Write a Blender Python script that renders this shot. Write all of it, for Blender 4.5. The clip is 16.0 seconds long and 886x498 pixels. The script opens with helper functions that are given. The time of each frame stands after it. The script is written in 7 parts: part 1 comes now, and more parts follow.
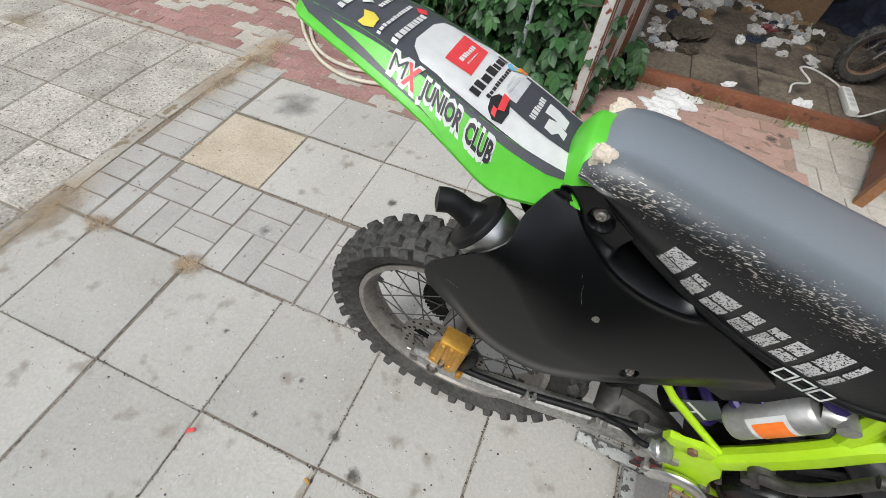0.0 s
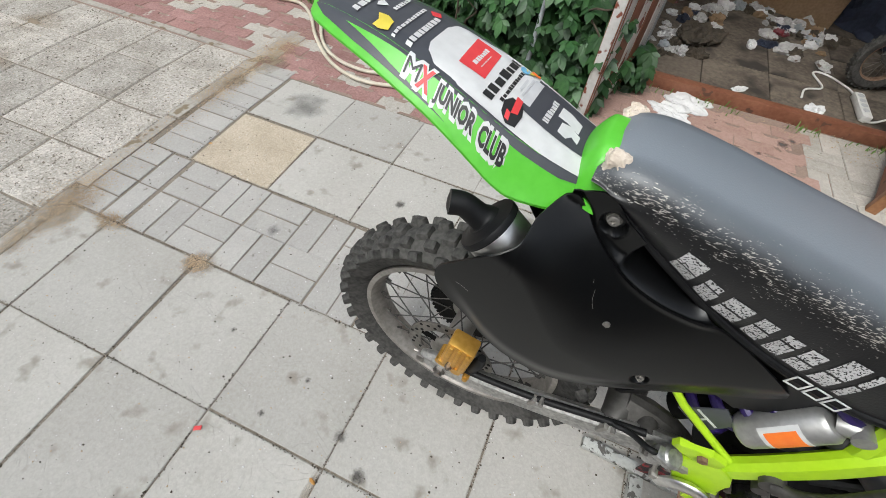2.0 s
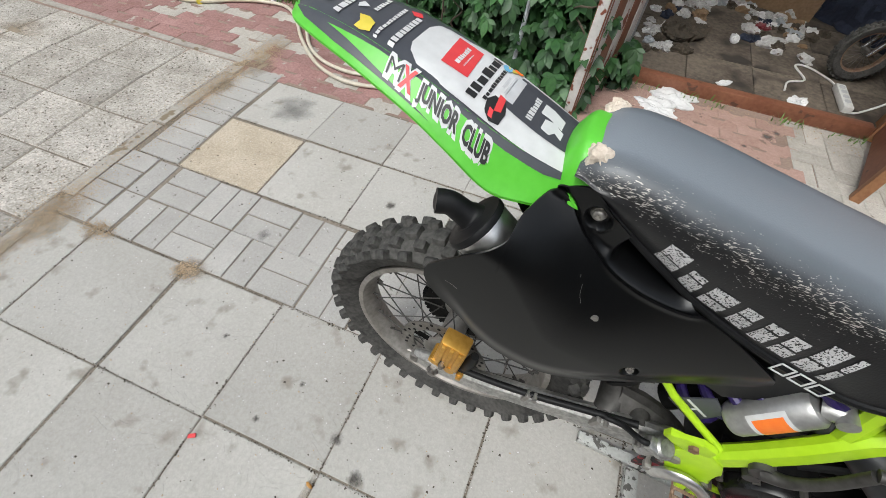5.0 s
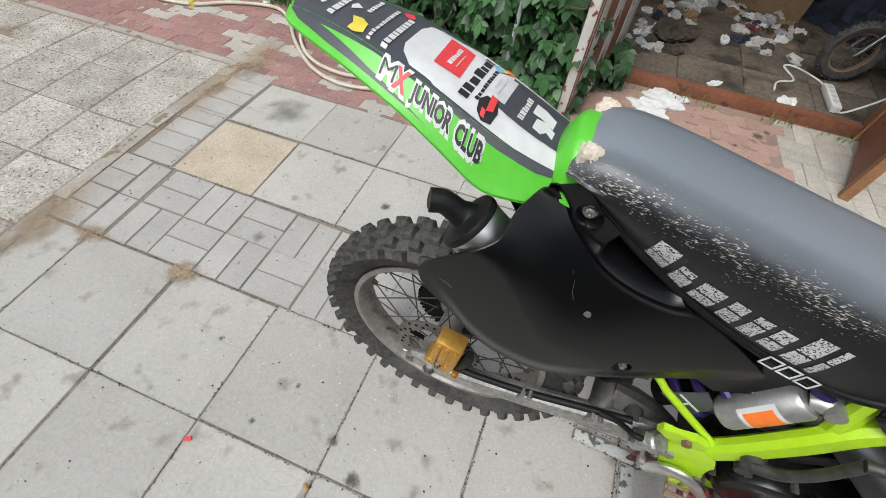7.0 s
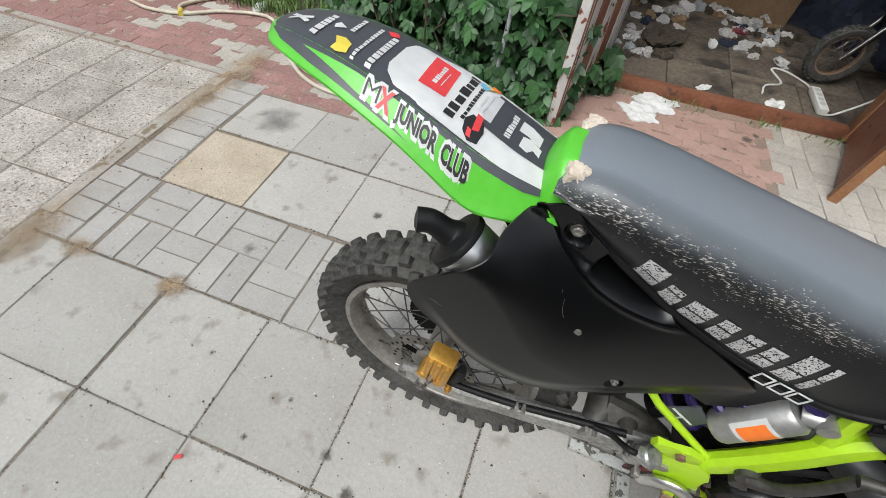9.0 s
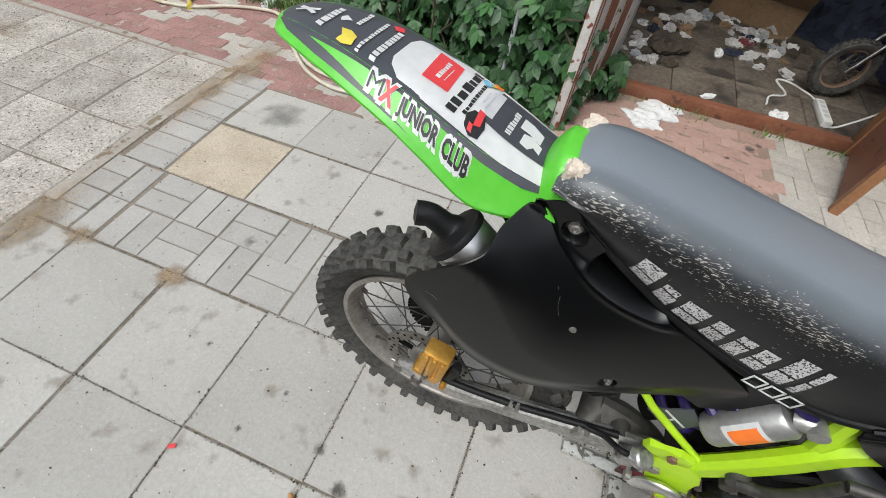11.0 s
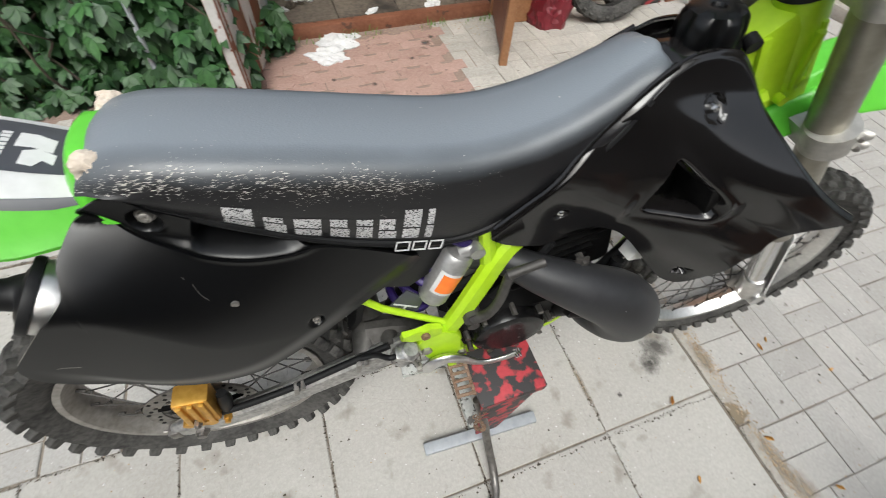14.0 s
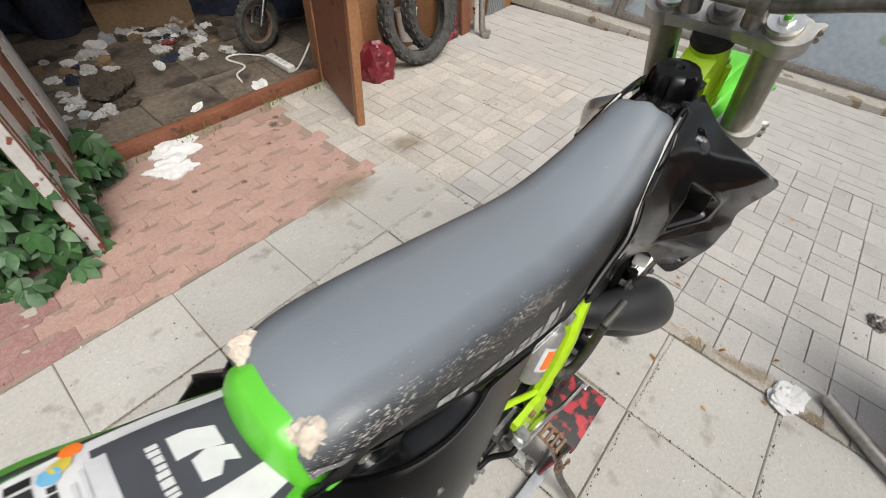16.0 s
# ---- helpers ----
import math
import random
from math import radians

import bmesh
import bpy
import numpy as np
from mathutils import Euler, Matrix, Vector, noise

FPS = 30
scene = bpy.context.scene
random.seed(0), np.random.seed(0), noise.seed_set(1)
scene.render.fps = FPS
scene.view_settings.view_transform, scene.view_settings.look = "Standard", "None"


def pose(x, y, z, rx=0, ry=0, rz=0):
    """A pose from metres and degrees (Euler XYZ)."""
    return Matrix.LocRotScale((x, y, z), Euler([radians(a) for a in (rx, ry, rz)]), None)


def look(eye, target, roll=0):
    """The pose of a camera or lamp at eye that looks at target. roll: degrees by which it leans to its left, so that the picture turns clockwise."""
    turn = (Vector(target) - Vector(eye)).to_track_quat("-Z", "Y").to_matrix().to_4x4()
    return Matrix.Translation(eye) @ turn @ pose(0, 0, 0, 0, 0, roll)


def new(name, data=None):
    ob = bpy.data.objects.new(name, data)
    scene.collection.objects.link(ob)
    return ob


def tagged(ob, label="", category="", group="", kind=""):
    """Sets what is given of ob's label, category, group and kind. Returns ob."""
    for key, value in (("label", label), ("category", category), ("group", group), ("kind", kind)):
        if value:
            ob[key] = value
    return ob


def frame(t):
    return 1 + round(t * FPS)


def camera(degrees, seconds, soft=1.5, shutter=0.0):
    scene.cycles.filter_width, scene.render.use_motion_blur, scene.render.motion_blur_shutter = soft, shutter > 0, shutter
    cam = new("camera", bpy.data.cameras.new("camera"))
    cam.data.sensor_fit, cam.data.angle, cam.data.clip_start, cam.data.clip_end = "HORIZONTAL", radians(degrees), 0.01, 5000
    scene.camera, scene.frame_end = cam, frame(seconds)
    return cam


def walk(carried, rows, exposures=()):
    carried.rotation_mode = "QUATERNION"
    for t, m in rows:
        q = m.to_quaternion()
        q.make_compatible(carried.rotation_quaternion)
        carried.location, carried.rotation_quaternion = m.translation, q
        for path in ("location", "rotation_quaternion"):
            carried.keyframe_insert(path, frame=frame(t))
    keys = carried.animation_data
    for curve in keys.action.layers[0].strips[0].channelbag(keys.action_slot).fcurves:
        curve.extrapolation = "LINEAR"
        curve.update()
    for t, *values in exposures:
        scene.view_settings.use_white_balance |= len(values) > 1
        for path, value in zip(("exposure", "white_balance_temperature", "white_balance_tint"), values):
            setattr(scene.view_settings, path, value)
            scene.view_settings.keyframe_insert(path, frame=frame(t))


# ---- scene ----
# the camera and its way
cam = camera(93.9, 16.0, 0.75, 0.12)
PATH = [
    (0, (1.119, -0.038, 1.328), (0.764, 1.061, -0.305), 5.7),
    (0.5, (1.119, -0.038, 1.327), (0.757, 1.066, -0.301), 5.8),
    (1, (1.115, -0.038, 1.331), (0.747, 1.067, -0.295), 5.7),
    (1.5, (1.115, -0.038, 1.328), (0.739, 1.067, -0.297), 5.6),
    (2, (1.112, -0.04, 1.328), (0.73, 1.056, -0.302), 5.4),
    (2.5, (1.111, -0.04, 1.33), (0.738, 1.058, -0.3), 5.6),
    (3, (1.119, -0.039, 1.33), (0.754, 1.065, -0.297), 5.6),
    (3.5, (1.119, -0.038, 1.333), (0.752, 1.069, -0.292), 5.1),
    (4, (1.118, -0.039, 1.329), (0.757, 1.066, -0.298), 5.1),
    (6.5, (1.124, -0.042, 1.331), (0.781, 1.075, -0.292), 5.1),
    (7, (1.124, -0.046, 1.332), (0.788, 1.076, -0.289), 5.4),
    (7.5, (1.122, -0.046, 1.334), (0.77, 1.084, -0.279), 4.8),
    (8, (1.127, -0.04, 1.34), (0.779, 1.101, -0.265), 4.6),
    (8.5, (1.131, -0.031, 1.337), (0.798, 1.113, -0.269), 4.9),
    (9, (1.125, -0.023, 1.34), (0.806, 1.119, -0.271), 5.4),
    (11.5, (1.133, -0.033, 1.337), (0.802, 1.121, -0.263), 7.3),
    (12, (1.131, -0.033, 1.341), (0.778, 1.128, -0.248), 6.6),
    (12.5, (1.136, -0.037, 1.341), (0.766, 1.13, -0.241), 5.9),
    (13, (1.142, -0.041, 1.342), (0.799, 1.131, -0.242), 5.2),
    (13.4, (1.194, -0.026, 1.338), (1.046, 1.16, -0.266), 4.3),
    (13.5, (1.218, -0.019, 1.341), (1.153, 1.162, -0.271), 4.1),
    (13.8, (1.337, -0.028, 1.322), (1.542, 1.14, -0.289), 2.4),
    (14, (1.392, -0.036, 1.329), (1.829, 1.004, -0.322), 4.6),
    (14.5, (1.433, -0.047, 1.334), (2.085, 0.861, -0.324), 9.6),
    (15, (1.48, -0.016, 1.338), (2.088, 0.995, -0.277), 7.1),
    (15.5, (1.4, 0.069, 1.355), (2.215, 1.048, -0.187), 9.3),
    (16, (1.143, 0.232, 1.377), (2.192, 1.011, -0.137), 6.3),
]
walk(cam, [(t, look(eye, target, roll)) for t, eye, target, roll in PATH],
     [(0.0, 0.42, 6300, 6), (12.8, 0.42, 6300, 6), (13.8, 0.52, 6400, 6), (15.0, 0.76, 6500, 6), (16.0, 0.58, 6650, 8)])

# ---------------------------------------------------------------- light: a bright overcast day
world = bpy.data.worlds.new("sky")
scene.world = world
world.use_nodes = True
wn = world.node_tree.nodes
sky = wn.new("ShaderNodeTexSky")
sky.sky_type = 'NISHITA'
sky.sun_disc = False
sky.sun_elevation = radians(52)
sky.sun_rotation = radians(200)
sky.air_density, sky.dust_density, sky.ozone_density = 1.0, 4.0, 1.0
hue = wn.new("ShaderNodeHueSaturation")
hue.inputs["Saturation"].default_value = 0.42
world.node_tree.links.new(sky.outputs[0], hue.inputs["Color"])
world.node_tree.links.new(hue.outputs[0], wn["Background"].inputs[0])
wn["Background"].inputs[1].default_value = 0.15
sun_data = bpy.data.lights.new("sun", 'SUN')
sun_data.energy, sun_data.angle, sun_data.color = 1.3, radians(25), (1.0, 0.985, 0.96)
sun = new("sun", sun_data)
sun.matrix_world = look((0.5, -2.0, 6.0), (1.3, 0.6, 0.0))


# ---------------------------------------------------------------- materials
def mat(name, a, b=None, rough=0.6, metal=0.0, scale=8.0, bump=0.1, fine=60.0, spots=None, spot_scale=30.0,
        spot_cut=0.68, coat=0.0, rand=0.0, rough_b=None, spec=0.5, mid=0.5, bump_dist=0.004, soft=0.14, spot_soft=0.035,
        grains=None, riven=0.0):
    """A material of two colours mixed by large and fine noise, with stains, relief and a change from object to object."""
    m = bpy.data.materials.new(name)
    m.use_nodes = True
    nt = m.node_tree
    n, k = nt.nodes, nt.links
    p = n["Principled BSDF"]
    b = b or tuple(c * 0.8 for c in a)
    tc = n.new("ShaderNodeTexCoord")
    src = tc.outputs["Object"]
    if rand:
        info = n.new("ShaderNodeObjectInfo")
        off = n.new("ShaderNodeVectorMath")
        off.operation = 'MULTIPLY_ADD'
        comb = n.new("ShaderNodeCombineXYZ")
        for i in range(3):
            k.new(info.outputs["Random"], comb.inputs[i])
        k.new(comb.outputs[0], off.inputs[0])
        off.inputs[1].default_value = (37.0, 53.0, 71.0)
        k.new(src, off.inputs[2])
        src = off.outputs[0]
    big = n.new("ShaderNodeTexNoise")
    big.inputs["Scale"].default_value, big.inputs["Detail"].default_value = scale, 6
    small = n.new("ShaderNodeTexNoise")
    small.inputs["Scale"].default_value, small.inputs["Detail"].default_value = fine, 8
    k.new(src, big.inputs["Vector"])
    k.new(src, small.inputs["Vector"])
    addn = n.new("ShaderNodeMath")
    addn.operation = 'MULTIPLY_ADD'
    k.new(small.outputs["Fac"], addn.inputs[0])
    addn.inputs[1].default_value = 0.5
    half = n.new("ShaderNodeMath")
    half.operation = 'MULTIPLY'
    k.new(big.outputs["Fac"], half.inputs[0])
    half.inputs[1].default_value = 0.5
    k.new(half.outputs[0], addn.inputs[2])
    ramp = n.new("ShaderNodeValToRGB")
    ramp.color_ramp.elements[0].position, ramp.color_ramp.elements[1].position = mid - soft, mid + soft
    ramp.color_ramp.elements[0].color, ramp.color_ramp.elements[1].color = (*a, 1), (*b, 1)
    k.new(addn.outputs[0], ramp.inputs[0])
    col = ramp.outputs[0]
    if rand:
        hs = n.new("ShaderNodeHueSaturation")
        mr = n.new("ShaderNodeMapRange")
        mr.inputs[3].default_value, mr.inputs[4].default_value = 1 - rand, 1 + rand
        k.new(info.outputs["Random"], mr.inputs[0])
        k.new(mr.outputs[0], hs.inputs["Value"])
        k.new(col, hs.inputs["Color"])
        col = hs.outputs[0]
    if spots:
        vz = n.new("ShaderNodeTexNoise")
        vz.inputs["Scale"].default_value, vz.inputs["Detail"].default_value = spot_scale, 3
        k.new(src, vz.inputs["Vector"])
        cut = n.new("ShaderNodeMapRange")
        cut.inputs[1].default_value, cut.inputs[2].default_value = spot_cut, spot_cut + spot_soft
        k.new(vz.outputs["Fac"], cut.inputs[0])
        mx = n.new("ShaderNodeMix")
        mx.data_type = 'RGBA'
        k.new(cut.outputs[0], mx.inputs[0])
        k.new(col, mx.inputs[6])
        mx.inputs[7].default_value = (*spots, 1)
        col = mx.outputs[2]
    if grains:
        vo = n.new("ShaderNodeTexVoronoi")
        vo.inputs["Scale"].default_value = grains[0]
        k.new(src, vo.inputs["Vector"])
        sep = n.new("ShaderNodeSeparateColor")
        k.new(vo.outputs["Color"], sep.inputs[0])
        tone = n.new("ShaderNodeMapRange")
        tone.inputs[3].default_value, tone.inputs[4].default_value = 1 - grains[1], 1 + grains[1]
        k.new(sep.outputs[0], tone.inputs[0])
        gv = n.new("ShaderNodeHueSaturation")
        k.new(tone.outputs[0], gv.inputs["Value"])
        k.new(col, gv.inputs["Color"])
        col = gv.outputs[0]
    k.new(col, p.inputs["Base Color"])
    p.inputs["Metallic"].default_value = metal
    p.inputs["Specular IOR Level"].default_value = spec
    p.inputs["Coat Weight"].default_value = coat
    rr = n.new("ShaderNodeMapRange")
    rr.inputs[3].default_value, rr.inputs[4].default_value = rough, rough_b if rough_b is not None else min(1, rough + 0.12)
    k.new(addn.outputs[0], rr.inputs[0])
    k.new(rr.outputs[0], p.inputs["Roughness"])
    if bump:
        bp = n.new("ShaderNodeBump")
        bp.inputs["Strength"].default_value, bp.inputs["Distance"].default_value = bump, bump_dist
        k.new(addn.outputs[0], bp.inputs["Height"])
        if riven:
            # shallow split-stone ledges
            led = n.new("ShaderNodeTexNoise")
            led.inputs["Scale"].default_value, led.inputs["Detail"].default_value, led.inputs["Distortion"].default_value = 5.0, 5, 0.6
            k.new(src, led.inputs["Vector"])
            stp = n.new("ShaderNodeMapRange")
            stp.interpolation_type = 'STEPPED'
            stp.inputs["Steps"].default_value = 7
            stp.inputs[1].default_value, stp.inputs[2].default_value = 0.25, 0.75
            k.new(led.outputs["Fac"], stp.inputs[0])
            b2 = n.new("ShaderNodeBump")
            b2.inputs["Strength"].default_value, b2.inputs["Distance"].default_value = riven, 0.004
            k.new(stp.outputs[0], b2.inputs["Height"])
            k.new(bp.outputs[0], b2.inputs["Normal"])
            k.new(b2.outputs[0], p.inputs["Normal"])
        else:
            k.new(bp.outputs[0], p.inputs["Normal"])
    return m


M_SLAB = mat("concrete_slab", (0.356, 0.339, 0.308), (0.478, 0.464, 0.433), 0.85, scale=3.1, fine=90, bump=0.14, spots=(0.275, 0.252, 0.215), spot_scale=11, spot_cut=0.60, rand=0.08, soft=0.24, spot_soft=0.13, grains=(230, 0.045), riven=1.0)
M_YSLAB = mat("sandy_slab", (0.40, 0.335, 0.250), (0.50, 0.435, 0.345), 0.9, scale=6, fine=120, bump=0.5, spots=(0.17, 0.13, 0.09), spot_scale=70, spot_cut=0.69, soft=0.09, grains=(260, 0.16))
M_PEBBLE = mat("pebbled_slab", (0.30, 0.275, 0.24), (0.47, 0.44, 0.40), 0.9, scale=7, fine=90, bump=0.6, spots=(0.15, 0.125, 0.10), spot_scale=60, spot_cut=0.615, rand=0.12, spot_soft=0.05, bump_dist=0.006, soft=0.1, grains=(160, 0.22))
M_BRICK = mat("grey_paver", (0.335, 0.322, 0.302), (0.445, 0.430, 0.406), 0.85, scale=6, fine=110, bump=0.22, spots=(0.185, 0.17, 0.15), spot_scale=30, spot_cut=0.68, rand=0.07, soft=0.2, spot_soft=0.07, grains=(280, 0.06))
M_PALE = mat("pale_paver", (0.36, 0.335, 0.295), (0.48, 0.45, 0.405), 0.85, scale=5, fine=60, bump=0.3, spots=(0.2, 0.18, 0.15), spot_scale=18, spot_cut=0.70, rand=0.08, grains=(300, 0.12))
M_RED = mat("red_paver", (0.235, 0.122, 0.110), (0.345, 0.205, 0.188), 0.85, scale=6, fine=70, bump=0.35, spots=(0.40, 0.36, 0.31), spot_scale=10, spot_cut=0.66, rand=0.16, grains=(300, 0.14))
M_REDW = mat("dusty_red_paver", (0.33, 0.20, 0.165), (0.44, 0.30, 0.25), 0.88, scale=5, fine=60, bump=0.3, spots=(0.22, 0.15, 0.12), spot_scale=14, spot_cut=0.66, rand=0.05, soft=0.2, grains=(300, 0.14))
M_BED = mat("reddish_joint_sand", (0.22, 0.155, 0.125), (0.32, 0.24, 0.195), 0.95, scale=6, fine=90, bump=0.4)
M_SAND = mat("sand_joint", (0.145, 0.122, 0.096), (0.265, 0.228, 0.185), 0.95, scale=4, fine=120, bump=0.8)
M_KERB = mat("kerb_concrete", (0.30, 0.275, 0.24), (0.42, 0.395, 0.355), 0.9, scale=5, fine=60, bump=0.4, spots=(0.2, 0.16, 0.11), spot_scale=9, spot_cut=0.6)
M_GRIT = mat("sandy_dirt", (0.33, 0.235, 0.145), (0.50, 0.385, 0.26), 0.95, scale=30, fine=160, bump=0.9)
# dirty tile, with the dimness of the shed also put into its colour
M_GARFLOOR = mat("dirty_shaded_tile", (0.060, 0.047, 0.036), (0.175, 0.142, 0.110), 0.8, scale=3, fine=40, bump=0.3, spots=(0.035, 0.028, 0.023), spot_scale=5, spot_cut=0.54, rand=0.12, spot_soft=0.12)
M_BLACK = mat("black_plastic", (0.0020, 0.0021, 0.0024), (0.0036, 0.0037, 0.0040), 0.24, scale=5, fine=140, bump=0.015, spec=0.36, rough_b=0.36, spots=(0.03, 0.03, 0.03), spot_scale=110, spot_cut=0.78)
M_GLOSS = mat("glossy_black_plastic", (0.005, 0.0045, 0.0045), (0.008, 0.0072, 0.007), 0.09, scale=9, fine=60, bump=0.03, spec=0.55, rough_b=0.17)
M_RUBBER = mat("tyre_rubber", (0.030, 0.029, 0.028), (0.098, 0.094, 0.088), 0.8, spec=0.25, scale=14, fine=90, bump=0.3)
M_HOSE = mat("black_rubber", (0.005, 0.005, 0.0055), (0.011, 0.011, 0.0115), 0.45, spec=0.25, scale=20, fine=90, bump=0.1)
M_ALU = mat("worn_aluminium", (0.60, 0.59, 0.57), (0.80, 0.79, 0.77), 0.24, 1.0, scale=12, fine=90, bump=0.15, rough_b=0.5)
M_ALUD = mat("dull_aluminium", (0.27, 0.255, 0.235), (0.42, 0.40, 0.375), 0.42, 0.85, scale=14, fine=70, bump=0.15, rough_b=0.6)
M_RIM = mat("dusty_rim", (0.23, 0.215, 0.195), (0.37, 0.345, 0.32), 0.45, 0.6, scale=20, fine=80, bump=0.1, rough_b=0.65)
M_SILVER = mat("silver_painted_metal", (0.34, 0.335, 0.325), (0.46, 0.455, 0.445), 0.36, 0.7, scale=18, fine=110, bump=0.06, rough_b=0.52)
M_FLAKE = mat("flaking_white_paint", (0.40, 0.41, 0.39), (0.54, 0.55, 0.52), 0.7, scale=12, fine=120, bump=0.4, spots=(0.11, 0.105, 0.095), spot_scale=55, spot_cut=0.54, spot_soft=0.06)
M_CLAMP = mat("satin_cast_aluminium", (0.40, 0.385, 0.355), (0.54, 0.525, 0.49), 0.40, 0.75, scale=14, fine=90, bump=0.12, rough_b=0.55)
M_CHROME = mat("bright_steel", (0.62, 0.62, 0.62), (0.78, 0.78, 0.78), 0.16, 1.0, scale=20, fine=60, bump=0.05)
M_STEEL = mat("dark_steel", (0.16, 0.15, 0.14), (0.30, 0.28, 0.26), 0.4, 0.9, scale=25, fine=90, bump=0.1)
M_ARM = mat("scuffed_aluminium", (0.30, 0.295, 0.285), (0.56, 0.55, 0.535), 0.28, 0.9, scale=16, fine=110, bump=0.2, rough_b=0.55, soft=0.1)
M_SPOKE = mat("dark_spoke_steel", (0.05, 0.047, 0.043), (0.10, 0.095, 0.09), 0.5, 0.6, scale=25, fine=90, bump=0.1)
M_RUST = mat("rusty_steel", (0.20, 0.11, 0.065), (0.36, 0.26, 0.19), 0.7, 0.5, scale=40, fine=120, bump=0.4)
M_GOLD = mat("gold_anodised", (0.55, 0.29, 0.05), (0.70, 0.40, 0.09), 0.34, 0.75, scale=20, fine=80, bump=0.05)
M_GREEN = mat("green_plastic", (0.095, 0.46, 0.028), (0.125, 0.54, 0.045), 0.28, scale=8, fine=60, bump=0.03, rough_b=0.42)
M_LIME = mat("lime_frame_paint", (0.37, 0.60, 0.012), (0.44, 0.68, 0.022), 0.3, scale=9, fine=70, bump=0.05, spots=(0.28, 0.30, 0.06), spot_scale=60, spot_cut=0.74, rough_b=0.45)
M_TUBE = mat("anodised_fork_tube", (0.24, 0.225, 0.185), (0.33, 0.31, 0.26), 0.32, 0.65, scale=8, fine=60, bump=0.04)
M_ENGINE = mat("black_engine", (0.0022, 0.0022, 0.0024), (0.007, 0.0068, 0.0066), 0.36, 0.0, scale=20, fine=80, bump=0.2, spec=0.08)
M_CARBON = mat("worn_black_cover", (0.003, 0.003, 0.0035), (0.009, 0.0085, 0.0085), 0.2, 0.0, spec=0.3, scale=15, fine=60, bump=0.1)
M_PIPE = mat("black_painted_pipe", (0.015, 0.015, 0.0165), (0.026, 0.026, 0.028), 0.42, scale=12, fine=70, bump=0.06)
M_DGREY = mat("dark_grey_sticker", (0.050, 0.053, 0.063), (0.062, 0.065, 0.075), 0.35, scale=8, fine=60, bump=0.02)
M_WHITE = mat("white_sticker", (0.56, 0.56, 0.555), (0.66, 0.66, 0.655), 0.35, scale=8, fine=60, bump=0.02, spots=(0.5, 0.5, 0.48), spot_scale=30, spot_cut=0.7)
M_REDST = mat("red_sticker", (0.62, 0.035, 0.045), (0.70, 0.06, 0.06), 0.4, scale=8, fine=60, bump=0.02)
M_INK = mat("black_print", (0.012, 0.012, 0.012), (0.02, 0.02, 0.02), 0.4, scale=8, fine=60, bump=0.0)
M_YELLOW = mat("yellow_print", (0.62, 0.50, 0.04), (0.75, 0.6, 0.1), 0.4, scale=8, fine=60, bump=0.0)
M_BLUE = mat("blue_print", (0.10, 0.33, 0.55), (0.16, 0.42, 0.62), 0.4, scale=8, fine=60, bump=0.0)
M_ORANGE = mat("orange_print", (0.85, 0.16, 0.02), (0.9, 0.22, 0.03), 0.4, scale=8, fine=60, bump=0.0)
M_GREYPRINT = mat("grey_print", (0.45, 0.45, 0.46), (0.55, 0.55, 0.56), 0.4, scale=8, fine=60, bump=0.0)
M_FOAM = mat("torn_seat_foam", (0.52, 0.43, 0.34), (0.70, 0.62, 0.53), 0.95, scale=60, fine=220, bump=0.9)
M_PURPLE = mat("purple_spring", (0.014, 0.007, 0.065), (0.026, 0.012, 0.105), 0.4, scale=20, fine=60, bump=0.03)
M_REDPAINT = mat("chipped_red_paint", (0.36, 0.03, 0.04), (0.48, 0.05, 0.06), 0.5, scale=20, fine=120, bump=0.3, spots=(0.030, 0.028, 0.028), spot_scale=30, spot_cut=0.43, spot_soft=0.08)
M_BROWN = mat("brown_painted_metal", (0.165, 0.06, 0.032), (0.25, 0.105, 0.06), 0.5, scale=5, fine=50, bump=0.12, spots=(0.10, 0.045, 0.03), spot_scale=14, spot_cut=0.64)
M_CHIPW = mat("chipped_white_paint", (0.50, 0.49, 0.47), (0.62, 0.61, 0.59), 0.55, scale=6, fine=50, bump=0.25, spots=(0.20, 0.055, 0.03), spot_scale=13, spot_cut=0.575)
M_WOOD = mat("orange_brown_board", (0.26, 0.115, 0.05), (0.38, 0.19, 0.09), 0.5, scale=6, fine=60, bump=0.1)
M_GATE = mat("weathered_blue_gate", (0.36, 0.44, 0.53), (0.50, 0.57, 0.62), 0.5, scale=2.2, fine=30, bump=0.1, spots=(0.30, 0.40, 0.30), spot_scale=2.1, spot_cut=0.54)
M_GATEFR = mat("gate_frame_paint", (0.17, 0.155, 0.14), (0.30, 0.28, 0.26), 0.6, scale=9, fine=50, bump=0.2, spots=(0.16, 0.08, 0.05), spot_scale=12, spot_cut=0.62)
M_GREYMET = mat("grey_metal_sheet", (0.28, 0.30, 0.32), (0.40, 0.42, 0.44), 0.5, 0.2, scale=4, fine=40, bump=0.1)
M_WALL = mat("grey_plaster", (0.24, 0.22, 0.20), (0.36, 0.34, 0.31), 0.9, scale=3, fine=40, bump=0.4, spots=(0.16, 0.14, 0.12), spot_scale=6, spot_cut=0.6)
# for an added, unseen wall: kept dark so black plastic reflects little
M_DARKWALL = mat("unseen_dark_wall", (0.032, 0.032, 0.035), (0.055, 0.055, 0.06), 0.9, scale=3, fine=40, bump=0.4)
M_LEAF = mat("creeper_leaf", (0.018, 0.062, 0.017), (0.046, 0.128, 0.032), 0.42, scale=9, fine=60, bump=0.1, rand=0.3)
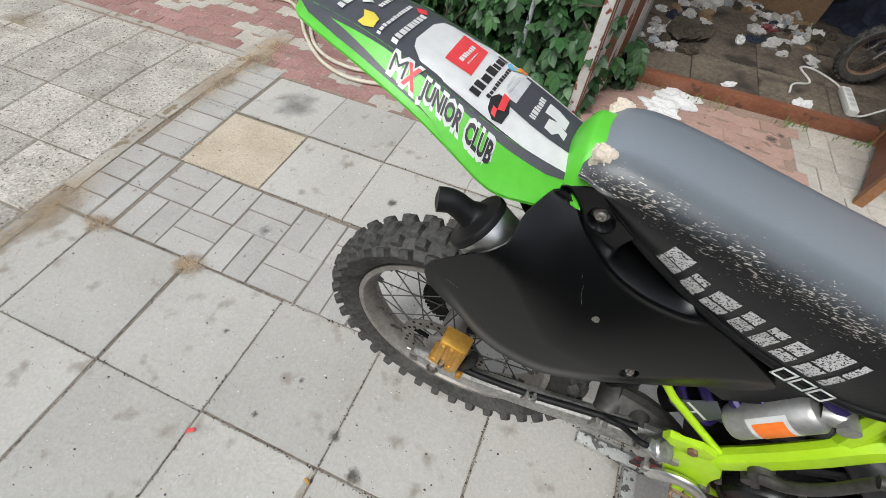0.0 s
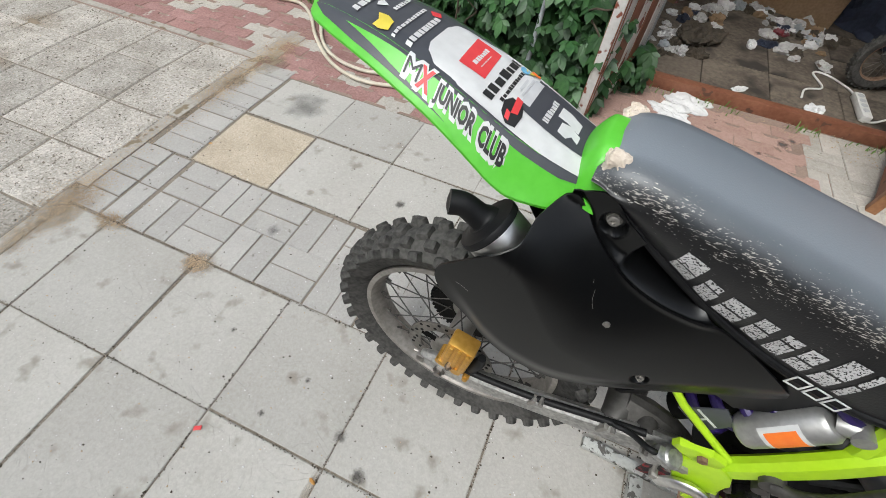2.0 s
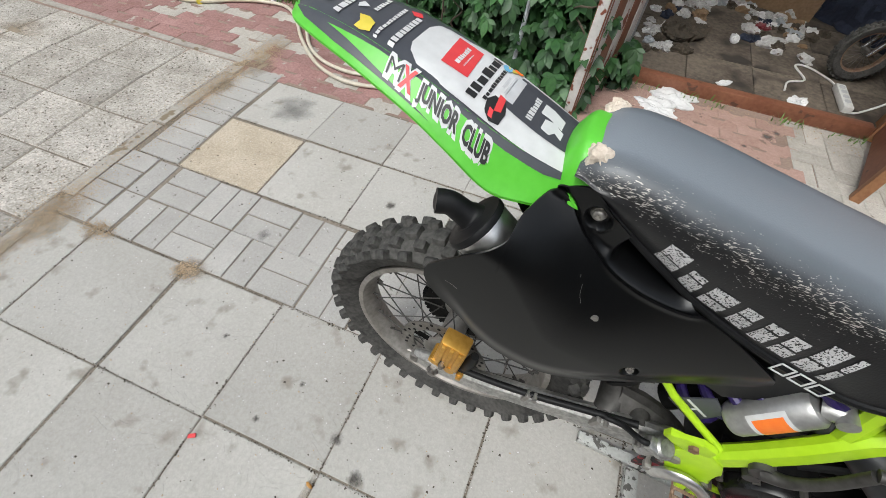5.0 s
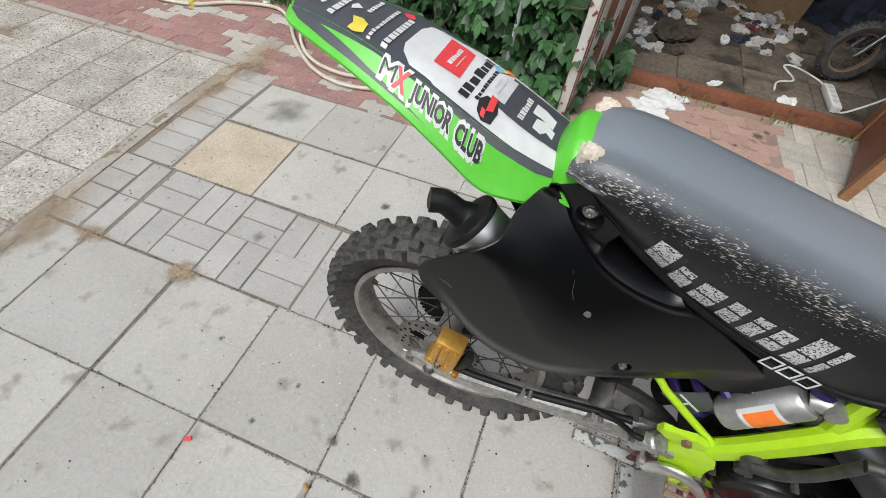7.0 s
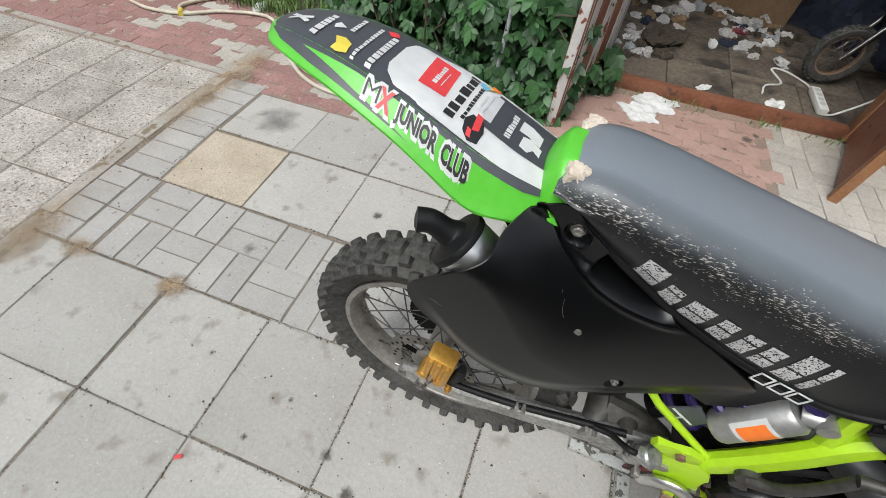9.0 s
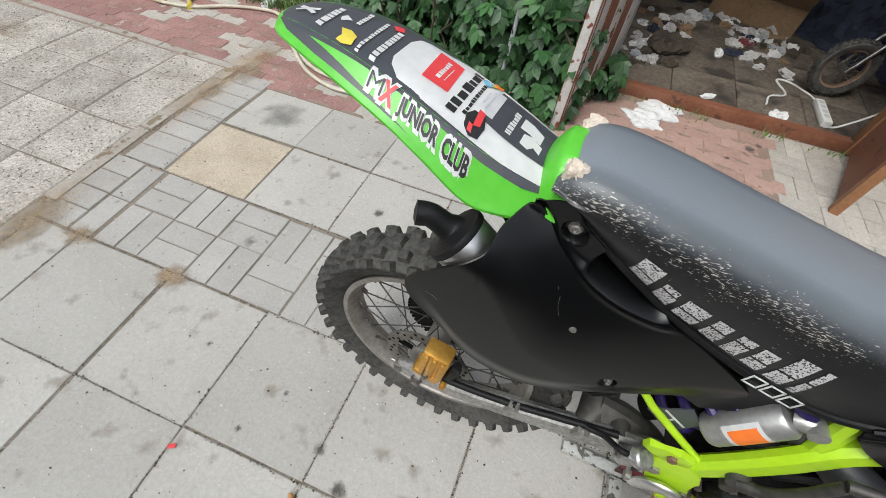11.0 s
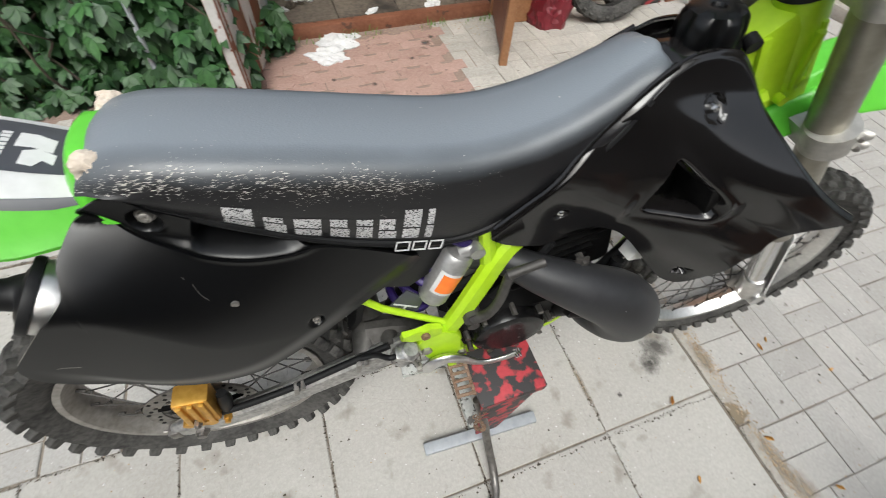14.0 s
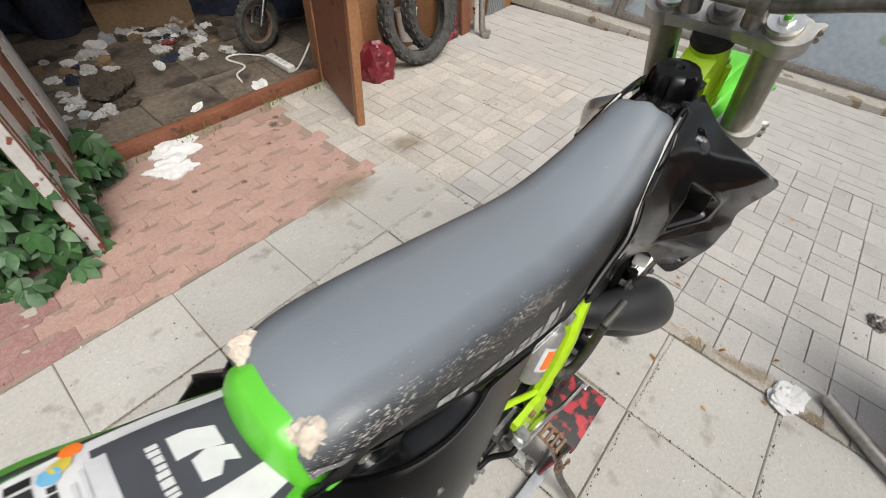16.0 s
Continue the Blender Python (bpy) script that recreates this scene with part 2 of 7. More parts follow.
# shaded copy of the leaf green, for the depth of the creeper
M_LEAF_SHADED = mat("creeper_leaf_shaded", (0.011, 0.040, 0.012), (0.032, 0.088, 0.022), 0.45, scale=7, fine=14, bump=0.1)
M_GRASS = mat("grass_blade", (0.06, 0.14, 0.02), (0.16, 0.26, 0.06), 0.6, scale=9, fine=14, bump=0.0)
M_SOIL = mat("dark_soil", (0.035, 0.028, 0.02), (0.09, 0.07, 0.05), 0.95, scale=8, fine=60, bump=0.8)
M_PAPER = mat("white_tissue", (0.58, 0.575, 0.57), (0.72, 0.715, 0.71), 0.9, scale=12, fine=60, bump=0.4)
M_LITTER = mat("dirty_paper", (0.34, 0.33, 0.32), (0.52, 0.51, 0.50), 0.9, scale=14, fine=60, bump=0.5, spots=(0.16, 0.12, 0.10), spot_scale=24, spot_cut=0.62)
# cardboard brown lowered to stand for the shade in the shed
M_CARD = mat("cardboard", (0.19, 0.12, 0.065), (0.28, 0.185, 0.11), 0.85, scale=4, fine=60, bump=0.1)
M_PLASTW = mat("white_plastic", (0.62, 0.61, 0.58), (0.74, 0.73, 0.70), 0.4, scale=9, fine=60, bump=0.03)
M_GHOSE = mat("cream_garden_hose", (0.48, 0.43, 0.34), (0.62, 0.57, 0.47), 0.5, scale=12, fine=60, bump=0.1)
M_BAG = mat("dark_red_sack", (0.11, 0.008, 0.014), (0.19, 0.02, 0.03), 0.3, scale=6, fine=30, bump=0.5, bump_dist=0.02)
M_DARKCL = mat("dark_cloth", (0.010, 0.014, 0.028), (0.030, 0.038, 0.066), 0.9, scale=6, fine=40, bump=0.5)
M_BLUEPL = mat("blue_plastic", (0.02, 0.09, 0.28), (0.04, 0.15, 0.40), 0.35, scale=6, fine=40, bump=0.3)
M_DEADLEAF = mat("dry_leaf", (0.52, 0.27, 0.07), (0.68, 0.40, 0.14), 0.8, scale=30, fine=80, bump=0.2)


def seat_material():
    """Sun-bleached vinyl: grey on top, with sky sheen put into that grey, black on the side, with cracks that bare the
    pale backing along the edge.
    """
    m = bpy.data.materials.new("cracked_seat_vinyl")
    m.use_nodes = True
    nt = m.node_tree
    n, k = nt.nodes, nt.links
    p = n["Principled BSDF"]
    tc = n.new("ShaderNodeTexCoord")
    uv = n.new("ShaderNodeUVMap")
    sep = n.new("ShaderNodeSeparateXYZ")
    k.new(uv.outputs[0], sep.inputs[0])
    nz = n.new("ShaderNodeTexNoise")
    nz.inputs["Scale"].default_value, nz.inputs["Detail"].default_value = 14, 8
    k.new(tc.outputs["Object"], nz.inputs["Vector"])

    def math_node(op, x, y, z=None):
        q = n.new("ShaderNodeMath")
        q.operation = op
        for i, v in enumerate((x, y, z)):
            if v is None:
                continue
            if isinstance(v, (int, float)):
                q.inputs[i].default_value = v
            else:
                k.new(v, q.inputs[i])
        return q.outputs[0]

    wob = math_node('MULTIPLY_ADD', nz.outputs["Fac"], 0.10, sep.outputs[1])
    top = n.new("ShaderNodeMapRange")
    top.inputs[1].default_value, top.inputs[2].default_value = 0.50, 0.78
    k.new(wob, top.inputs[0])
    # black side to bluish grey crown; the grey also carries painted sky sheen
    base = n.new("ShaderNodeMix")
    base.data_type = 'RGBA'
    base.inputs[6].default_value = (0.006, 0.006, 0.007, 1)
    base.inputs[7].default_value = (0.180, 0.202, 0.227, 1)
    k.new(top.outputs[0], base.inputs[0])
    # cracks: stretched along the seat
    mp = n.new("ShaderNodeMapping")
    mp.inputs["Scale"].default_value = (150, 520, 760)
    k.new(tc.outputs["Object"], mp.inputs["Vector"])
    cr = n.new("ShaderNodeTexNoise")
    cr.inputs["Scale"].default_value, cr.inputs["Detail"].default_value, cr.inputs["Roughness"].default_value = 1.0, 5, 0.6
    k.new(mp.outputs[0], cr.inputs["Vector"])
    d = math_node('ABSOLUTE', math_node('SUBTRACT', sep.outputs[1], 0.475), 0)
    band = n.new("ShaderNodeMapRange")
    band.inputs[1].default_value, band.inputs[2].default_value = 0.02, 0.19
    band.inputs[3].default_value, band.inputs[4].default_value = 0.075, -0.06
    k.new(d, band.inputs[0])
    front = n.new("ShaderNodeMapRange")
    front.inputs[1].default_value, front.inputs[2].default_value = 0.45, 0.80
    front.inputs[3].default_value, front.inputs[4].default_value = 0.0, -0.20
    k.new(sep.outputs[0], front.inputs[0])
    patch = n.new("ShaderNodeTexNoise")
    patch.inputs["Scale"].default_value, patch.inputs["Detail"].default_value = 26, 3
    k.new(tc.outputs["Object"], patch.inputs["Vector"])
    worn = math_node('MULTIPLY_ADD', patch.outputs["Fac"], 0.30, -0.155)
    tot = math_node('ADD', math_node('ADD', cr.outputs["Fac"], band.outputs[0]), math_node('ADD', front.outputs[0], worn))
    cut = n.new("ShaderNodeMapRange")
    cut.inputs[1].default_value, cut.inputs[2].default_value = 0.652, 0.672
    k.new(tot, cut.inputs[0])
    fin = n.new("ShaderNodeMix")
    fin.data_type = 'RGBA'
    k.new(cut.outputs[0], fin.inputs[0])
    k.new(base.outputs[2], fin.inputs[6])
    fin.inputs[7].default_value = (0.50, 0.475, 0.43, 1)
    # tiny nicks strewn over the whole cover
    nick = n.new("ShaderNodeTexVoronoi")
    nick.inputs["Scale"].default_value = 62
    k.new(tc.outputs["Object"], nick.inputs["Vector"])
    tone = n.new("ShaderNodeSeparateColor")
    k.new(nick.outputs["Color"], tone.inputs[0])
    few = math_node('GREATER_THAN', tone.outputs[0], 0.80)
    near = math_node('LESS_THAN', nick.outputs["Distance"], math_node('MULTIPLY', tone.outputs[1], 0.075))
    dots = n.new("ShaderNodeMix")
    dots.data_type = 'RGBA'
    k.new(math_node('MULTIPLY', few, near), dots.inputs[0])
    k.new(fin.outputs[2], dots.inputs[6])
    dots.inputs[7].default_value = (0.42, 0.41, 0.39, 1)
    k.new(dots.outputs[2], p.inputs["Base Color"])
    p.inputs["Roughness"].default_value = 0.42
    p.inputs["Specular IOR Level"].default_value = 0.68
    grain = n.new("ShaderNodeTexVoronoi")
    grain.inputs["Scale"].default_value = 420
    k.new(tc.outputs["Object"], grain.inputs["Vector"])
    hgt = math_node('SUBTRACT', math_node('MULTIPLY', grain.outputs["Distance"], 0.22), math_node('MULTIPLY', cut.outputs[0], 0.8))
    bp = n.new("ShaderNodeBump")
    bp.inputs["Strength"].default_value, bp.inputs["Distance"].default_value = 0.35, 0.002
    k.new(hgt, bp.inputs["Height"])
    k.new(bp.outputs[0], p.inputs["Normal"])
    return m


M_SEAT = seat_material()


# ---------------------------------------------------------------- builders
def part(name, bm, material, parent=None, label="", m=None, smooth=True, recalc=True):
    """Links a bmesh as one mesh object under a thing or a part."""
    if recalc:
        bmesh.ops.recalc_face_normals(bm, faces=bm.faces)
    me = bpy.data.meshes.new(name)
    bm.to_mesh(me)
    bm.free()
    for f in me.polygons:
        f.use_smooth = smooth
    if smooth:
        me.set_sharp_from_angle(angle=radians(40))
    me.materials.append(material)
    ob = new(name, me)
    if parent:
        ob.parent = parent
    if m is not None:
        ob.matrix_basis = m
    if label:
        ob["label"] = label
    return ob


def share(name, me, parent, m):
    ob = new(name, me)
    ob.parent = parent
    ob.matrix_basis = m
    return ob


def ring_loft(bm, rings, cap=True, closed=True):
    vs = [[bm.verts.new(p) for p in r] for r in rings]
    n = len(rings[0])
    for a, b in zip(vs, vs[1:]):
        for i in range(n if closed else n - 1):
            j = (i + 1) % n
            bm.faces.new((a[i], a[j], b[j], b[i]))
    if cap and closed:
        bm.faces.new(vs[0][::-1])
        bm.faces.new(vs[-1])
    return vs


def spline(pts, steps=6):
    """Catmull-Rom through the points."""
    p = [np.array(q, float) for q in pts]
    p = [2 * p[0] - p[1]] + p + [2 * p[-1] - p[-2]]
    out = []
    for i in range(1, len(p) - 2):
        for s in range(steps):
            t = s / steps
            out.append(0.5 * (2 * p[i] + (p[i + 1] - p[i - 1]) * t + (2 * p[i - 1] - 5 * p[i] + 4 * p[i + 1] - p[i + 2]) * t * t
                              + (3 * p[i] - p[i - 1] - 3 * p[i + 1] + p[i + 2]) * t ** 3))
    out.append(p[-2])
    return out


def tube(bm, pts, r, segs=10, steps=5, smooth=True, cap=True, flat=1.0):
    """A swept pipe; r: one radius or one for each point."""
    rs = [r] * len(pts) if isinstance(r, (int, float)) else list(r)
    if smooth and len(pts) > 2:
        q = spline([(*p, rr) for p, rr in zip(pts, rs)], steps)
        pts, rs = [v[:3] for v in q], [v[3] for v in q]
    pts = [Vector(p) for p in pts]
    up = Vector((0, 0, 1))
    rings, side = [], None
    for i, p in enumerate(pts):
        d = (pts[min(i + 1, len(pts) - 1)] - pts[max(i - 1, 0)]).normalized()
        if side is None:
            side = d.cross(up if abs(d.z) < 0.9 else Vector((0, 1, 0))).normalized()
        else:
            side = (side - d * side.dot(d)).normalized()
        nrm = d.cross(side)
        rings.append([p + side * (rs[i] * math.cos(2 * math.pi * k / segs)) + nrm * (rs[i] * flat * math.sin(2 * math.pi * k / segs)) for k in range(segs)])
    ring_loft(bm, rings, cap)


def lathe(bm, prof, segs=32, axis='y', at=(0, 0, 0)):
    """A turned body: prof of (radius, along the axis)."""
    rings = []
    for k in range(segs):
        a = 2 * math.pi * k / segs
        c, s = math.cos(a), math.sin(a)
        if axis == 'y':
            rings.append([(at[0] + r * c, at[1] + h, at[2] + r * s) for r, h in prof])
        elif axis == 'z':
            rings.append([(at[0] + r * c, at[1] + r * s, at[2] + h) for r, h in prof])
        else:
            rings.append([(at[0] + h, at[1] + r * c, at[2] + r * s) for r, h in prof])
    vs = [[bm.verts.new(p) for p in r] for r in rings]
    for i in range(segs):
        a, b = vs[i], vs[(i + 1) % segs]
        for j in range(len(prof) - 1):
            bm.faces.new((a[j], a[j + 1], b[j + 1], b[j]))
    bmesh.ops.remove_doubles(bm, verts=bm.verts, dist=1e-5)


def box(bm, size, m=None, bevel=0.0):
    r = bmesh.ops.create_cube(bm, size=1.0)
    vs = r["verts"]
    bmesh.ops.scale(bm, vec=size, verts=vs)
    if bevel:
        es = list({e for v in vs for e in v.link_edges})
        q = bmesh.ops.bevel(bm, geom=es, offset=bevel, segments=2, profile=0.6, affect='EDGES')
        vs = list({v for f in q["faces"] for v in f.verts} | {v for v in vs if v.is_valid})
    if m is not None:
        bmesh.ops.transform(bm, matrix=m, verts=vs)
    return vs


def cyl(bm, p, q, r, segs=16, r2=None):
    tube(bm, [p, q], [r, r if r2 is None else r2], segs, smooth=False)


def plate(bm, outline, m, depth, bevel=0.0):
    """A flat outline in x, y pushed out along z by depth, laid by m."""
    lo = [bm.verts.new(m @ Vector((x, y, 0))) for x, y in outline]
    hi = [bm.verts.new(m @ Vector((x, y, depth))) for x, y in outline]
    n = len(lo)
    fs = [bm.faces.new(lo[::-1]), bm.faces.new(hi)]
    for i in range(n):
        fs.append(bm.faces.new((lo[i], lo[(i + 1) % n], hi[(i + 1) % n], hi[i])))
    if bevel:
        es = [e for e in fs[1].edges]
        bmesh.ops.bevel(bm, geom=es, offset=bevel, segments=2, profile=0.6, affect='EDGES')


def sheet(bm, fn, nu, nv, thick, normal=(0, 1, 0), hole=None):
    """A curved sheet from fn(u, v), with a thickness along normal and closed edges."""
    nrm = Vector(normal)
    a = [[bm.verts.new(fn(i / nu, j / nv)) for j in range(nv + 1)] for i in range(nu + 1)]
    b = [[bm.verts.new(Vector(fn(i / nu, j / nv)) + nrm * thick) for j in range(nv + 1)] for i in range(nu + 1)]
    for i in range(nu):
        for j in range(nv):
            if hole and hole((i + 0.5) / nu, (j + 0.5) / nv):
                continue
            bm.faces.new((a[i][j], a[i + 1][j], a[i + 1][j + 1], a[i][j + 1]))
            bm.faces.new((b[i][j], b[i][j + 1], b[i + 1][j + 1], b[i + 1][j]))
    for i in range(nu):
        bm.faces.new((a[i][0], b[i][0], b[i + 1][0], a[i + 1][0]))
        bm.faces.new((a[i][nv], a[i + 1][nv], b[i + 1][nv], b[i][nv]))
    for j in range(nv):
        bm.faces.new((a[0][j], a[0][j + 1], b[0][j + 1], b[0][j]))
        bm.faces.new((a[nu][j], b[nu][j], b[nu][j + 1], a[nu][j + 1]))


def curve(x, pts):
    """Smooth value at x through the points (x, y)."""
    xs, ys = [p[0] for p in pts], [p[1] for p in pts]
    if x <= xs[0]:
        return ys[0]
    for i in range(len(xs) - 1):
        if x <= xs[i + 1]:
            t = (x - xs[i]) / (xs[i + 1] - xs[i])
            m0 = (ys[i + 1] - ys[max(i - 1, 0)]) / (xs[i + 1] - xs[max(i - 1, 0)])
            m1 = (ys[min(i + 2, len(xs) - 1)] - ys[i]) / (xs[min(i + 2, len(xs) - 1)] - xs[i])
            h = xs[i + 1] - xs[i]
            return ((2 * t ** 3 - 3 * t * t + 1) * ys[i] + (t ** 3 - 2 * t * t + t) * h * m0
                    + (-2 * t ** 3 + 3 * t * t) * ys[i + 1] + (t ** 3 - t * t) * h * m1)
    return ys[-1]


def ease(x, a, b):
    t = min(1, max(0, (x - a) / (b - a)))
    return t * t * (3 - 2 * t)


def empty(name, m, label, category, group="", kind=""):
    e = new(name)
    e.empty_display_size = 0.1
    e.matrix_basis = m
    return tagged(e, label, category, group, kind)


SLOPE = 0.045


def gz(y):
    """The yard falls gently towards the shed."""
    return -SLOPE * min(max(0.0, y - 1.2), 1.4)


def on_ground(x, y, rz=0.0, dz=0.0):
    tilt = -math.degrees(math.atan(SLOPE)) if 1.2 < y < 2.6 else 0.0
    return pose(x, y, gz(y) + dz, tilt) @ pose(0, 0, 0, 0, 0, rz)


# ================================================================ the setting
def ground_sheet():
    bm = bmesh.new()
    xs = (-400, -8, 0, 3, 8, 400)
    ys = (-400, -3, 1.2, 2.6, 6, 400)
    vs = [[bm.verts.new((x, y, gz(y) - 0.0055)) for y in ys] for x in xs]
    for i in range(len(xs) - 1):
        for j in range(len(ys) - 1):
            bm.faces.new((vs[i][j], vs[i + 1][j], vs[i + 1][j + 1], vs[i][j + 1]))
    return tagged(part("ground", bm, M_SAND, smooth=False), "sandy ground under the paving of the yard", "ground", kind="structure")


ground = ground_sheet()


def stone_mesh(name, outline, material, depth=0.03, edge=0.0025):
    """A paving stone with a worn, sunken rim; its top lies at z = 0."""
    bm = bmesh.new()
    n = len(outline)
    cx, cy = sum(p[0] for p in outline) / n, sum(p[1] for p in outline) / n
    sx = max(abs(p[0] - cx) for p in outline)
    k = 1 - edge / sx
    lo = [bm.verts.new((x, y, -depth)) for x, y in outline]
    mi = [bm.verts.new((x, y, -edge * 0.8)) for x, y in outline]
    hi = [bm.verts.new((cx + (x - cx) * k, cy + (y - cy) * k, 0)) for x, y in outline]
    bm.faces.new(hi)
    for i in range(n):
        j = (i + 1) % n
        bm.faces.new((lo[i], lo[j], mi[j], mi[i]))
        bm.faces.new((mi[i], mi[j], hi[j], hi[i]))
    bmesh.ops.recalc_face_normals(bm, faces=bm.faces)
    me = bpy.data.meshes.new(name)
    bm.to_mesh(me)
    bm.free()
    me.materials.append(material)
    return me


def rect(w, d):
    return [(-w / 2, -d / 2), (w / 2, -d / 2), (w / 2, d / 2), (-w / 2, d / 2)]


rnd = random.Random(4)


def lay(me, name, parent, x, y, rz=0.0, jit=0.0025):
    return share(name, me, parent, on_ground(x + rnd.uniform(-jit, jit) * 0.6, y + rnd.uniform(-jit, jit) * 0.6, rz + rnd.uniform(-0.4, 0.4), rnd.uniform(-jit, 0)))


slab_me = stone_mesh("slab", rect(0.3955, 0.4055), M_SLAB)
back_me = stone_mesh("slab_back", rect(0.3955, 0.368), M_SLAB)
yslab_me = stone_mesh("slab_sandy", rect(0.402, 0.364), M_YSLAB)
wide_me = stone_mesh("slab_wide", rect(0.418, 0.4055), M_SLAB)
cut_me = stone_mesh("slab_cut", rect(0.212, 0.4055), M_SLAB)
half_me = stone_mesh("slab_half", rect(0.397, 0.347), M_SLAB)
brick_me = stone_mesh("paver", rect(0.1985, 0.0925), M_BRICK, edge=0.003)
band_up_me = stone_mesh("paver_band_upright", rect(0.1905, 0.0972), M_BRICK, edge=0.003)
short_me = stone_mesh("paver_short", rect(0.148, 0.0935), M_BRICK, edge=0.003)
edge_me = stone_mesh("paver_edge", rect(0.210, 0.0935), M_BRICK, edge=0.003)
flat_me = stone_mesh("paver_yard", rect(0.1922, 0.0922), M_BRICK, edge=0.002)
up_me = stone_mesh("paver_upright", rect(0.1875, 0.0945), M_BRICK, edge=0.002)
pale_flat_me = stone_mesh("paver_pale", rect(0.1925, 0.0925), M_PALE)
pale_up_me = stone_mesh("paver_pale_upright", rect(0.1870, 0.0950), M_PALE)
pebble_me = stone_mesh("slab_pebbled", rect(0.3175, 0.315), M_PEBBLE, edge=0.006)


def build_paving():
    slabs = tagged(empty("slab_paving", Matrix(), "square grey concrete slabs under the motorcycle, stained and gritty", "paving"), kind="structure")
    for i in range(-2, 6):
        for j in range(-4, 4):
            x = i * 0.4 + 0.2
            y = j * 0.4095 + 0.207 + 0.008 * x
            if j == 1 and x < 1.0 or j >= 2 and x < -0.42:
                continue
            if j == 3:
                lay(half_me, "slab", slabs, x, 1.372)
            elif j == 2:
                lay(yslab_me if i == -1 else back_me, "slab", slabs, x - (0.005 if i == -1 else 0), 0.999 + 0.008 * x)
            elif j == 1 and x > 1.0:
                lay(slab_me, "slab", slabs, x, y)
            elif i == -2:
                lay(cut_me, "slab", slabs, -0.542, y)
            elif i == -1:
                lay(wide_me, "slab", slabs, -0.220, y)
            else:
                lay(slab_me, "slab", slabs, x, y)
    bricks = tagged(empty("brick_band", Matrix(), "band of small grey brick pavers laid in pairs between slabs", "paving"), kind="structure")
    # pairs: alternate upright and lying, two rows deep
    px, y0s = 0.2055, (0.5145, 0.7105)
    for r in range(2):
        for c in range(-2, 5):
            x0 = 0.031 + (c + 0.5) * px
            y0 = y0s[r] - 0.012 * (x0 + 0.2) * r
            if (r + c) % 2:
                for s in (-0.0488, 0.0488):
                    lay(brick_me, "paver", bricks, x0, y0 + s, 0)
            else:
                for s in (-0.0513, 0.0513):
                    if not (r == 1 and c == -2 and s < 0):
                        lay(band_up_me, "paver", bricks, x0 + s, y0, 90)
        lay(band_up_me, "paver", bricks, -0.4465, y0s[r], 90)
    for k in range(4):
        lay(short_me, "paver", bricks, -0.580, 0.468 + k * 0.099, 0)
    for k in range(8):
        lay(edge_me, "paver", bricks, -0.524, 0.866 + k * 0.099, 0)
    pebbles = tagged(empty("pebbled_paving", Matrix(), "pale square slabs with exposed pebbles, cracked and dirty", "paving"), kind="structure")
    for i in range(8):
        for j in range(9):
            lay(pebble_me, "slab", pebbles, -0.884 - i * 0.3235, 1.450 - j * 0.320)
    kerb = bmesh.new()
    for a in range(6):
        box(kerb, (0.066, 0.495, 0.06), on_ground(-0.686 - 0.006 * (a % 2), -0.75 + a * 0.5, 0.3 * (a % 2), -0.0315 + 0.002 * (a % 2)), 0.006)
    tagged(part("kerb_strip", kerb, M_KERB), "narrow worn concrete kerb strip with sand along it", "kerb", kind="structure")
    kerb = bmesh.new()
    for a in range(5):
        box(kerb, (0.495, 0.045, 0.06), on_ground(-0.95 - a * 0.5, 1.637 + 0.004 * a, 0, -0.0285), 0.006)
    tagged(part("kerb_edge", kerb, M_KERB), "narrow pale kerb between pebbled slabs and red pavers", "kerb", kind="structure")
    kerb = bmesh.new()
    for a in range(5):
        box(kerb, (0.055, 0.495, 0.06), pose(2.432, -1.35 + a * 0.5, -0.03), 0.006)
    tagged(part("kerb_border", kerb, M_KERB), "narrow sunken concrete border beside the brick pavers", "kerb", kind="structure")

    # right-hand pavers: pairs in basket weave, the nearest as pieces
    yard = tagged(empty("brick_paving", Matrix(), "grey brick pavers laid in pairs across the yard", "paving"), kind="structure")
    rest = bmesh.new()
    count = 0
    for i in range(-1, 15):
        for j in range(-8, 14):
            x0, y0 = 2.548 + i * 0.195, j * 0.1905 - 0.034
            if x0 > 5.2 - 0.1 * (y0 - 0.5) or (i < 0 and y0 < 1.0):
                continue
            for s in (-0.05, 0.05):
                flat_ = (i + j) % 2
                x, y, a = (x0, y0 + s * 0.95, 0) if flat_ else (x0 + s * 0.975, y0, 90)
                me = (pale_flat_me if flat_ else pale_up_me) if y0 > 1.15 else (flat_me if flat_ else up_me)
                if count < 295 and x0 < 4.0 and -0.9 < y0:
                    lay(me, "paver", yard, x, y, a)
                    count += 1
                else:
                    box(rest, (0.1915, 0.0935, 0.03), on_ground(x, y, a + rnd.uniform(-.4, .4), -0.015 - rnd.uniform(0, 0.002)))
    part("far_pavers", rest, M_BRICK, yard, "grey brick pavers further off", smooth=False)["kind"] = "stuff"


build_paving()


def wavy(l=0.2, w=0.1):
    """Outline of an interlocking paver with stepped sides."""
    a, b, t = l / 2 - 0.001, w / 2 - 0.001, 0.011
    return [(-a, -b + t), (-a * 0.45, -b + t), (-a * 0.3, -b - t), (a * 0.3, -b - t), (a * 0.45, -b + t), (a, -b + t),
            (a, b + t), (a * 0.45, b + t), (a * 0.3, b - t), (-a * 0.3, b - t), (-a * 0.45, b + t), (-a, b + t)]


red_me = stone_mesh("paver_red", wavy(), M_RED, edge=0.003)
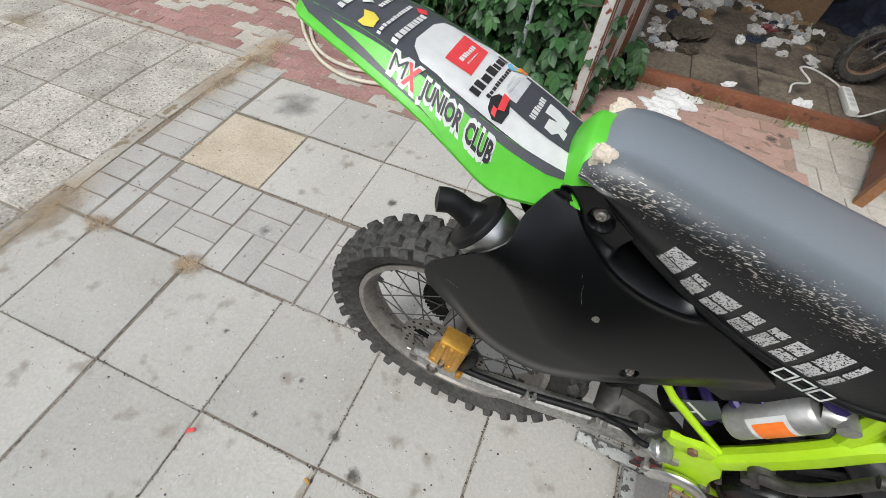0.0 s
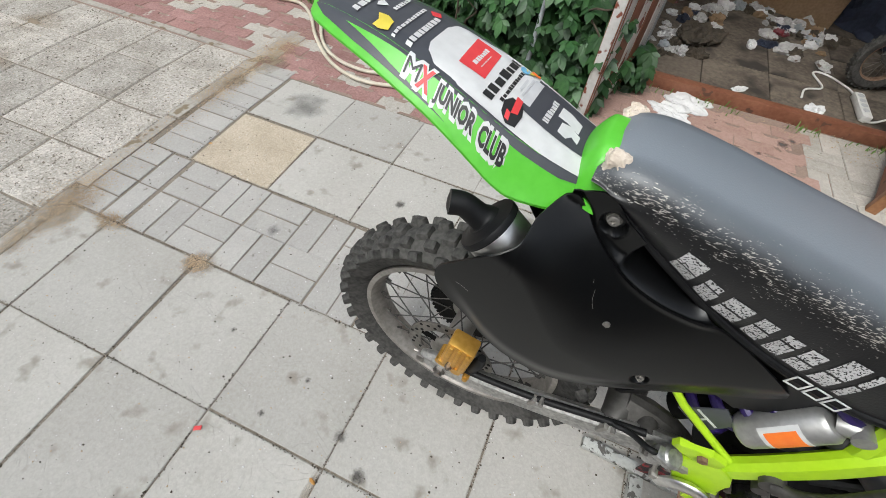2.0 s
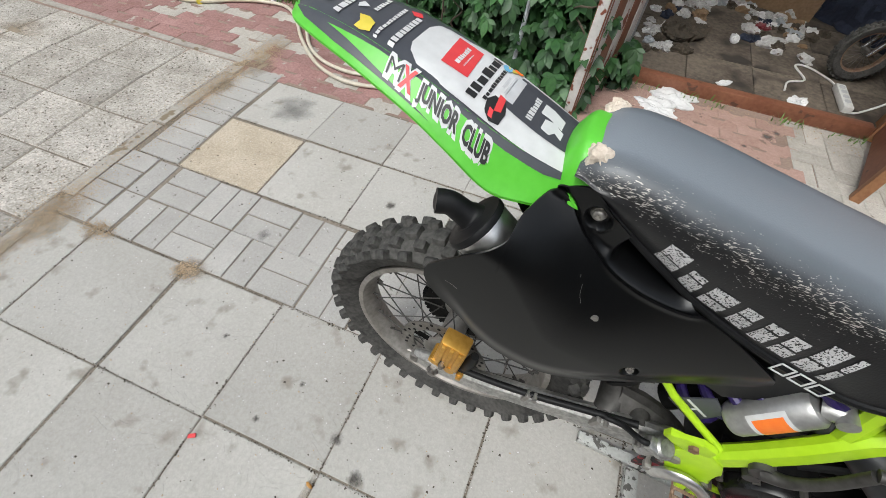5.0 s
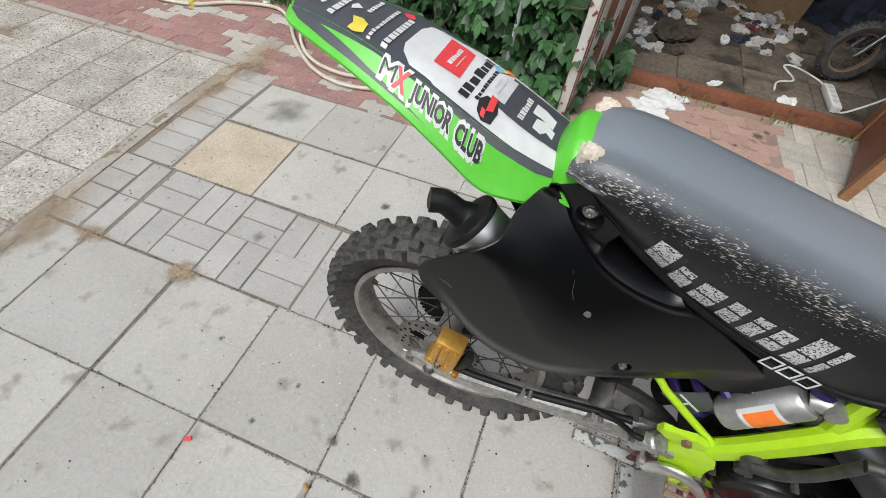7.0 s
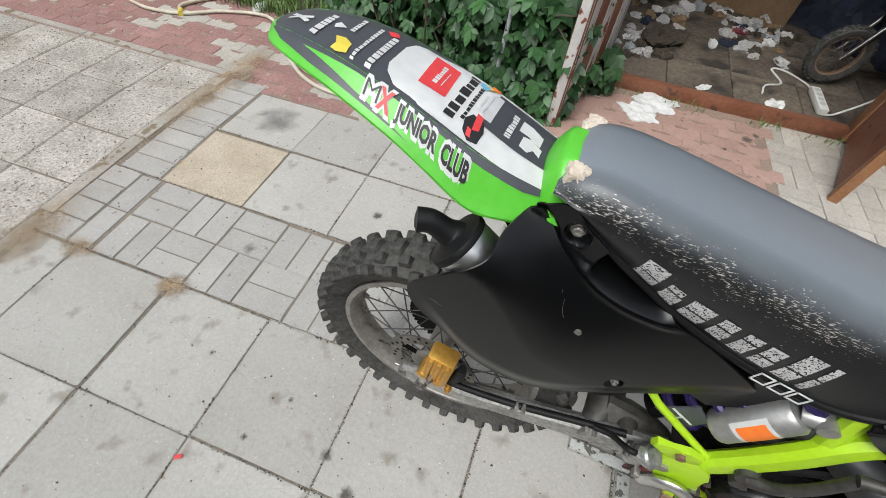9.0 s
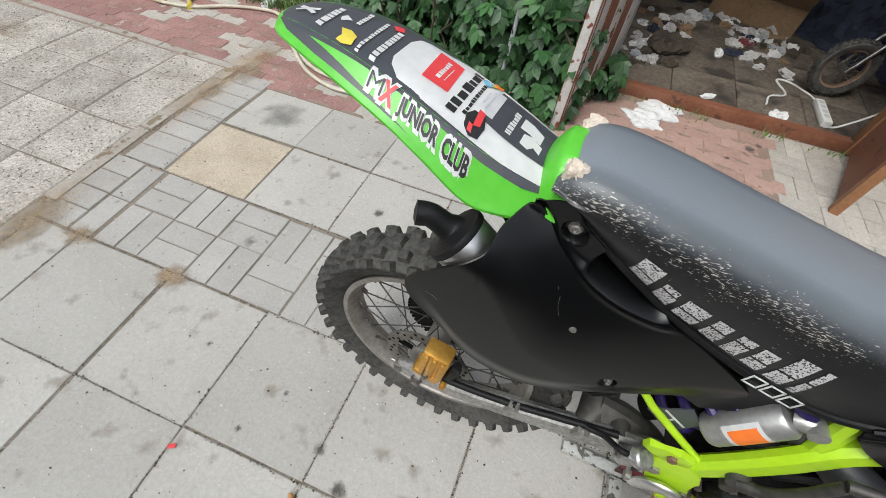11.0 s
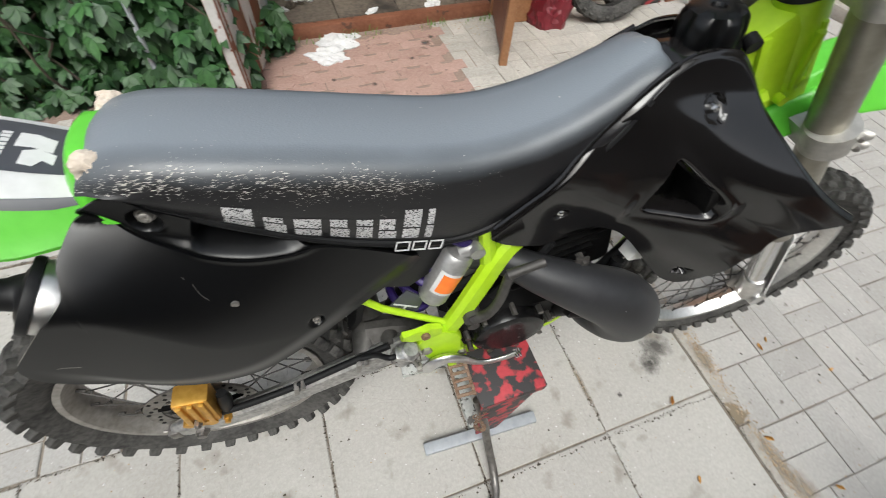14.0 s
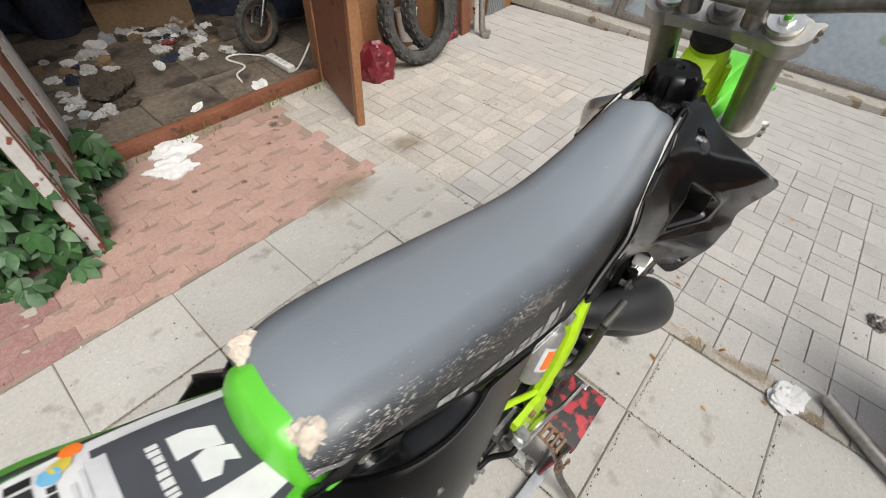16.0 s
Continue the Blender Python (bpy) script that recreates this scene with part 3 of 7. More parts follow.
dusty_me = stone_mesh("paver_dusty", wavy(), M_REDW, edge=0.0015)
redgrey_me = stone_mesh("paver_redgrey", wavy(), M_PALE, edge=0.003)


def build_red():
    bm = bmesh.new()
    vs = [[bm.verts.new((x, y, gz(y) - 0.0045)) for y in (1.555, 2.0, 2.548)] for x in (-2.75, -0.585, 1.0, 2.42)]
    for i in range(3):
        for j in range(2):
            bm.faces.new((vs[i][j], vs[i + 1][j], vs[i + 1][j + 1], vs[i][j + 1]))
    tagged(part("paving_bed", bm, M_BED, smooth=False), "sandy bed showing in the joints of the red pavers", "bed", kind="structure")
    left = tagged(empty("red_paving", Matrix(), "faded red interlocking pavers, a few grey ones among them", "paving"), kind="structure")
    n = 0
    for i in range(26):
        for j in range(9):
            x = -2.6 + i * 0.2 + (0.1 if j % 2 else 0)
            y = 1.61 + j * 0.1
            if x > -0.58 and y < 1.6 or x > 2.28 or (x < -0.62 and y < 1.7):
                continue
            if -0.2 < x < 1.05 and y > 2.1:
                continue
            lay(redgrey_me if rnd.random() < (0.13 if x < 0.6 else 0.65 if y > 2.32 and x > 1.7 else 0.0) else dusty_me if x > 0.9 else red_me, "paver", left, x, y, 0, 0.004)


build_red()


def build_buildings():
    # shed walls, thick, round the opening between x 1.3 and 2.68
    z0, top = -0.1, 2.5
    def wall(name, x0, x1, y0, y1, mat_, label, zb=z0, zt=top):
        bm = bmesh.new()
        box(bm, (x1 - x0, y1 - y0, zt - zb), pose((x0 + x1) / 2, (y0 + y1) / 2, (zb + zt) / 2), 0.004)
        return tagged(part(name, bm, mat_), label, "wall", kind="structure")
    wall("wall_front_left", -6, 1.27, 2.75, 2.93, M_WALL, "grey plaster wall behind the creeper")
    wall("wall_front_right", 2.75, 4.95, 2.56, 2.72, M_WOOD, "orange-brown boarded front of the shed")
    wall("wall_shed_left", 1.13, 1.27, 2.93, 5.6, M_WALL, "rough grey inner wall of the shed")
    wall("wall_shed_right", 4.1, 4.25, 2.72, 5.6, M_WALL, "rough grey inner wall of the shed")
    wall("wall_shed_back", 1.13, 4.25, 5.6, 5.75, M_WALL, "rough grey back wall of the shed")
    wall("wall_lintel", 1.27, 2.75, 2.56, 2.72, M_BROWN, "brown lintel over the shed opening", 2.1, 2.5)
    bm = bmesh.new()
    box(bm, (3.4, 3.4, 0.12), pose(2.7, 4.2, 2.56))
    tagged(part("ceiling", bm, M_WALL), "dark roof slab of the shed", "ceiling", kind="structure")
    # threshold
    bm = bmesh.new()
    box(bm, (1.40, 0.06, 0.075), pose(1.98, 2.575, gz(2.575) + 0.028, 0, 0, 0.5), 0.004)
    tagged(part("threshold", bm, M_BROWN), "brown painted threshold beam across the shed opening", "threshold", kind="structure")
    # shed floor
    fl = tagged(empty("shed_floor", Matrix(), "dirty stained floor tiles inside the shed, coloured darker for its shade", "floor"), kind="structure")
    t_me = stone_mesh("floor_tile", rect(0.396, 0.396), M_GARFLOOR, edge=0.003)
    for i in range(7):
        for j in range(7):
            share("tile", t_me, fl, pose(1.5 + i * 0.4, 2.83 + j * 0.4, -0.045 + rnd.uniform(-.002, 0)))
    # gate at the end of the yard
    g0, g1 = Vector((5.08, 2.75, 0)), Vector((5.62, -2.9, 0))
    d = (g1 - g0).normalized()
    ang = math.degrees(math.atan2(d.y, d.x))
    gate = tagged(empty("metal_gate", pose(g0.x, g0.y, 0, 0, 0, ang), "weathered blue-green sheet metal gate at the end of the yard", "gate"), kind="structure")
    length = (g1 - g0).length
    nleaf = 5
    for i in range(nleaf):
        a = i * length / nleaf
        w = length / nleaf - 0.012
        bm = bmesh.new()
        box(bm, (w - 0.09, 0.012, 2.1), pose(a + w / 2, 0.0, 1.16), 0.003)
        part("panel", bm, M_GATE, gate, "blotchy blue-grey painted sheet")
        for x, z, sx, sz in ((a + 0.025, 1.16, 0.05, 2.2), (a + w - 0.025, 1.16, 0.05, 2.2), (a + w / 2, 0.085, w - 0.10, 0.05), (a + w / 2, 2.23, w - 0.10, 0.05), (a + w / 2, 1.16, w - 0.1, 0.04)):
            bm = bmesh.new()
            box(bm, (sx, 0.04, sz), pose(x, -0.004, z), 0.004)
            part("frame_bar", bm, M_GATEFR, gate)
        bm = bmesh.new()
        tube(bm, [(a + 0.06, -0.03, 0.15), (a + w - 0.06, -0.03, 2.1)], 0.012, 8, smooth=False)
        part("brace", bm, M_GREYMET, gate)
    bm = bmesh.new()
    box(bm, (length, 0.16, 0.09), pose(length / 2, -0.09, 0.0), 0.01)
    part("sill", bm, M_KERB, gate, "chipped concrete sill")
    bm = bmesh.new()
    box(bm, (length, 0.12, 0.6), pose(length / 2, 0.02, 2.6), 0.01)
    part("lintel", bm, M_WALL, gate)
    # what closes the yard out of view; the dark wall is added to darken reflections
    wall("wall_reflection_block", -6, 6.4, -4.2, -4.0, M_DARKWALL, "added dark wall out of view that darkens reflections on the motorcycle", -0.1, 3.9)
    wall("wall_yard_left", -6.2, -6.0, -4.2, 2.93, M_WALL, "plain grey yard wall")


build_buildings()


def shed_door(name, hinge, free, label, raised):
    """A sheet-metal leaf standing open, with white edge strips and brown boards."""
    h, f = Vector(hinge), Vector(free)
    d = f - h
    ang = math.degrees(math.atan2(d.y, d.x))
    w = d.length
    e = tagged(empty(name, pose(h.x, h.y, gz(h.y), 0, 0, ang), label, "door"), kind="structure")
    bm = bmesh.new()
    # sheet, lower free corner cut away when raised
    out = [(0.03, 0.05), (w - 0.05, 0.05), (w - 0.05, 2.1), (0.03, 2.1)]
    plate(bm, out, pose(0, -0.0, 0, 90), 0.012)
    part("sheet", bm, M_BROWN, e, "brown painted sheet")
    n = 5
    for k in range(n):
        bm = bmesh.new()
        x = 0.02 + (w - 0.06) * k / n
        zb = 0.03
        box(bm, ((w - 0.06) / n - 0.012, 0.014, 2.06 - zb), pose(x + (w - 0.06) / n / 2, 0.012, (2.06 + zb) / 2), 0.004)
        part("board", bm, M_WOOD if raised else (M_BROWN if k % 2 else M_CHIPW), e)
    for x, m_ in ((0.015, M_GREYMET), (w - 0.025, M_CHIPW)):
        bm = bmesh.new()
        box(bm, (0.05, 0.045, 2.12), pose(x, 0, 1.06 + (0.01 if x < 0.1 else -0.02)), 0.005)
        part("stile", bm, m_ if not raised else M_WOOD, e, "chipped white and brown edge" if not raised else "")
    if not raised:
        for dx, m_ in ((-0.022, M_BROWN), (0.014, M_BROWN)):
            bm = bmesh.new()
            box(bm, (0.014, 0.051, 2.10), pose(w - 0.025 + dx, 0, 1.045), 0.003)
            part("edge_strip", bm, m_, e, "rubbed brown strip along the edge")
    bm = bmesh.new()
    box(bm, (w, 0.03, 0.04), pose(w / 2, -0.02, 1.0), 0.004)
    part("rail", bm, M_BROWN, e)
    return e


shed_door("door_1", (1.29, 2.62), (1.10, 1.95), "open brown shed door with a chipped white edge, in creeper", False)
shed_door("door_2", (2.70, 2.55), (2.50, 1.93), "open orange-brown shed door leaf", True)
# ================================================================ the motorcycle
# local x runs forward from the rear axle, y to its left, z up; it stands on a lift, leaning slightly
YAW, LEAN_, AX = -4.0, 3.5, 0.39
R_BIKE = Matrix.Rotation(radians(YAW), 4, 'Z') @ Matrix.Rotation(radians(-LEAN_), 4, 'X')
BIKE_M = Matrix.Translation((1.03, 0.385, 0.39)) @ R_BIKE @ Matrix.Translation((0, 0, -AX))
bike = empty("motorcycle", BIKE_M, "green and black motocross bike with cracked seat on a stand", "motorcycle")
V = Vector


def knob_mesh(ln, wd, ht):
    """A worn tread block with sloping flanks and rounded upper edges."""
    bm = bmesh.new()
    rings = []
    for k, z in ((1.12, -ht / 2), (1.0, ht * 0.25), (0.93, ht * 0.44), (0.74, ht / 2)):
        a, b, c = ln / 2 * k, wd / 2 * k, 0.22 * min(ln, wd) / 2
        rings.append([(-a + c, -b, z), (a - c, -b, z), (a, -b + c, z), (a, b - c, z), (a - c, b, z), (-a + c, b, z), (-a, b - c, z), (-a, -b + c, z)])
    ring_loft(bm, rings)
    bmesh.ops.recalc_face_normals(bm, faces=bm.faces)
    me = bpy.data.meshes.new("knob")
    bm.to_mesh(me)
    bm.free()
    for p in me.polygons:
        p.use_smooth = True
    me.set_sharp_from_angle(angle=radians(35))
    me.materials.append(M_RUBBER)
    return me


def wheel(name, at, r_tyre, w_tyre, r_rim, spokes, hub_r, hub_w, knobs, m_rim):
    """Hub with tyre, rim, spokes, disc as pieces of one wheel."""
    bm = bmesh.new()
    hw = hub_w / 2
    lathe(bm, [(0.012, -hw - 0.01), (hub_r * 0.8, -hw - 0.008), (hub_r, -hw), (hub_r, -hw + 0.008), (hub_r * 0.6, -hw + 0.02), (hub_r * 0.6, hw - 0.02), (hub_r, hw - 0.008), (hub_r, hw), (hub_r * 0.8, hw + 0.008), (0.012, hw + 0.01)], 28)
    hub = part(name, bm, M_ALUD, bike, "spoked wheel with dusty aluminium rim and knobbly tyre", Matrix.Translation(at))
    # tyre carcass and blocks
    bm = bmesh.new()
    rc = r_tyre - 0.016
    sec = w_tyre / 2
    prof = [(r_rim + 0.004, -sec * 0.42), (r_rim + 0.02, -sec * 0.72), (r_rim + 0.05, -sec * 0.92), (rc - 0.022, -sec * 0.86), (rc - 0.006, -sec * 0.6), (rc, 0), (rc - 0.006, sec * 0.6), (rc - 0.022, sec * 0.86), (r_rim + 0.05, sec * 0.92), (r_rim + 0.02, sec * 0.72), (r_rim + 0.004, sec * 0.42)]
    lathe(bm, prof + [prof[0]], 72)
    tyre_rows = ((0, 0.027, sec * 0.58, 0.018, 0), (-sec * 0.50, 0.025, sec * 0.36, 0.019, 18), (sec * 0.50, 0.025, sec * 0.36, 0.019, -18), (-sec * 0.84, 0.023, 0.019, 0.02, 48), (sec * 0.84, 0.023, 0.019, 0.02, -48))
    part("tyre", bm, M_RUBBER, hub, "knobbly motocross tyre")
    rk = random.Random(3)
    for row, (y, ln, wd, ht, tilt) in enumerate(tyre_rows):
        me = knob_mesh(ln, wd, ht)
        rr = rc - 0.004 - (0.003 if row in (1, 2) else 0.016 if row > 2 else 0)
        for k in range(knobs):
            aa = 2 * math.pi * k / knobs + (math.pi / knobs if row in (1, 2) else 0)
            share("knob", me, hub, Matrix.Rotation(-aa, 4, 'Y') @ Matrix.Translation((0, y, rr)) @ Matrix.Rotation(radians(tilt), 4, 'X') @ Matrix.Rotation(radians(rk.uniform(-4, 4)), 4, 'Z') @ Matrix.Translation((0, 0, ht / 2 - 0.003 - rk.uniform(0, 0.0012))))
    bm = bmesh.new()
    rw = sec * 0.62
    lathe(bm, [(r_rim - 0.016, -rw * 0.5), (r_rim - 0.006, -rw), (r_rim + 0.006, -rw), (r_rim + 0.006, -rw + 0.004), (r_rim - 0.004, -rw * 0.7), (r_rim - 0.010, 0), (r_rim - 0.004, rw * 0.7), (r_rim + 0.006, rw - 0.004), (r_rim + 0.006, rw), (r_rim - 0.006, rw), (r_rim - 0.016, rw * 0.5), (r_rim - 0.022, 0), (r_rim - 0.016, -rw * 0.5)], 72)
    part("rim", bm, m_rim, hub, "aluminium rim")
    # spokes
    sides = {}
    for s in (-1, 1):
        for lead in (-1, 1):
            bm = bmesh.new()
            a = radians(24) * lead
            cyl(bm, (hub_r * 0.92 * math.sin(a * 2.2), s * (hw - 0.004), hub_r * 0.92 * math.cos(a * 2.2)), (0, s * rw * 0.15, r_rim - 0.014), 0.0017, 6)
            cyl(bm, (0.0015 * lead, s * rw * 0.19, r_rim - 0.035), (0, s * rw * 0.15, r_rim - 0.013), 0.0032, 6)
            bmesh.ops.recalc_face_normals(bm, faces=bm.faces)
            me = bpy.data.meshes.new("spoke")
            bm.to_mesh(me)
            bm.free()
            me.materials.append(M_SPOKE)
            sides[(s, lead)] = me
    for k in range(spokes):
        s, lead = (-1 if k % 2 else 1), (1 if (k // 2) % 2 else -1)
        share("spoke", sides[(s, lead)], hub, Matrix.Rotation(2 * math.pi * (k + 0.2) / spokes, 4, 'Y'))
    return hub


def disc(parent, r, y, r_in):
    bm = bmesh.new()
    lathe(bm, [(r_in, y - 0.0018), (r, y - 0.0018), (r, y + 0.0018), (r_in, y + 0.0018), (r_in, y - 0.0018)], 48)
    d = part("brake_disc", bm, M_STEEL, parent, "drilled steel brake disc")
    bm = bmesh.new()
    for k in range(36):
        a = 2 * math.pi * k / 36
        rr = r_in + (r - r_in) * (0.3 + 0.25 * (k % 3))
        cyl(bm, (rr * math.cos(a), y - 0.0026, rr * math.sin(a)), (rr * math.cos(a), y + 0.0026, rr * math.sin(a)), 0.0042, 8)
    for k in range(5):
        a = 2 * math.pi * k / 5
        tube(bm, [(0.045 * math.cos(a), y, 0.045 * math.sin(a)), ((r_in + 0.004) * math.cos(a + .2), y, (r_in + 0.004) * math.sin(a + .2))], 0.006, 6, smooth=False)
    part("disc_hole", bm, M_ENGINE, parent, "dark vent holes and spider of the disc")


rear = wheel("rear_wheel", (0, 0, AX), 0.336, 0.112, 0.243, 36, 0.05, 0.13, 34, M_RIM)
disc(rear, 0.108, -0.062, 0.078)
bm = bmesh.new()
lathe(bm, [(0.05, 0.055), (0.105, 0.055), (0.105, 0.062), (0.05, 0.062), (0.05, 0.055)], 48)
for k in range(48):
    a = 2 * math.pi * k / 48
    box(bm, (0.007, 0.005, 0.012), Matrix.Rotation(-a, 4, 'Y') @ Matrix.Translation((0, 0.0585, 0.109)))
for k in range(9):
    a = 2 * math.pi * k / 9
    cyl(bm, (0.082 * math.cos(a), 0.052, 0.082 * math.sin(a)), (0.082 * math.cos(a), 0.065, 0.082 * math.sin(a)), 0.011, 10)
part("sprocket", bm, M_ENGINE, rear, "dark chain sprocket with round holes")

FAX = (1.395, 0.0, 0.352)
front = wheel("front_wheel", FAX, 0.346, 0.09, 0.272, 36, 0.034, 0.11, 38, M_ALU)
front.matrix_basis = Matrix.Translation(FAX) @ Matrix.Rotation(radians(-3), 4, 'Z')
disc(front, 0.118, 0.055, 0.085)

# chain
bm = bmesh.new()
for s in (-1, 1):
    tube(bm, [(0.0, 0.0585, AX + s * 0.112), (0.45, 0.0585, 0.50 + s * 0.04)], 0.008, 6, smooth=False, flat=0.8)
part("chain", bm, M_STEEL, bike, "dark drive chain")

# swingarm: two tapered aluminium beams and a yoke
def beam(bm, rings, bev=0.35):
    """rings: centre x, y, z, half width, half height."""
    rr = []
    for x, y, z, w, h in rings:
        b = min(w, h) * bev
        rr.append([(x, y + dy, z + dz) for dy, dz in ((-w, -h + b), (-w + b, -h), (w - b, -h), (w, -h + b), (w, h - b), (w - b, h), (-w + b, h), (-w, h - b))])
    ring_loft(bm, rr)


for s in (-1, 1):
    bm = bmesh.new()
    beam(bm, [(-0.055, s * 0.098, 0.392, 0.010, 0.018), (-0.03, s * 0.098, 0.394, 0.014, 0.027), (0.03, s * 0.098, 0.398, 0.016, 0.030), (0.10, s * 0.098, 0.411, 0.016, 0.031), (0.20, s * 0.094, 0.436, 0.0165, 0.032), (0.30, s * 0.09, 0.467, 0.017, 0.035), (0.40, s * 0.088, 0.502, 0.018, 0.039), (0.47, s * 0.09, 0.53, 0.018, 0.032)], 0.75)
    arm = part("swingarm", bm, M_ARM, bike, "polished aluminium swingarm beam with scuffs")
    bm = bmesh.new()
    cyl(bm, (0, s * 0.095, AX), (0, s * 0.121, AX), 0.014, 6)
    cyl(bm, (0, s * 0.11, AX), (0, s * 0.128, AX), 0.009, 12)
    part("axle_nut", bm, M_STEEL, arm)
    bm = bmesh.new()
    box(bm, (0.02, 0.03, 0.03), pose(-0.052, s * 0.098, AX), 0.003)
    cyl(bm, (-0.075, s * 0.098, AX), (-0.05, s * 0.098, AX), 0.004, 8)
    part("chain_adjuster", bm, M_STEEL, arm)
bm = bmesh.new()
ring_loft(bm, [[(x + 0.034 * w * math.cos(a), y, z + 0.036 * w * math.sin(a)) for a in [2 * math.pi * k / 14 for k in range(14)]] for x, y, z, w in ((0.350, -0.088, 0.497, 0.75), (0.362, -0.060, 0.503, 1.0), (0.366, 0.0, 0.505, 1.05), (0.362, 0.060, 0.503, 1.0), (0.350, 0.088, 0.497, 0.75))])
part("swingarm_yoke", bm, M_SPOKE, bike, "dull cast yoke joining the swingarm beams")
# brake hose guide on the arm
bm = bmesh.new()
tube(bm, [(0.03, -0.104, 0.437), (0.09, -0.106, 0.446), (0.20, -0.104, 0.472), (0.30, -0.099, 0.505), (0.40, -0.097, 0.545)], 0.0072, 10)
part("brake_hose", bm, M_HOSE, bike, "black rubber brake hose on the swingarm")
for x, z in ((0.205, 0.462), (0.335, 0.502)):
    bm = bmesh.new()
    box(bm, (0.010, 0.018, 0.032), pose(x, -0.106, z + 0.004, 0, 12, 0), 0.003)
    cyl(bm, (x + 0.016, -0.118, z + 0.02), (x + 0.016, -0.10, z + 0.02), 0.005, 8)
    part("hose_clip", bm, M_ALUD, bike)

# caliper
bm = bmesh.new()
CM = pose(0.032, -0.100, 0.494, 0, 7, 0)
box(bm, (0.060, 0.042, 0.106), CM, 0.007)
for dx in (-0.018, 0.0, 0.018):
    box(bm, (0.010, 0.012, 0.085), CM @ Matrix.Translation((dx, -0.021, 0.006)), 0.003)
box(bm, (0.05, 0.03, 0.022), CM @ Matrix.Translation((-0.008, -0.008, -0.05)), 0.005)
cyl(bm, CM @ V((-0.028, -0.02, -0.052)), CM @ V((-0.028, 0.02, -0.052)), 0.011, 14)
cyl(bm, CM @ V((0.012, -0.024, -0.048)), CM @ V((0.012, 0.0, -0.048)), 0.012, 14)
cal = part("brake_caliper", bm, M_GOLD, bike, "gold anodised rear brake caliper")
bm = bmesh.new()
cyl(bm, CM @ V((-0.006, -0.032, -0.03)), CM @ V((-0.006, -0.02, -0.03)), 0.008, 6)
cyl(bm, CM @ V((-0.006, -0.036, -0.03)), CM @ V((-0.006, -0.03, -0.03)), 0.005, 12)
part("bolt", bm, M_STEEL, cal)
bm = bmesh.new()
tube(bm, [CM @ V((0.045, 0, 0.028)), CM @ V((0.045, 0, 0.0)), CM @ V((0.04, 0, -0.04))], [0.009, 0.013, 0.012], 12)
part("rubber_boot", bm, M_HOSE, cal)
bm = bmesh.new()
cyl(bm, (0.062, -0.118, 0.428), (0.062, -0.10, 0.428), 0.008, 12)
cyl(bm, (0.062, -0.125, 0.428), (0.062, -0.118, 0.428), 0.006, 6)
part("hose_bolt", bm, M_GOLD, cal)

# silencer, its end standing out behind the side panel
bm = bmesh.new()
d1, dd = V((0.0295, -0.1065, 0.8955)), V((-0.789, -0.033, 0.613)).normalized()
tube(bm, [(0.27, -0.05, 0.80), (0.17, -0.072, 0.815), (0.115, -0.086, 0.838), d1 - dd * 0.055 + V((0, 0.006, 0)), d1 - dd * 0.030, d1 - dd * 0.004, d1], [0.026, 0.032, 0.036, 0.0395, 0.0425, 0.0425, 0.041], 32, smooth=False)
muff = part("silencer", bm, M_ALU, bike, "aluminium silencer with a black rubber end")
bm = bmesh.new()
c0 = d1 + dd * 0.002
tube(bm, [c0 - dd * 0.003, c0 + dd * 0.003, c0 + dd * 0.007, c0 + dd * 0.0075, c0 + dd * 0.011], [0.0445, 0.0450, 0.0435, 0.034, 0.0265], 36, smooth=False)
cap = part("end_cap", bm, M_HOSE, muff, "black rubber end cap")
bm = bmesh.new()
tube(bm, [c0 + dd * 0.008, c0 + dd * 0.014, c0 + dd * 0.022 + V((-0.001, -0.002, 0)), V((-0.010, -0.114, 0.923)), V((-0.0275, -0.122, 0.9255))],
     [0.0285, 0.0215, 0.0178, 0.0165, 0.0168], 24, 5)
tube(bm, [V((-0.0265, -0.1215, 0.9253)), V((-0.0277, -0.1222, 0.9256))], [0.0125, 0.0122], 20, smooth=False)
part("spout", bm, M_HOSE, muff, "black rubber tail spout")


# side panels
P_TOP = [(-0.022, 0.822), (-0.0174, 0.8332), (0.0055, 0.8566), (0.038, 0.8885), (0.058, 0.9045), (0.069, 0.9135), (0.0755, 0.9195), (0.079, 0.926), (0.0802, 0.937), (0.0815, 0.946), (0.085, 0.951), (0.097, 0.9636), (0.112, 0.9725), (0.118, 0.972), (0.1564, 0.9342), (0.1895, 0.9099), (0.2185, 0.8946), (0.26, 0.8836), (0.297, 0.8778), (0.314, 0.8772), (0.333, 0.8775), (0.384, 0.8553), (0.438, 0.8226), (0.4575, 0.8077), (0.465, 0.799), (0.470, 0.788)]
P_BOT = [(-0.022, 0.808), (-0.017, 0.792), (0.0, 0.768), (0.03, 0.735), (0.07, 0.690), (0.12, 0.660), (0.19, 0.650), (0.27, 0.676), (0.34, 0.711), (0.40, 0.742), (0.45, 0.766), (0.462, 0.777), (0.470, 0.786)]
P_BELLY = [(-0.022, 0.156), (0.05, 0.155), (0.12, 0.153), (0.20, 0.147), (0.25, 0.139), (0.30, 0.128), (0.36, 0.114), (0.42, 0.101), (0.47, 0.089)]


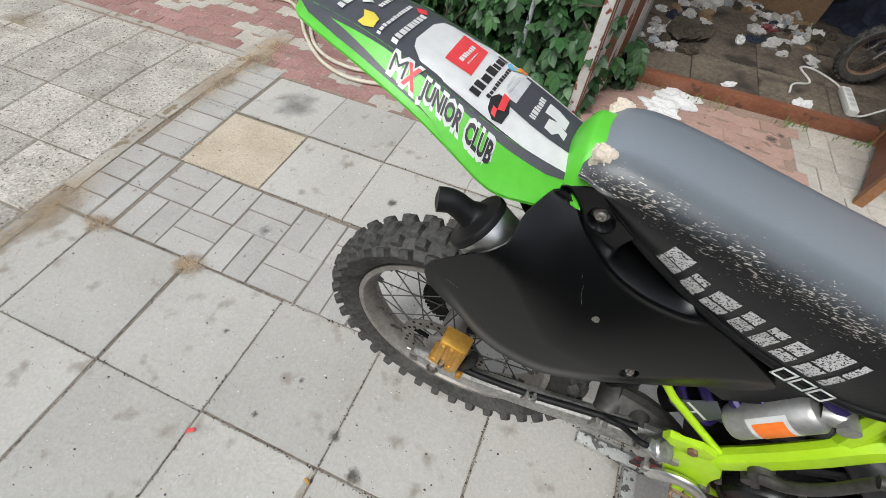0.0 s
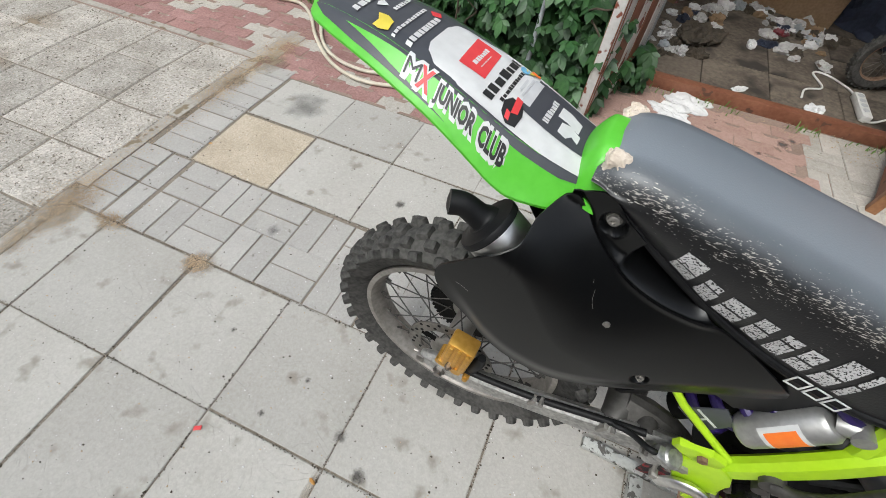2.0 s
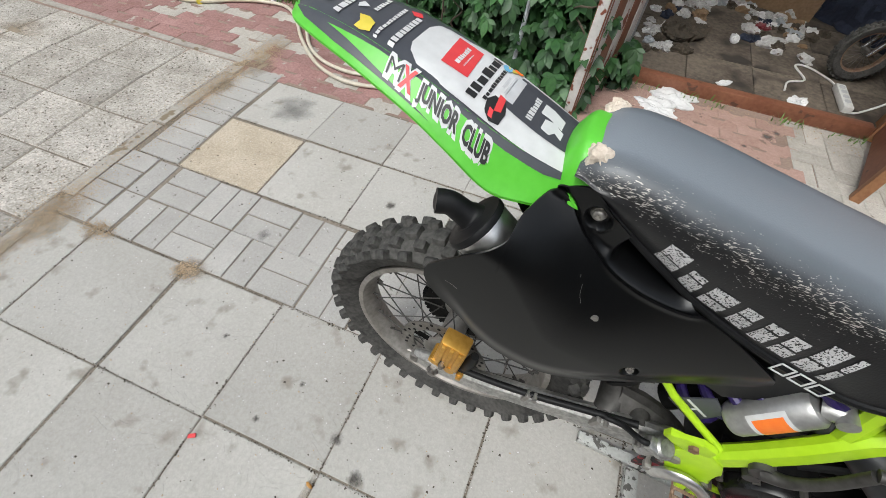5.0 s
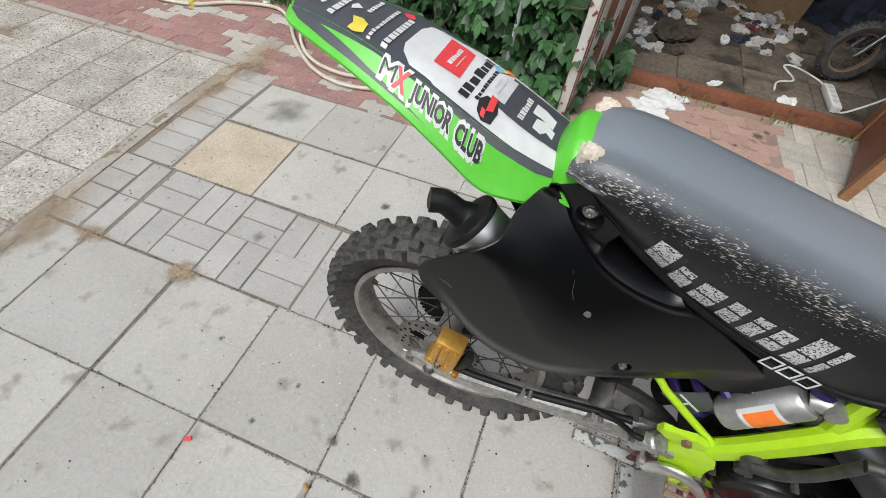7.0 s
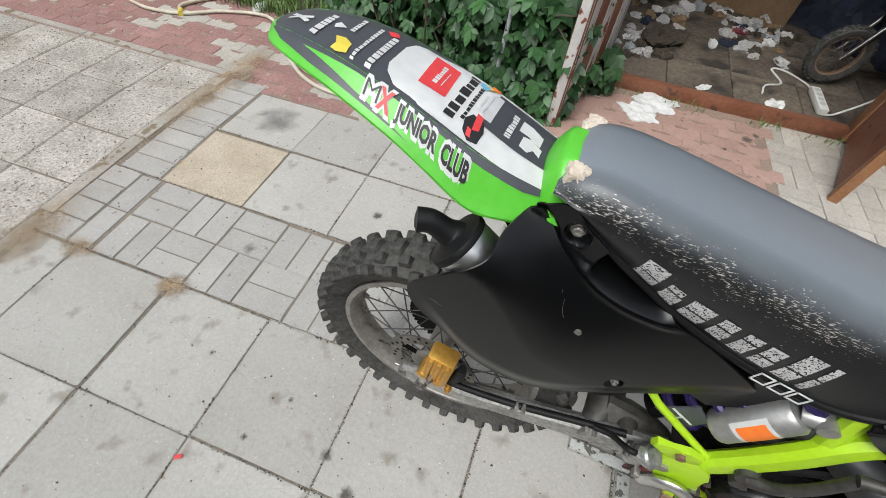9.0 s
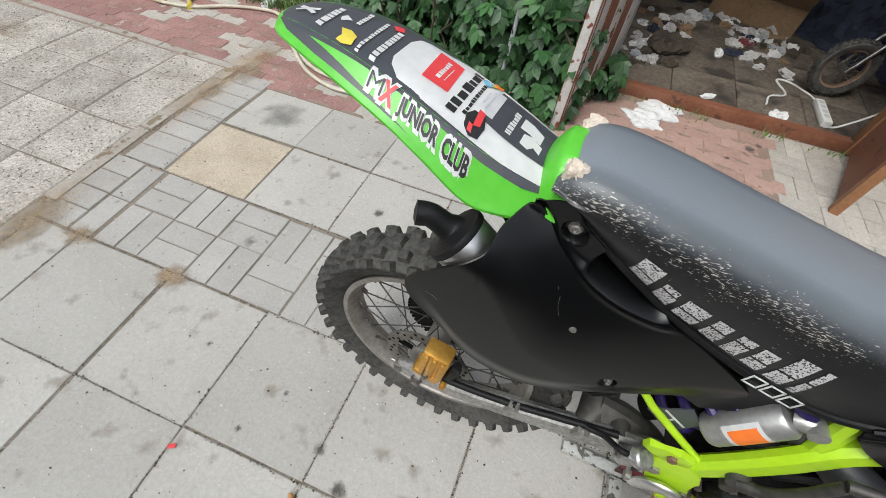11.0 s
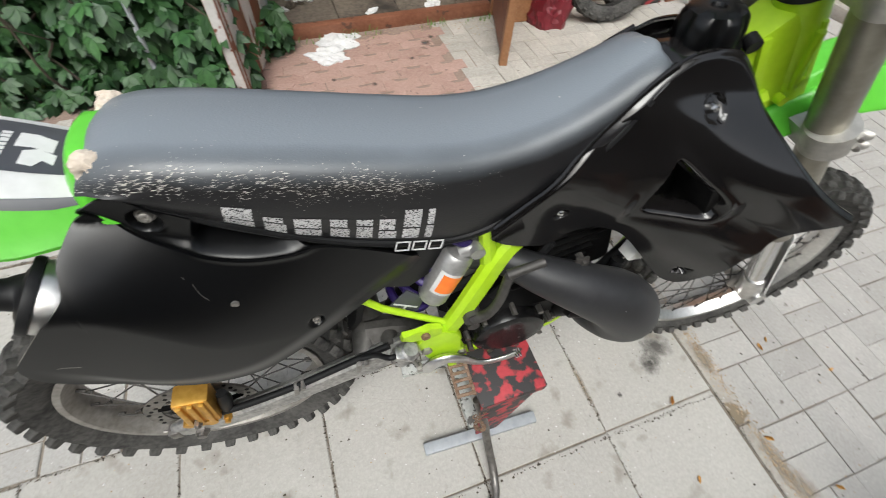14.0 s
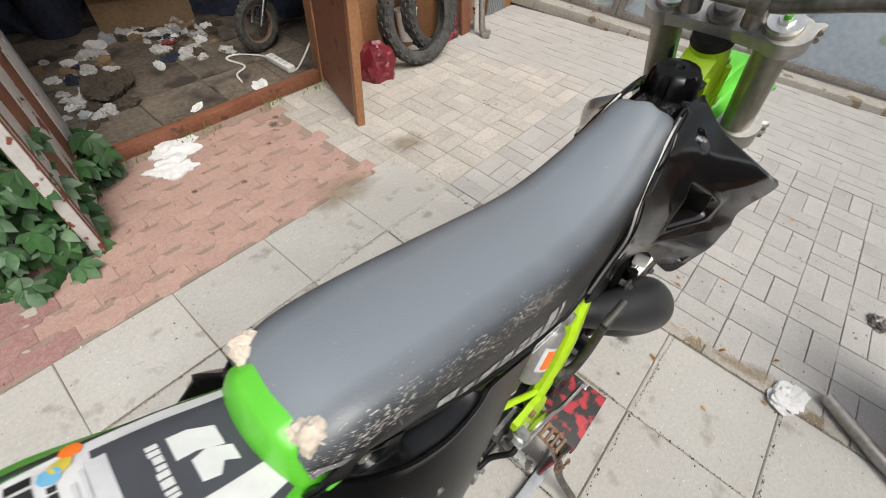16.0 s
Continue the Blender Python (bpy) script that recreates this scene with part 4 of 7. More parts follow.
def panel_l(f, h, s):
    belly, top, low = curve(f, P_BELLY), curve(f, P_TOP), curve(f, P_BOT)
    lift_ = h + 0.30 * max(-0.02, f - 0.075)
    inner = curve(f, [(-0.022, 0.077), (0.20, 0.078), (0.26, 0.090), (0.33, 0.092), (0.47, 0.087)])
    drop = min(1.0, max(0.0, (0.975 - lift_) / (0.085 + 0.100 * ease(f, 0.075, 0.19))))
    out = inner + (belly - inner) * (1 - (1 - drop) ** 1.75)
    out -= 0.009 * (1 - ease(h, low, low + 0.05)) * ease(f, -0.02, 0.06)
    # rolled lip over the pocket
    out += 0.0025 * (1 - ease(top - h, 0.0, 0.007)) * ease(f, 0.17, 0.20) * (1 - ease(f, 0.31, 0.34))
    q = math.hypot(f - 0.301, h - 0.745)
    out -= 0.009 * (1 - ease(q, 0.008, 0.013))
    return s * out


L_TOP = [(0.108, 0.976), (0.113, 0.981), (0.147, 0.993), (0.184, 0.966), (0.208, 0.950), (0.256, 0.920), (0.342, 0.868), (0.36, 0.858)]


def pocket_l(f, h, s):
    """Lug for the upper bolt, a web, and the deep hand pocket between the panel and the seat."""
    low, top = curve(f, P_TOP), curve(f, L_TOP)
    out = curve(f, [(0.108, 0.080), (0.15, 0.081), (0.19, 0.083), (0.21, 0.084), (0.36, 0.088)])
    side = f - 0.35 * (h - 0.93)
    out -= 0.042 * ease(side, 0.200, 0.217) * (1 - ease(f, 0.292, 0.332)) * (1 - 0.35 * ease(h, top - 0.02, top))
    # floor of the pocket, rising to meet the lip of the panel
    ledge = abs(panel_l(f, low, s)) - 0.005
    out = ledge + (out - ledge) * ease(h, low - 0.001, low + 0.014 + 0.010 * ease(f, 0.185, 0.205))
    q = math.hypot(f - 0.165, h - 0.957)
    out -= 0.010 * (1 - ease(q, 0.013, 0.0165))
    # raised shoulder round the bolt dish
    out += 0.0025 * ease(q, 0.0165, 0.018) * (1 - ease(q, 0.018, 0.024)) * ease(f, 0.16, 0.175)
    return s * out


for s in (-1, 1):
    def fn(u, v, s=s):
        f = -0.022 + 0.492 * u
        a, b = curve(f, P_BOT), curve(f, P_TOP)
        if s > 0:
            b -= 0.03 * (1 - ease(f, 0.10, 0.20))
        h = a + (b - a) * v
        return (f, panel_l(f, h, s), h)
    bm = bmesh.new()
    sheet(bm, fn, 210, 80, 0.004, (0, -s, 0))
    pan = part("side_panel", bm, M_BLACK, bike, "matt black plastic side panel with scuffs")

    def fn2(u, v, s=s):
        f = 0.108 + 0.252 * u
        a, b = curve(f, P_TOP) - 0.012, curve(f, L_TOP)
        h = a + (b - a) * v
        return (f, pocket_l(f, h, s), h)
    bm = bmesh.new()
    sheet(bm, fn2, 130, 40, 0.003, (0, -s, 0))
    part("hand_pocket", bm, M_BLACK, pan, "black lug and recessed hand pocket under the seat")
    bm = bmesh.new()
    y = pocket_l(0.165, 0.957, s)
    lathe(bm, [(0.0005, -0.004), (0.0105, -0.004), (0.0105, 0.0005), (0.0092, 0.0022), (0.0078, 0.0022), (0.0072, 0.0065), (0.0055, 0.0078), (0.0034, 0.0078), (0.003, 0.005), (0.0005, 0.005)], 24, 'y')
    if s < 0:
        bmesh.ops.scale(bm, vec=(1, -1, 1), verts=bm.verts)
    bmesh.ops.translate(bm, vec=(0.165, y, 0.957), verts=bm.verts)
    part("bolt", bm, M_ALUD, pan, "steel socket bolt with a washer")
    bm = bmesh.new()
    y = panel_l(0.301, 0.745, s)
    cyl(bm, (0.301, y - s * 0.002, 0.745), (0.301, y + s * 0.006, 0.745), 0.006, 18)
    cyl(bm, (0.301, y, 0.745), (0.301, y + s * 0.010, 0.745), 0.0037, 6)
    part("bolt", bm, M_ALUD, pan)
    bm = bmesh.new()
    y = panel_l(0.217, 0.834, s)
    cyl(bm, (0.217, y - s * 0.003, 0.834), (0.217, y + s * 0.0015, 0.834), 0.005, 14)
    part("plug", bm, M_ALUD, pan, "small pale plug")
    if s < 0:
        # pale scratches in the plastic
        for n_, (pts_) in enumerate((((0.183, 0.876), (0.186, 0.862), (0.192, 0.850)), ((0.012, 0.815), (0.022, 0.812), (0.032, 0.806)), ((0.176, 0.888), (0.177, 0.884)))):
            bm = bmesh.new()
            tube(bm, [(f_, panel_l(f_, h_, s) - 0.0002, h_) for f_, h_ in pts_], 0.00025, 5)
            part("scratch", bm, M_ALUD, pan, "thin pale scratch")

# seat
S_TOP = [(0.121, 1.011), (0.130, 1.024), (0.145, 1.031), (0.18, 1.034), (0.25, 1.024), (0.35, 1.0055), (0.45, 0.9876), (0.53, 0.976), (0.60, 0.978), (0.67, 0.995), (0.73, 1.020), (0.78, 1.047), (0.805, 1.053), (0.818, 1.044)]
S_BOT = [(0.126, 0.996), (0.147, 0.992), (0.183, 0.964), (0.215, 0.943), (0.253, 0.922), (0.303, 0.890), (0.35, 0.872), (0.40, 0.855), (0.49, 0.836), (0.545, 0.834), (0.58, 0.845), (0.65, 0.873), (0.725, 0.948), (0.79, 1.020), (0.818, 1.032)]
S_LOW = [(0.126, 0.068), (0.15, 0.073), (0.25, 0.079), (0.35, 0.083), (0.50, 0.090), (0.60, 0.086), (0.72, 0.079), (0.79, 0.062), (0.818, 0.042)]
S_W = [(0.126, 0.070), (0.15, 0.079), (0.25, 0.086), (0.40, 0.088), (0.55, 0.086), (0.68, 0.0765), (0.78, 0.061), (0.805, 0.0523), (0.818, 0.0403)]


def seat_point(f, v):
    """v: 0 at the lower right edge, 1 on the crown, 2 at the lower left edge."""
    s, q = (-1, v) if v <= 1 else (1, 2 - v)
    top, bot, w = curve(f, S_TOP), curve(f, S_BOT), curve(f, S_W)
    if q < 0.45:
        t = q / 0.45
        y = w + 0.006 * math.sin(t * math.pi) + (curve(f, S_LOW) - w) * (1 - t) ** 1.5
        h = bot + (max(top - 0.036, bot + 0.004) - bot) * t
    elif q < 0.68:
        a = (q - 0.45) / 0.23 * math.pi / 2
        y = w - 0.032 * (1 - math.cos(a))
        lo_ = max(top - 0.036, bot + 0.004)
        h = lo_ + (top - 0.006 - lo_) * math.sin(a)
    else:
        t = (q - 0.68) / 0.32
        y = (w - 0.032) * (1 - t)
        h = top - 0.006 + 0.006 * math.sin(t * math.pi / 2)
    return V((f, s * y, h))


def build_seat():
    bm = bmesh.new()
    uvl = bm.loops.layers.uv.new("UVMap")
    nu, nv = 90, 48
    grid, uvs = [], {}
    for i in range(nu + 1):
        f = 0.121 + 0.697 * i / nu
        row = []
        for j in range(nv + 1):
            v = 2 * j / nv
            x = bm.verts.new(seat_point(f, v))
            uvs[x] = (i / nu, v if v <= 1 else 2 - v)
            row.append(x)
        grid.append(row)
    for i in range(nu):
        for j in range(nv):
            bm.faces.new((grid[i][j], grid[i + 1][j], grid[i + 1][j + 1], grid[i][j + 1]))
        bm.faces.new((grid[i][nv], grid[i + 1][nv], grid[i + 1][0], grid[i][0]))
    bm.faces.new(grid[0])
    bm.faces.new(grid[nu][::-1])
    bm.normal_update()
    for fa in bm.faces:
        for lo in fa.loops:
            lo[uvl].uv = uvs[lo.vert]
    ob = part("seat", bm, M_SEAT, bike, "cracked grey and black vinyl seat with torn rear corners")
    # torn corners
    rr = random.Random(8)
    for c, size in (((0.140, -0.050, 1.012), (0.017, 0.019, 0.017)), ((0.132, -0.034, 1.012), (0.009, 0.017, 0.010)), ((0.133, 0.054, 1.014), (0.010, 0.015, 0.013)), ((0.140, 0.062, 1.020), (0.013, 0.010, 0.009)), ((0.146, -0.066, 0.998), (0.013, 0.008, 0.010)), ((0.128, -0.010, 1.012), (0.005, 0.018, 0.006)), ((0.128, 0.030, 1.012), (0.005, 0.018, 0.006))):
        bm = bmesh.new()
        bmesh.ops.create_icosphere(bm, subdivisions=4, radius=1.0)
        off = V((rr.random() * 9, rr.random() * 9, rr.random() * 9))
        for v in bm.verts:
            k = 1 + 0.34 * noise.noise(v.co * 1.1 + off) + 0.20 * noise.noise(v.co * 3 + off) + 0.08 * noise.noise(v.co * 9 + off)
            v.co = V((v.co.x * size[0], v.co.y * size[1], v.co.z * size[2])) * k + V(c)
        part("torn_foam", bm, M_FOAM, ob, "ragged cream foam showing through")
    # seat base rim
    bm = bmesh.new()
    for s in (-1, 1):
        tube(bm, [seat_point(f, 0 if s < 0 else 2) + V((0, 0, -0.002)) for f in (0.17, 0.25, 0.35, 0.45, 0.53, 0.6, 0.67, 0.73, 0.78)], 0.006, 8)
    part("seat_rim", bm, M_HOSE, ob, "black seat base edge")
    return ob


seat = build_seat()


def seat_mark(quads, material, name, label):
    """Worn print on the side of the seat: blocks along the side, given as (f0, f1, v0, v1, lean)."""
    bm = bmesh.new()
    for f0, f1, v0, v1, ln in quads:
        n = 3
        rows = []
        for i in range(n + 1):
            row = []
            for j in range(n + 1):
                v = v0 + (v1 - v0) * j / n
                f = f0 + (f1 - f0) * i / n + ln * (v - v0)
                p = seat_point(f, v)
                row.append(bm.verts.new(p + V((0, -0.0009, 0.0002))))
            rows.append(row)
        for i in range(n):
            for j in range(n):
                bm.faces.new((rows[i][j], rows[i + 1][j], rows[i + 1][j + 1], rows[i][j + 1]))
    return part(name, bm, material, seat, label, recalc=False)


# rear fender
F_C = [(-0.295, 1.068), (-0.25, 1.079), (-0.17, 1.075), (-0.08, 1.053), (0.0, 1.026), (0.074, 1.000), (0.13, 0.984), (0.17, 0.975)]
F_W = [(-0.295, 0.022), (-0.285, 0.038), (-0.26, 0.056), (-0.20, 0.076), (-0.10, 0.094), (0.0, 0.102), (0.05, 0.098), (0.09, 0.086), (0.12, 0.077), (0.17, 0.070)]
F_D = [(-0.295, 0.008), (-0.25, 0.018), (-0.15, 0.030), (-0.08, 0.037), (-0.03, 0.048), (0.03, 0.064), (0.07, 0.056), (0.12, 0.046), (0.17, 0.04)]


def fender_point(f, u, lift=0.0):
    """u: -1 right edge, 1 left edge, measured across the top."""
    w, c, d = curve(f, F_W), curve(f, F_C), curve(f, F_D)
    a = abs(u)
    h = c - 0.10 * d * a * a - 0.90 * d * ease(a, 0.52, 1.08) ** 1.1
    h -= 0.004 * math.exp(-((a - 0.56) / 0.05) ** 2)
    return V((f, u * w, h + lift))


bm = bmesh.new()
sheet(bm, lambda u, v: fender_point(-0.295 + 0.465 * u, -1 + 2 * v), 70, 44, 0.0035, (0, 0, -1))
fender = part("rear_fender", bm, M_GREEN, bike, "bright green rear fender with stickers")
# green scoop between fender and seat
bm = bmesh.new()
def scoop(u, v):
    y = (-1 + 2 * u) * 0.078
    q = abs(y) / 0.078
    r0_ = 0.097 + 0.012 * max(0, y / 0.078) ** 2 + 0.018 * max(0, -y / 0.078) ** 2
    f = r0_ + (0.144 - r0_) * v
    c = fender_point(f, y / curve(f, F_W)).z
    return (f, y, c + 0.003 + (0.030 + 0.012 * v) * math.sin(min(1, v * 2.2) * math.pi * 0.5) * (1 - 0.55 * q ** 3))
sheet(bm, scoop, 30, 12, 0.004, (0, 0, -1))
part("fender_scoop", bm, M_GREEN, bike, "raised green collar of the fender under the seat")
# radiator shrouds
SH_TOP = [(0.575, 0.838), (0.64, 0.895), (0.70, 0.955), (0.75, 1.0), (0.80, 1.038), (0.84, 1.056), (0.90, 1.052), (0.925, 1.030), (0.95, 0.988), (1.0, 0.93), (1.05, 0.893), (1.098, 0.866)]
SH_BOT = [(0.575, 0.825), (0.60, 0.806), (0.64, 0.790), (0.68, 0.781), (0.72, 0.796), (0.765, 0.800), (0.805, 0.784), (0.85, 0.738), (0.88, 0.702), (0.912, 0.672), (0.945, 0.664), (0.968, 0.678), (0.985, 0.715), (1.0, 0.755), (1.05, 0.825), (1.098, 0.856)]
SH_BASE = [(0.575, 0.100), (0.64, 0.099), (0.70, 0.096), (0.80, 0.110), (0.90, 0.148), (1.0, 0.187), (1.10, 0.216)]


DUCT = [(0.806, 0.842), (0.828, 0.948), (0.924, 0.872), (0.914, 0.838)]


def shroud_l(f, h, s):
    base = curve(f, SH_BASE)
    t = ease(h, 0.90, 1.06)
    out = base * (1 - t) + min(base, 0.056) * t
    # air duct: a rounded triangle pressed inwards
    inside = 0.0
    for (ax_, ah), (bx_, bh_) in zip(DUCT, DUCT[1:] + DUCT[:1]):
        inside += math.exp(min(60, 170 * ((bx_ - ax_) * (h - ah) - (bh_ - ah) * (f - ax_)) / math.hypot(bx_ - ax_, bh_ - ah)))
    inside = -math.log(inside) / 170
    out += 0.0025 * ease(inside, -0.012, -0.002) * (1 - ease(inside, -0.002, 0.004))
    out -= 0.036 * ease(inside, 0.0, 0.016)
    out -= 0.006 * (1 - ease(curve(f, SH_TOP) - h, 0.0, 0.014)) ** 2
    # soft pressed swellings
    out += 0.006 * math.sin((h - 0.80 + 0.55 * (f - 0.80)) * 38) * ease(f, 0.60, 0.75) * (1 - ease(inside, -0.03, 0.0)) * (1 - ease(h, 0.98, 1.03))
    # drain slot near the lower corner
    if s < 0:
        out -= 0.012 * ease(0.013 - abs(f - 0.935 - 0.3 * (h - 0.70)), 0, 0.004) * ease(0.010 - abs(h - 0.700), 0, 0.004)
    # a crease along the lower third
    out += 0.006 * math.exp(-((h - (0.80 - 0.35 * (f - 0.95))) / 0.02) ** 2) * ease(f, 0.85, 0.95)
    for bf, bh, br in ((0.870, 0.995, 0.017), (0.686, 0.846, 0.011)):
        out -= 0.008 * (1 - ease(math.hypot(f - bf, h - bh), br * 0.7, br))
    return s * out


for s in (-1, 1):
    def fn(u, v, s=s):
        f = 0.575 + 0.523 * u
        a, b = curve(f, SH_BOT), curve(f, SH_TOP)
        h = a + (b - a) * v
        return (f, shroud_l(f, h, s), h)
    bm = bmesh.new()
    def duct(u, v, fn=fn):
        f, _, h = fn(u, v)
        return min(-((q[0] - p[0]) * (h - p[1]) - (q[1] - p[1]) * (f - p[0])) / math.hypot(q[0] - p[0], q[1] - p[1]) for p, q in zip(DUCT, DUCT[1:] + DUCT[:1])) > 0.011
    sheet(bm, fn, 180, 130, 0.004, (0, -s, 0), duct)
    shroud = part("radiator_shroud", bm, M_GLOSS, bike, "glossy black radiator shroud with an air duct")
    for bf, bh, r in ((0.870, 0.995, 0.0065), (0.686, 0.846, 0.005)):
        bm = bmesh.new()
        y = shroud_l(bf, bh, s)
        cyl(bm, (bf, y - s * 0.002, bh), (bf, y + s * 0.005, bh), r, 16)
        cyl(bm, (bf, y, bh), (bf, y + s * 0.009, bh), r * 0.6, 6)
        part("bolt", bm, M_CHROME, shroud)
    # dark plate added behind the opening in place of the duct's shade
    bm = bmesh.new()
    box(bm, (0.15, 0.006, 0.13), pose(0.868, s * 0.068, 0.885), 0.002)
    part("duct_shade_plate", bm, M_ENGINE, shroud, "added dark plate standing in for the shade inside the duct")
    # rolled upper edge against the seat
    bm = bmesh.new()
    pts = []
    for f in (0.58, 0.62, 0.66, 0.70, 0.74, 0.78, 0.81):
        h = curve(f, SH_TOP)
        pts.append((f, shroud_l(f, h, s), h))
    tube(bm, pts, 0.005, 8)
    part("rolled_edge", bm, M_GLOSS, shroud)

# fuel tank with cap
bm = bmesh.new()
rings = []
for f, w, lo, hi in ((0.70, 0.035, 0.86, 0.985), (0.76, 0.045, 0.84, 1.022), (0.82, 0.056, 0.82, 1.045), (0.88, 0.060, 0.82, 1.050), (0.93, 0.055, 0.84, 1.036), (0.965, 0.04, 0.88, 0.99)):
    c = (hi + lo) / 2
    hh = (hi - lo) / 2
    ring = []
    for k in range(20):
        a = 2 * math.pi * k / 20
        ca, sa = math.cos(a), math.sin(a)
        ring.append((f, w * math.copysign(abs(ca) ** 0.6, ca), c + hh * math.copysign(abs(sa) ** 0.5, sa)))
    rings.append(ring)
ring_loft(bm, rings)
tank = part("fuel_tank", bm, M_GLOSS, bike, "black plastic fuel tank")
bm = bmesh.new()
CAPM = Matrix.Translation((0.885, 0.0, 1.045)) @ Matrix.Rotation(radians(-6), 4, 'Y')
prof = [(0.030, -0.012), (0.047, -0.010), (0.047, -0.002), (0.043, 0.002), (0.043, 0.020), (0.040, 0.034), (0.034, 0.041), (0.018, 0.044), (0.010, 0.043), (0.008, 0.039), (0.0005, 0.039)]
lathe(bm, prof, 60, 'z')
for v in bm.verts:
    r = math.hypot(v.co.x, v.co.y)
    if 0.0 < v.co.z < 0.036 and r > 0.03:
        a = math.atan2(v.co.y, v.co.x)
        g = ease(math.cos(a * 6), 0.15, 0.75)
        v.co.x *= 1 - 0.16 * g
        v.co.y *= 1 - 0.16 * g
part("tank_cap", bm, M_BLACK, tank, "ribbed black filler cap", CAPM)
bm = bmesh.new()
cyl(bm, (0.938, -0.035, 1.045), (0.938, -0.018, 1.05), 0.011, 12)
part("breather", bm, M_HOSE, tank)

# frame
def rail(bm, pts, w, h):
    q = spline(pts, 6)
    rings = []
    for i, p in enumerate(q):
        d = V(q[min(i + 1, len(q) - 1)]) - V(q[max(i - 1, 0)])
        d.normalize()
        nrm = V((-d.z, 0, d.x))
        y = V((0, 1, 0))
        b = min(w, h) * 0.6
        rings.append([V(p) + y * a + nrm * c for a, c in ((-w, -h + b), (-w + b, -h), (w - b, -h), (w, -h + b), (w, h - b), (w - b, h), (-w + b, h), (-w, h - b))])
    ring_loft(bm, rings)


for s in (-1, 1):
    bm = bmesh.new()
    rail(bm, [(1.02, s * 0.030, 0.955), (0.90, s * 0.045, 0.91), (0.78, s * 0.040, 0.860), (0.70, s * 0.058, 0.806), (0.655, s * 0.070, 0.797), (0.612, s * 0.082, 0.772), (0.574, s * 0.096, 0.708), (0.540, s * 0.100, 0.625), (0.508, s * 0.100, 0.553)], 0.015, 0.0200)
    fr = part("frame_rail", bm, M_LIME, bike, "lime green painted frame rail")
    bm = bmesh.new()
    plate(bm, [(0.462, 0.515), (0.452, 0.560), (0.470, 0.592), (0.500, 0.598), (0.530, 0.575), (0.543, 0.548), (0.535, 0.520), (0.547, 0.508), (0.556, 0.478), (0.541, 0.462), (0.520, 0.466), (0.508, 0.450), (0.486, 0.462)], Matrix.Translation((0, s * 0.102, 0)) @ Matrix.Rotation(radians(90), 4, 'X'), 0.018, 0.005)
    part("pivot_plate", bm, M_LIME, fr, "lime green swingarm pivot plate")
    # ear that takes the subframe, with its bolt
    bm = bmesh.new()
    plate(bm, [(0.422, 0.594), (0.426, 0.612), (0.450, 0.612), (0.474, 0.622), (0.500, 0.612), (0.500, 0.588), (0.470, 0.578), (0.440, 0.586)], Matrix.Translation((0, s * 0.108, 0)) @ Matrix.Rotation(radians(90), 4, 'X'), 0.012, 0.004)
    part("subframe_ear", bm, M_LIME, fr)
    bm = bmesh.new()
    cyl(bm, (0.468, s * 0.127, 0.602), (0.468, s * 0.105, 0.602), 0.0085, 6)
    part("ear_bolt", bm, M_RUST, fr, "dull bolt")
    for x, z, r in ((0.470, 0.535, 0.011), (0.544, 0.488, 0.009), (0.490, 0.475, 0.007)):
        bm = bmesh.new()
        cyl(bm, (x, s * 0.126, z), (x, s * 0.100, z), r, 6)
        part("plate_bolt", bm, M_ALUD if r > 0.008 else M_STEEL, fr)
    # bracket of the foot peg below the plate
    for x in (0.522, 0.548):
        bm = bmesh.new()
        plate(bm, [(x - 0.008, 0.462), (x + 0.008, 0.470), (x + 0.014, 0.436), (x + 0.006, 0.424), (x - 0.004, 0.430)], Matrix.Translation((0, s * 0.118, 0)) @ Matrix.Rotation(radians(90), 4, 'X'), 0.010, 0.002)
        part("peg_bracket", bm, M_LIME, fr)
    bm = bmesh.new()
    tube(bm, [(0.51, s * 0.102, 0.60), (0.46, s * 0.092, 0.628), (0.40, s * 0.082, 0.665), (0.30, s * 0.050, 0.745), (0.15, s * 0.03, 0.85)], 0.0068, 10, smooth=False)
    part("subframe_tube", bm, M_LIME, fr)
    bm = bmesh.new()
    tube(bm, [(0.585, s * 0.085, 0.74), (0.575, s * 0.075, 0.83), (0.56, s * 0.07, 0.90)], 0.014, 8)
    part("subframe_upright", bm, M_LIME, fr)
    bm = bmesh.new()
    tube(bm, [(0.505, s * 0.09, 0.47), (0.55, s * 0.08, 0.41), (0.65, s * 0.07, 0.395), (0.78, s * 0.065, 0.42), (0.86, s * 0.05, 0.50), (0.93, s * 0.04, 0.70), (1.02, s * 0.03, 0.92)], 0.013, 10)
    part("cradle_tube", bm, M_LIME, fr)
bm = bmesh.new()
tube(bm, [(1.003, 0, 1.103), (1.092, 0, 0.93)], [0.034, 0.038], 24, smooth=False)
plate(bm, [(0.925, 0.99), (0.940, 1.045), (0.985, 1.082), (1.045, 1.075), (1.105, 0.95), (1.04, 0.915), (0.96, 0.93)], Matrix.Translation((0, 0.03, 0)) @ Matrix.Rotation(radians(90), 4, 'X'), 0.06, 0.018)
head = part("steering_head", bm, M_LIME, bike, "lime green steering head with gusset")
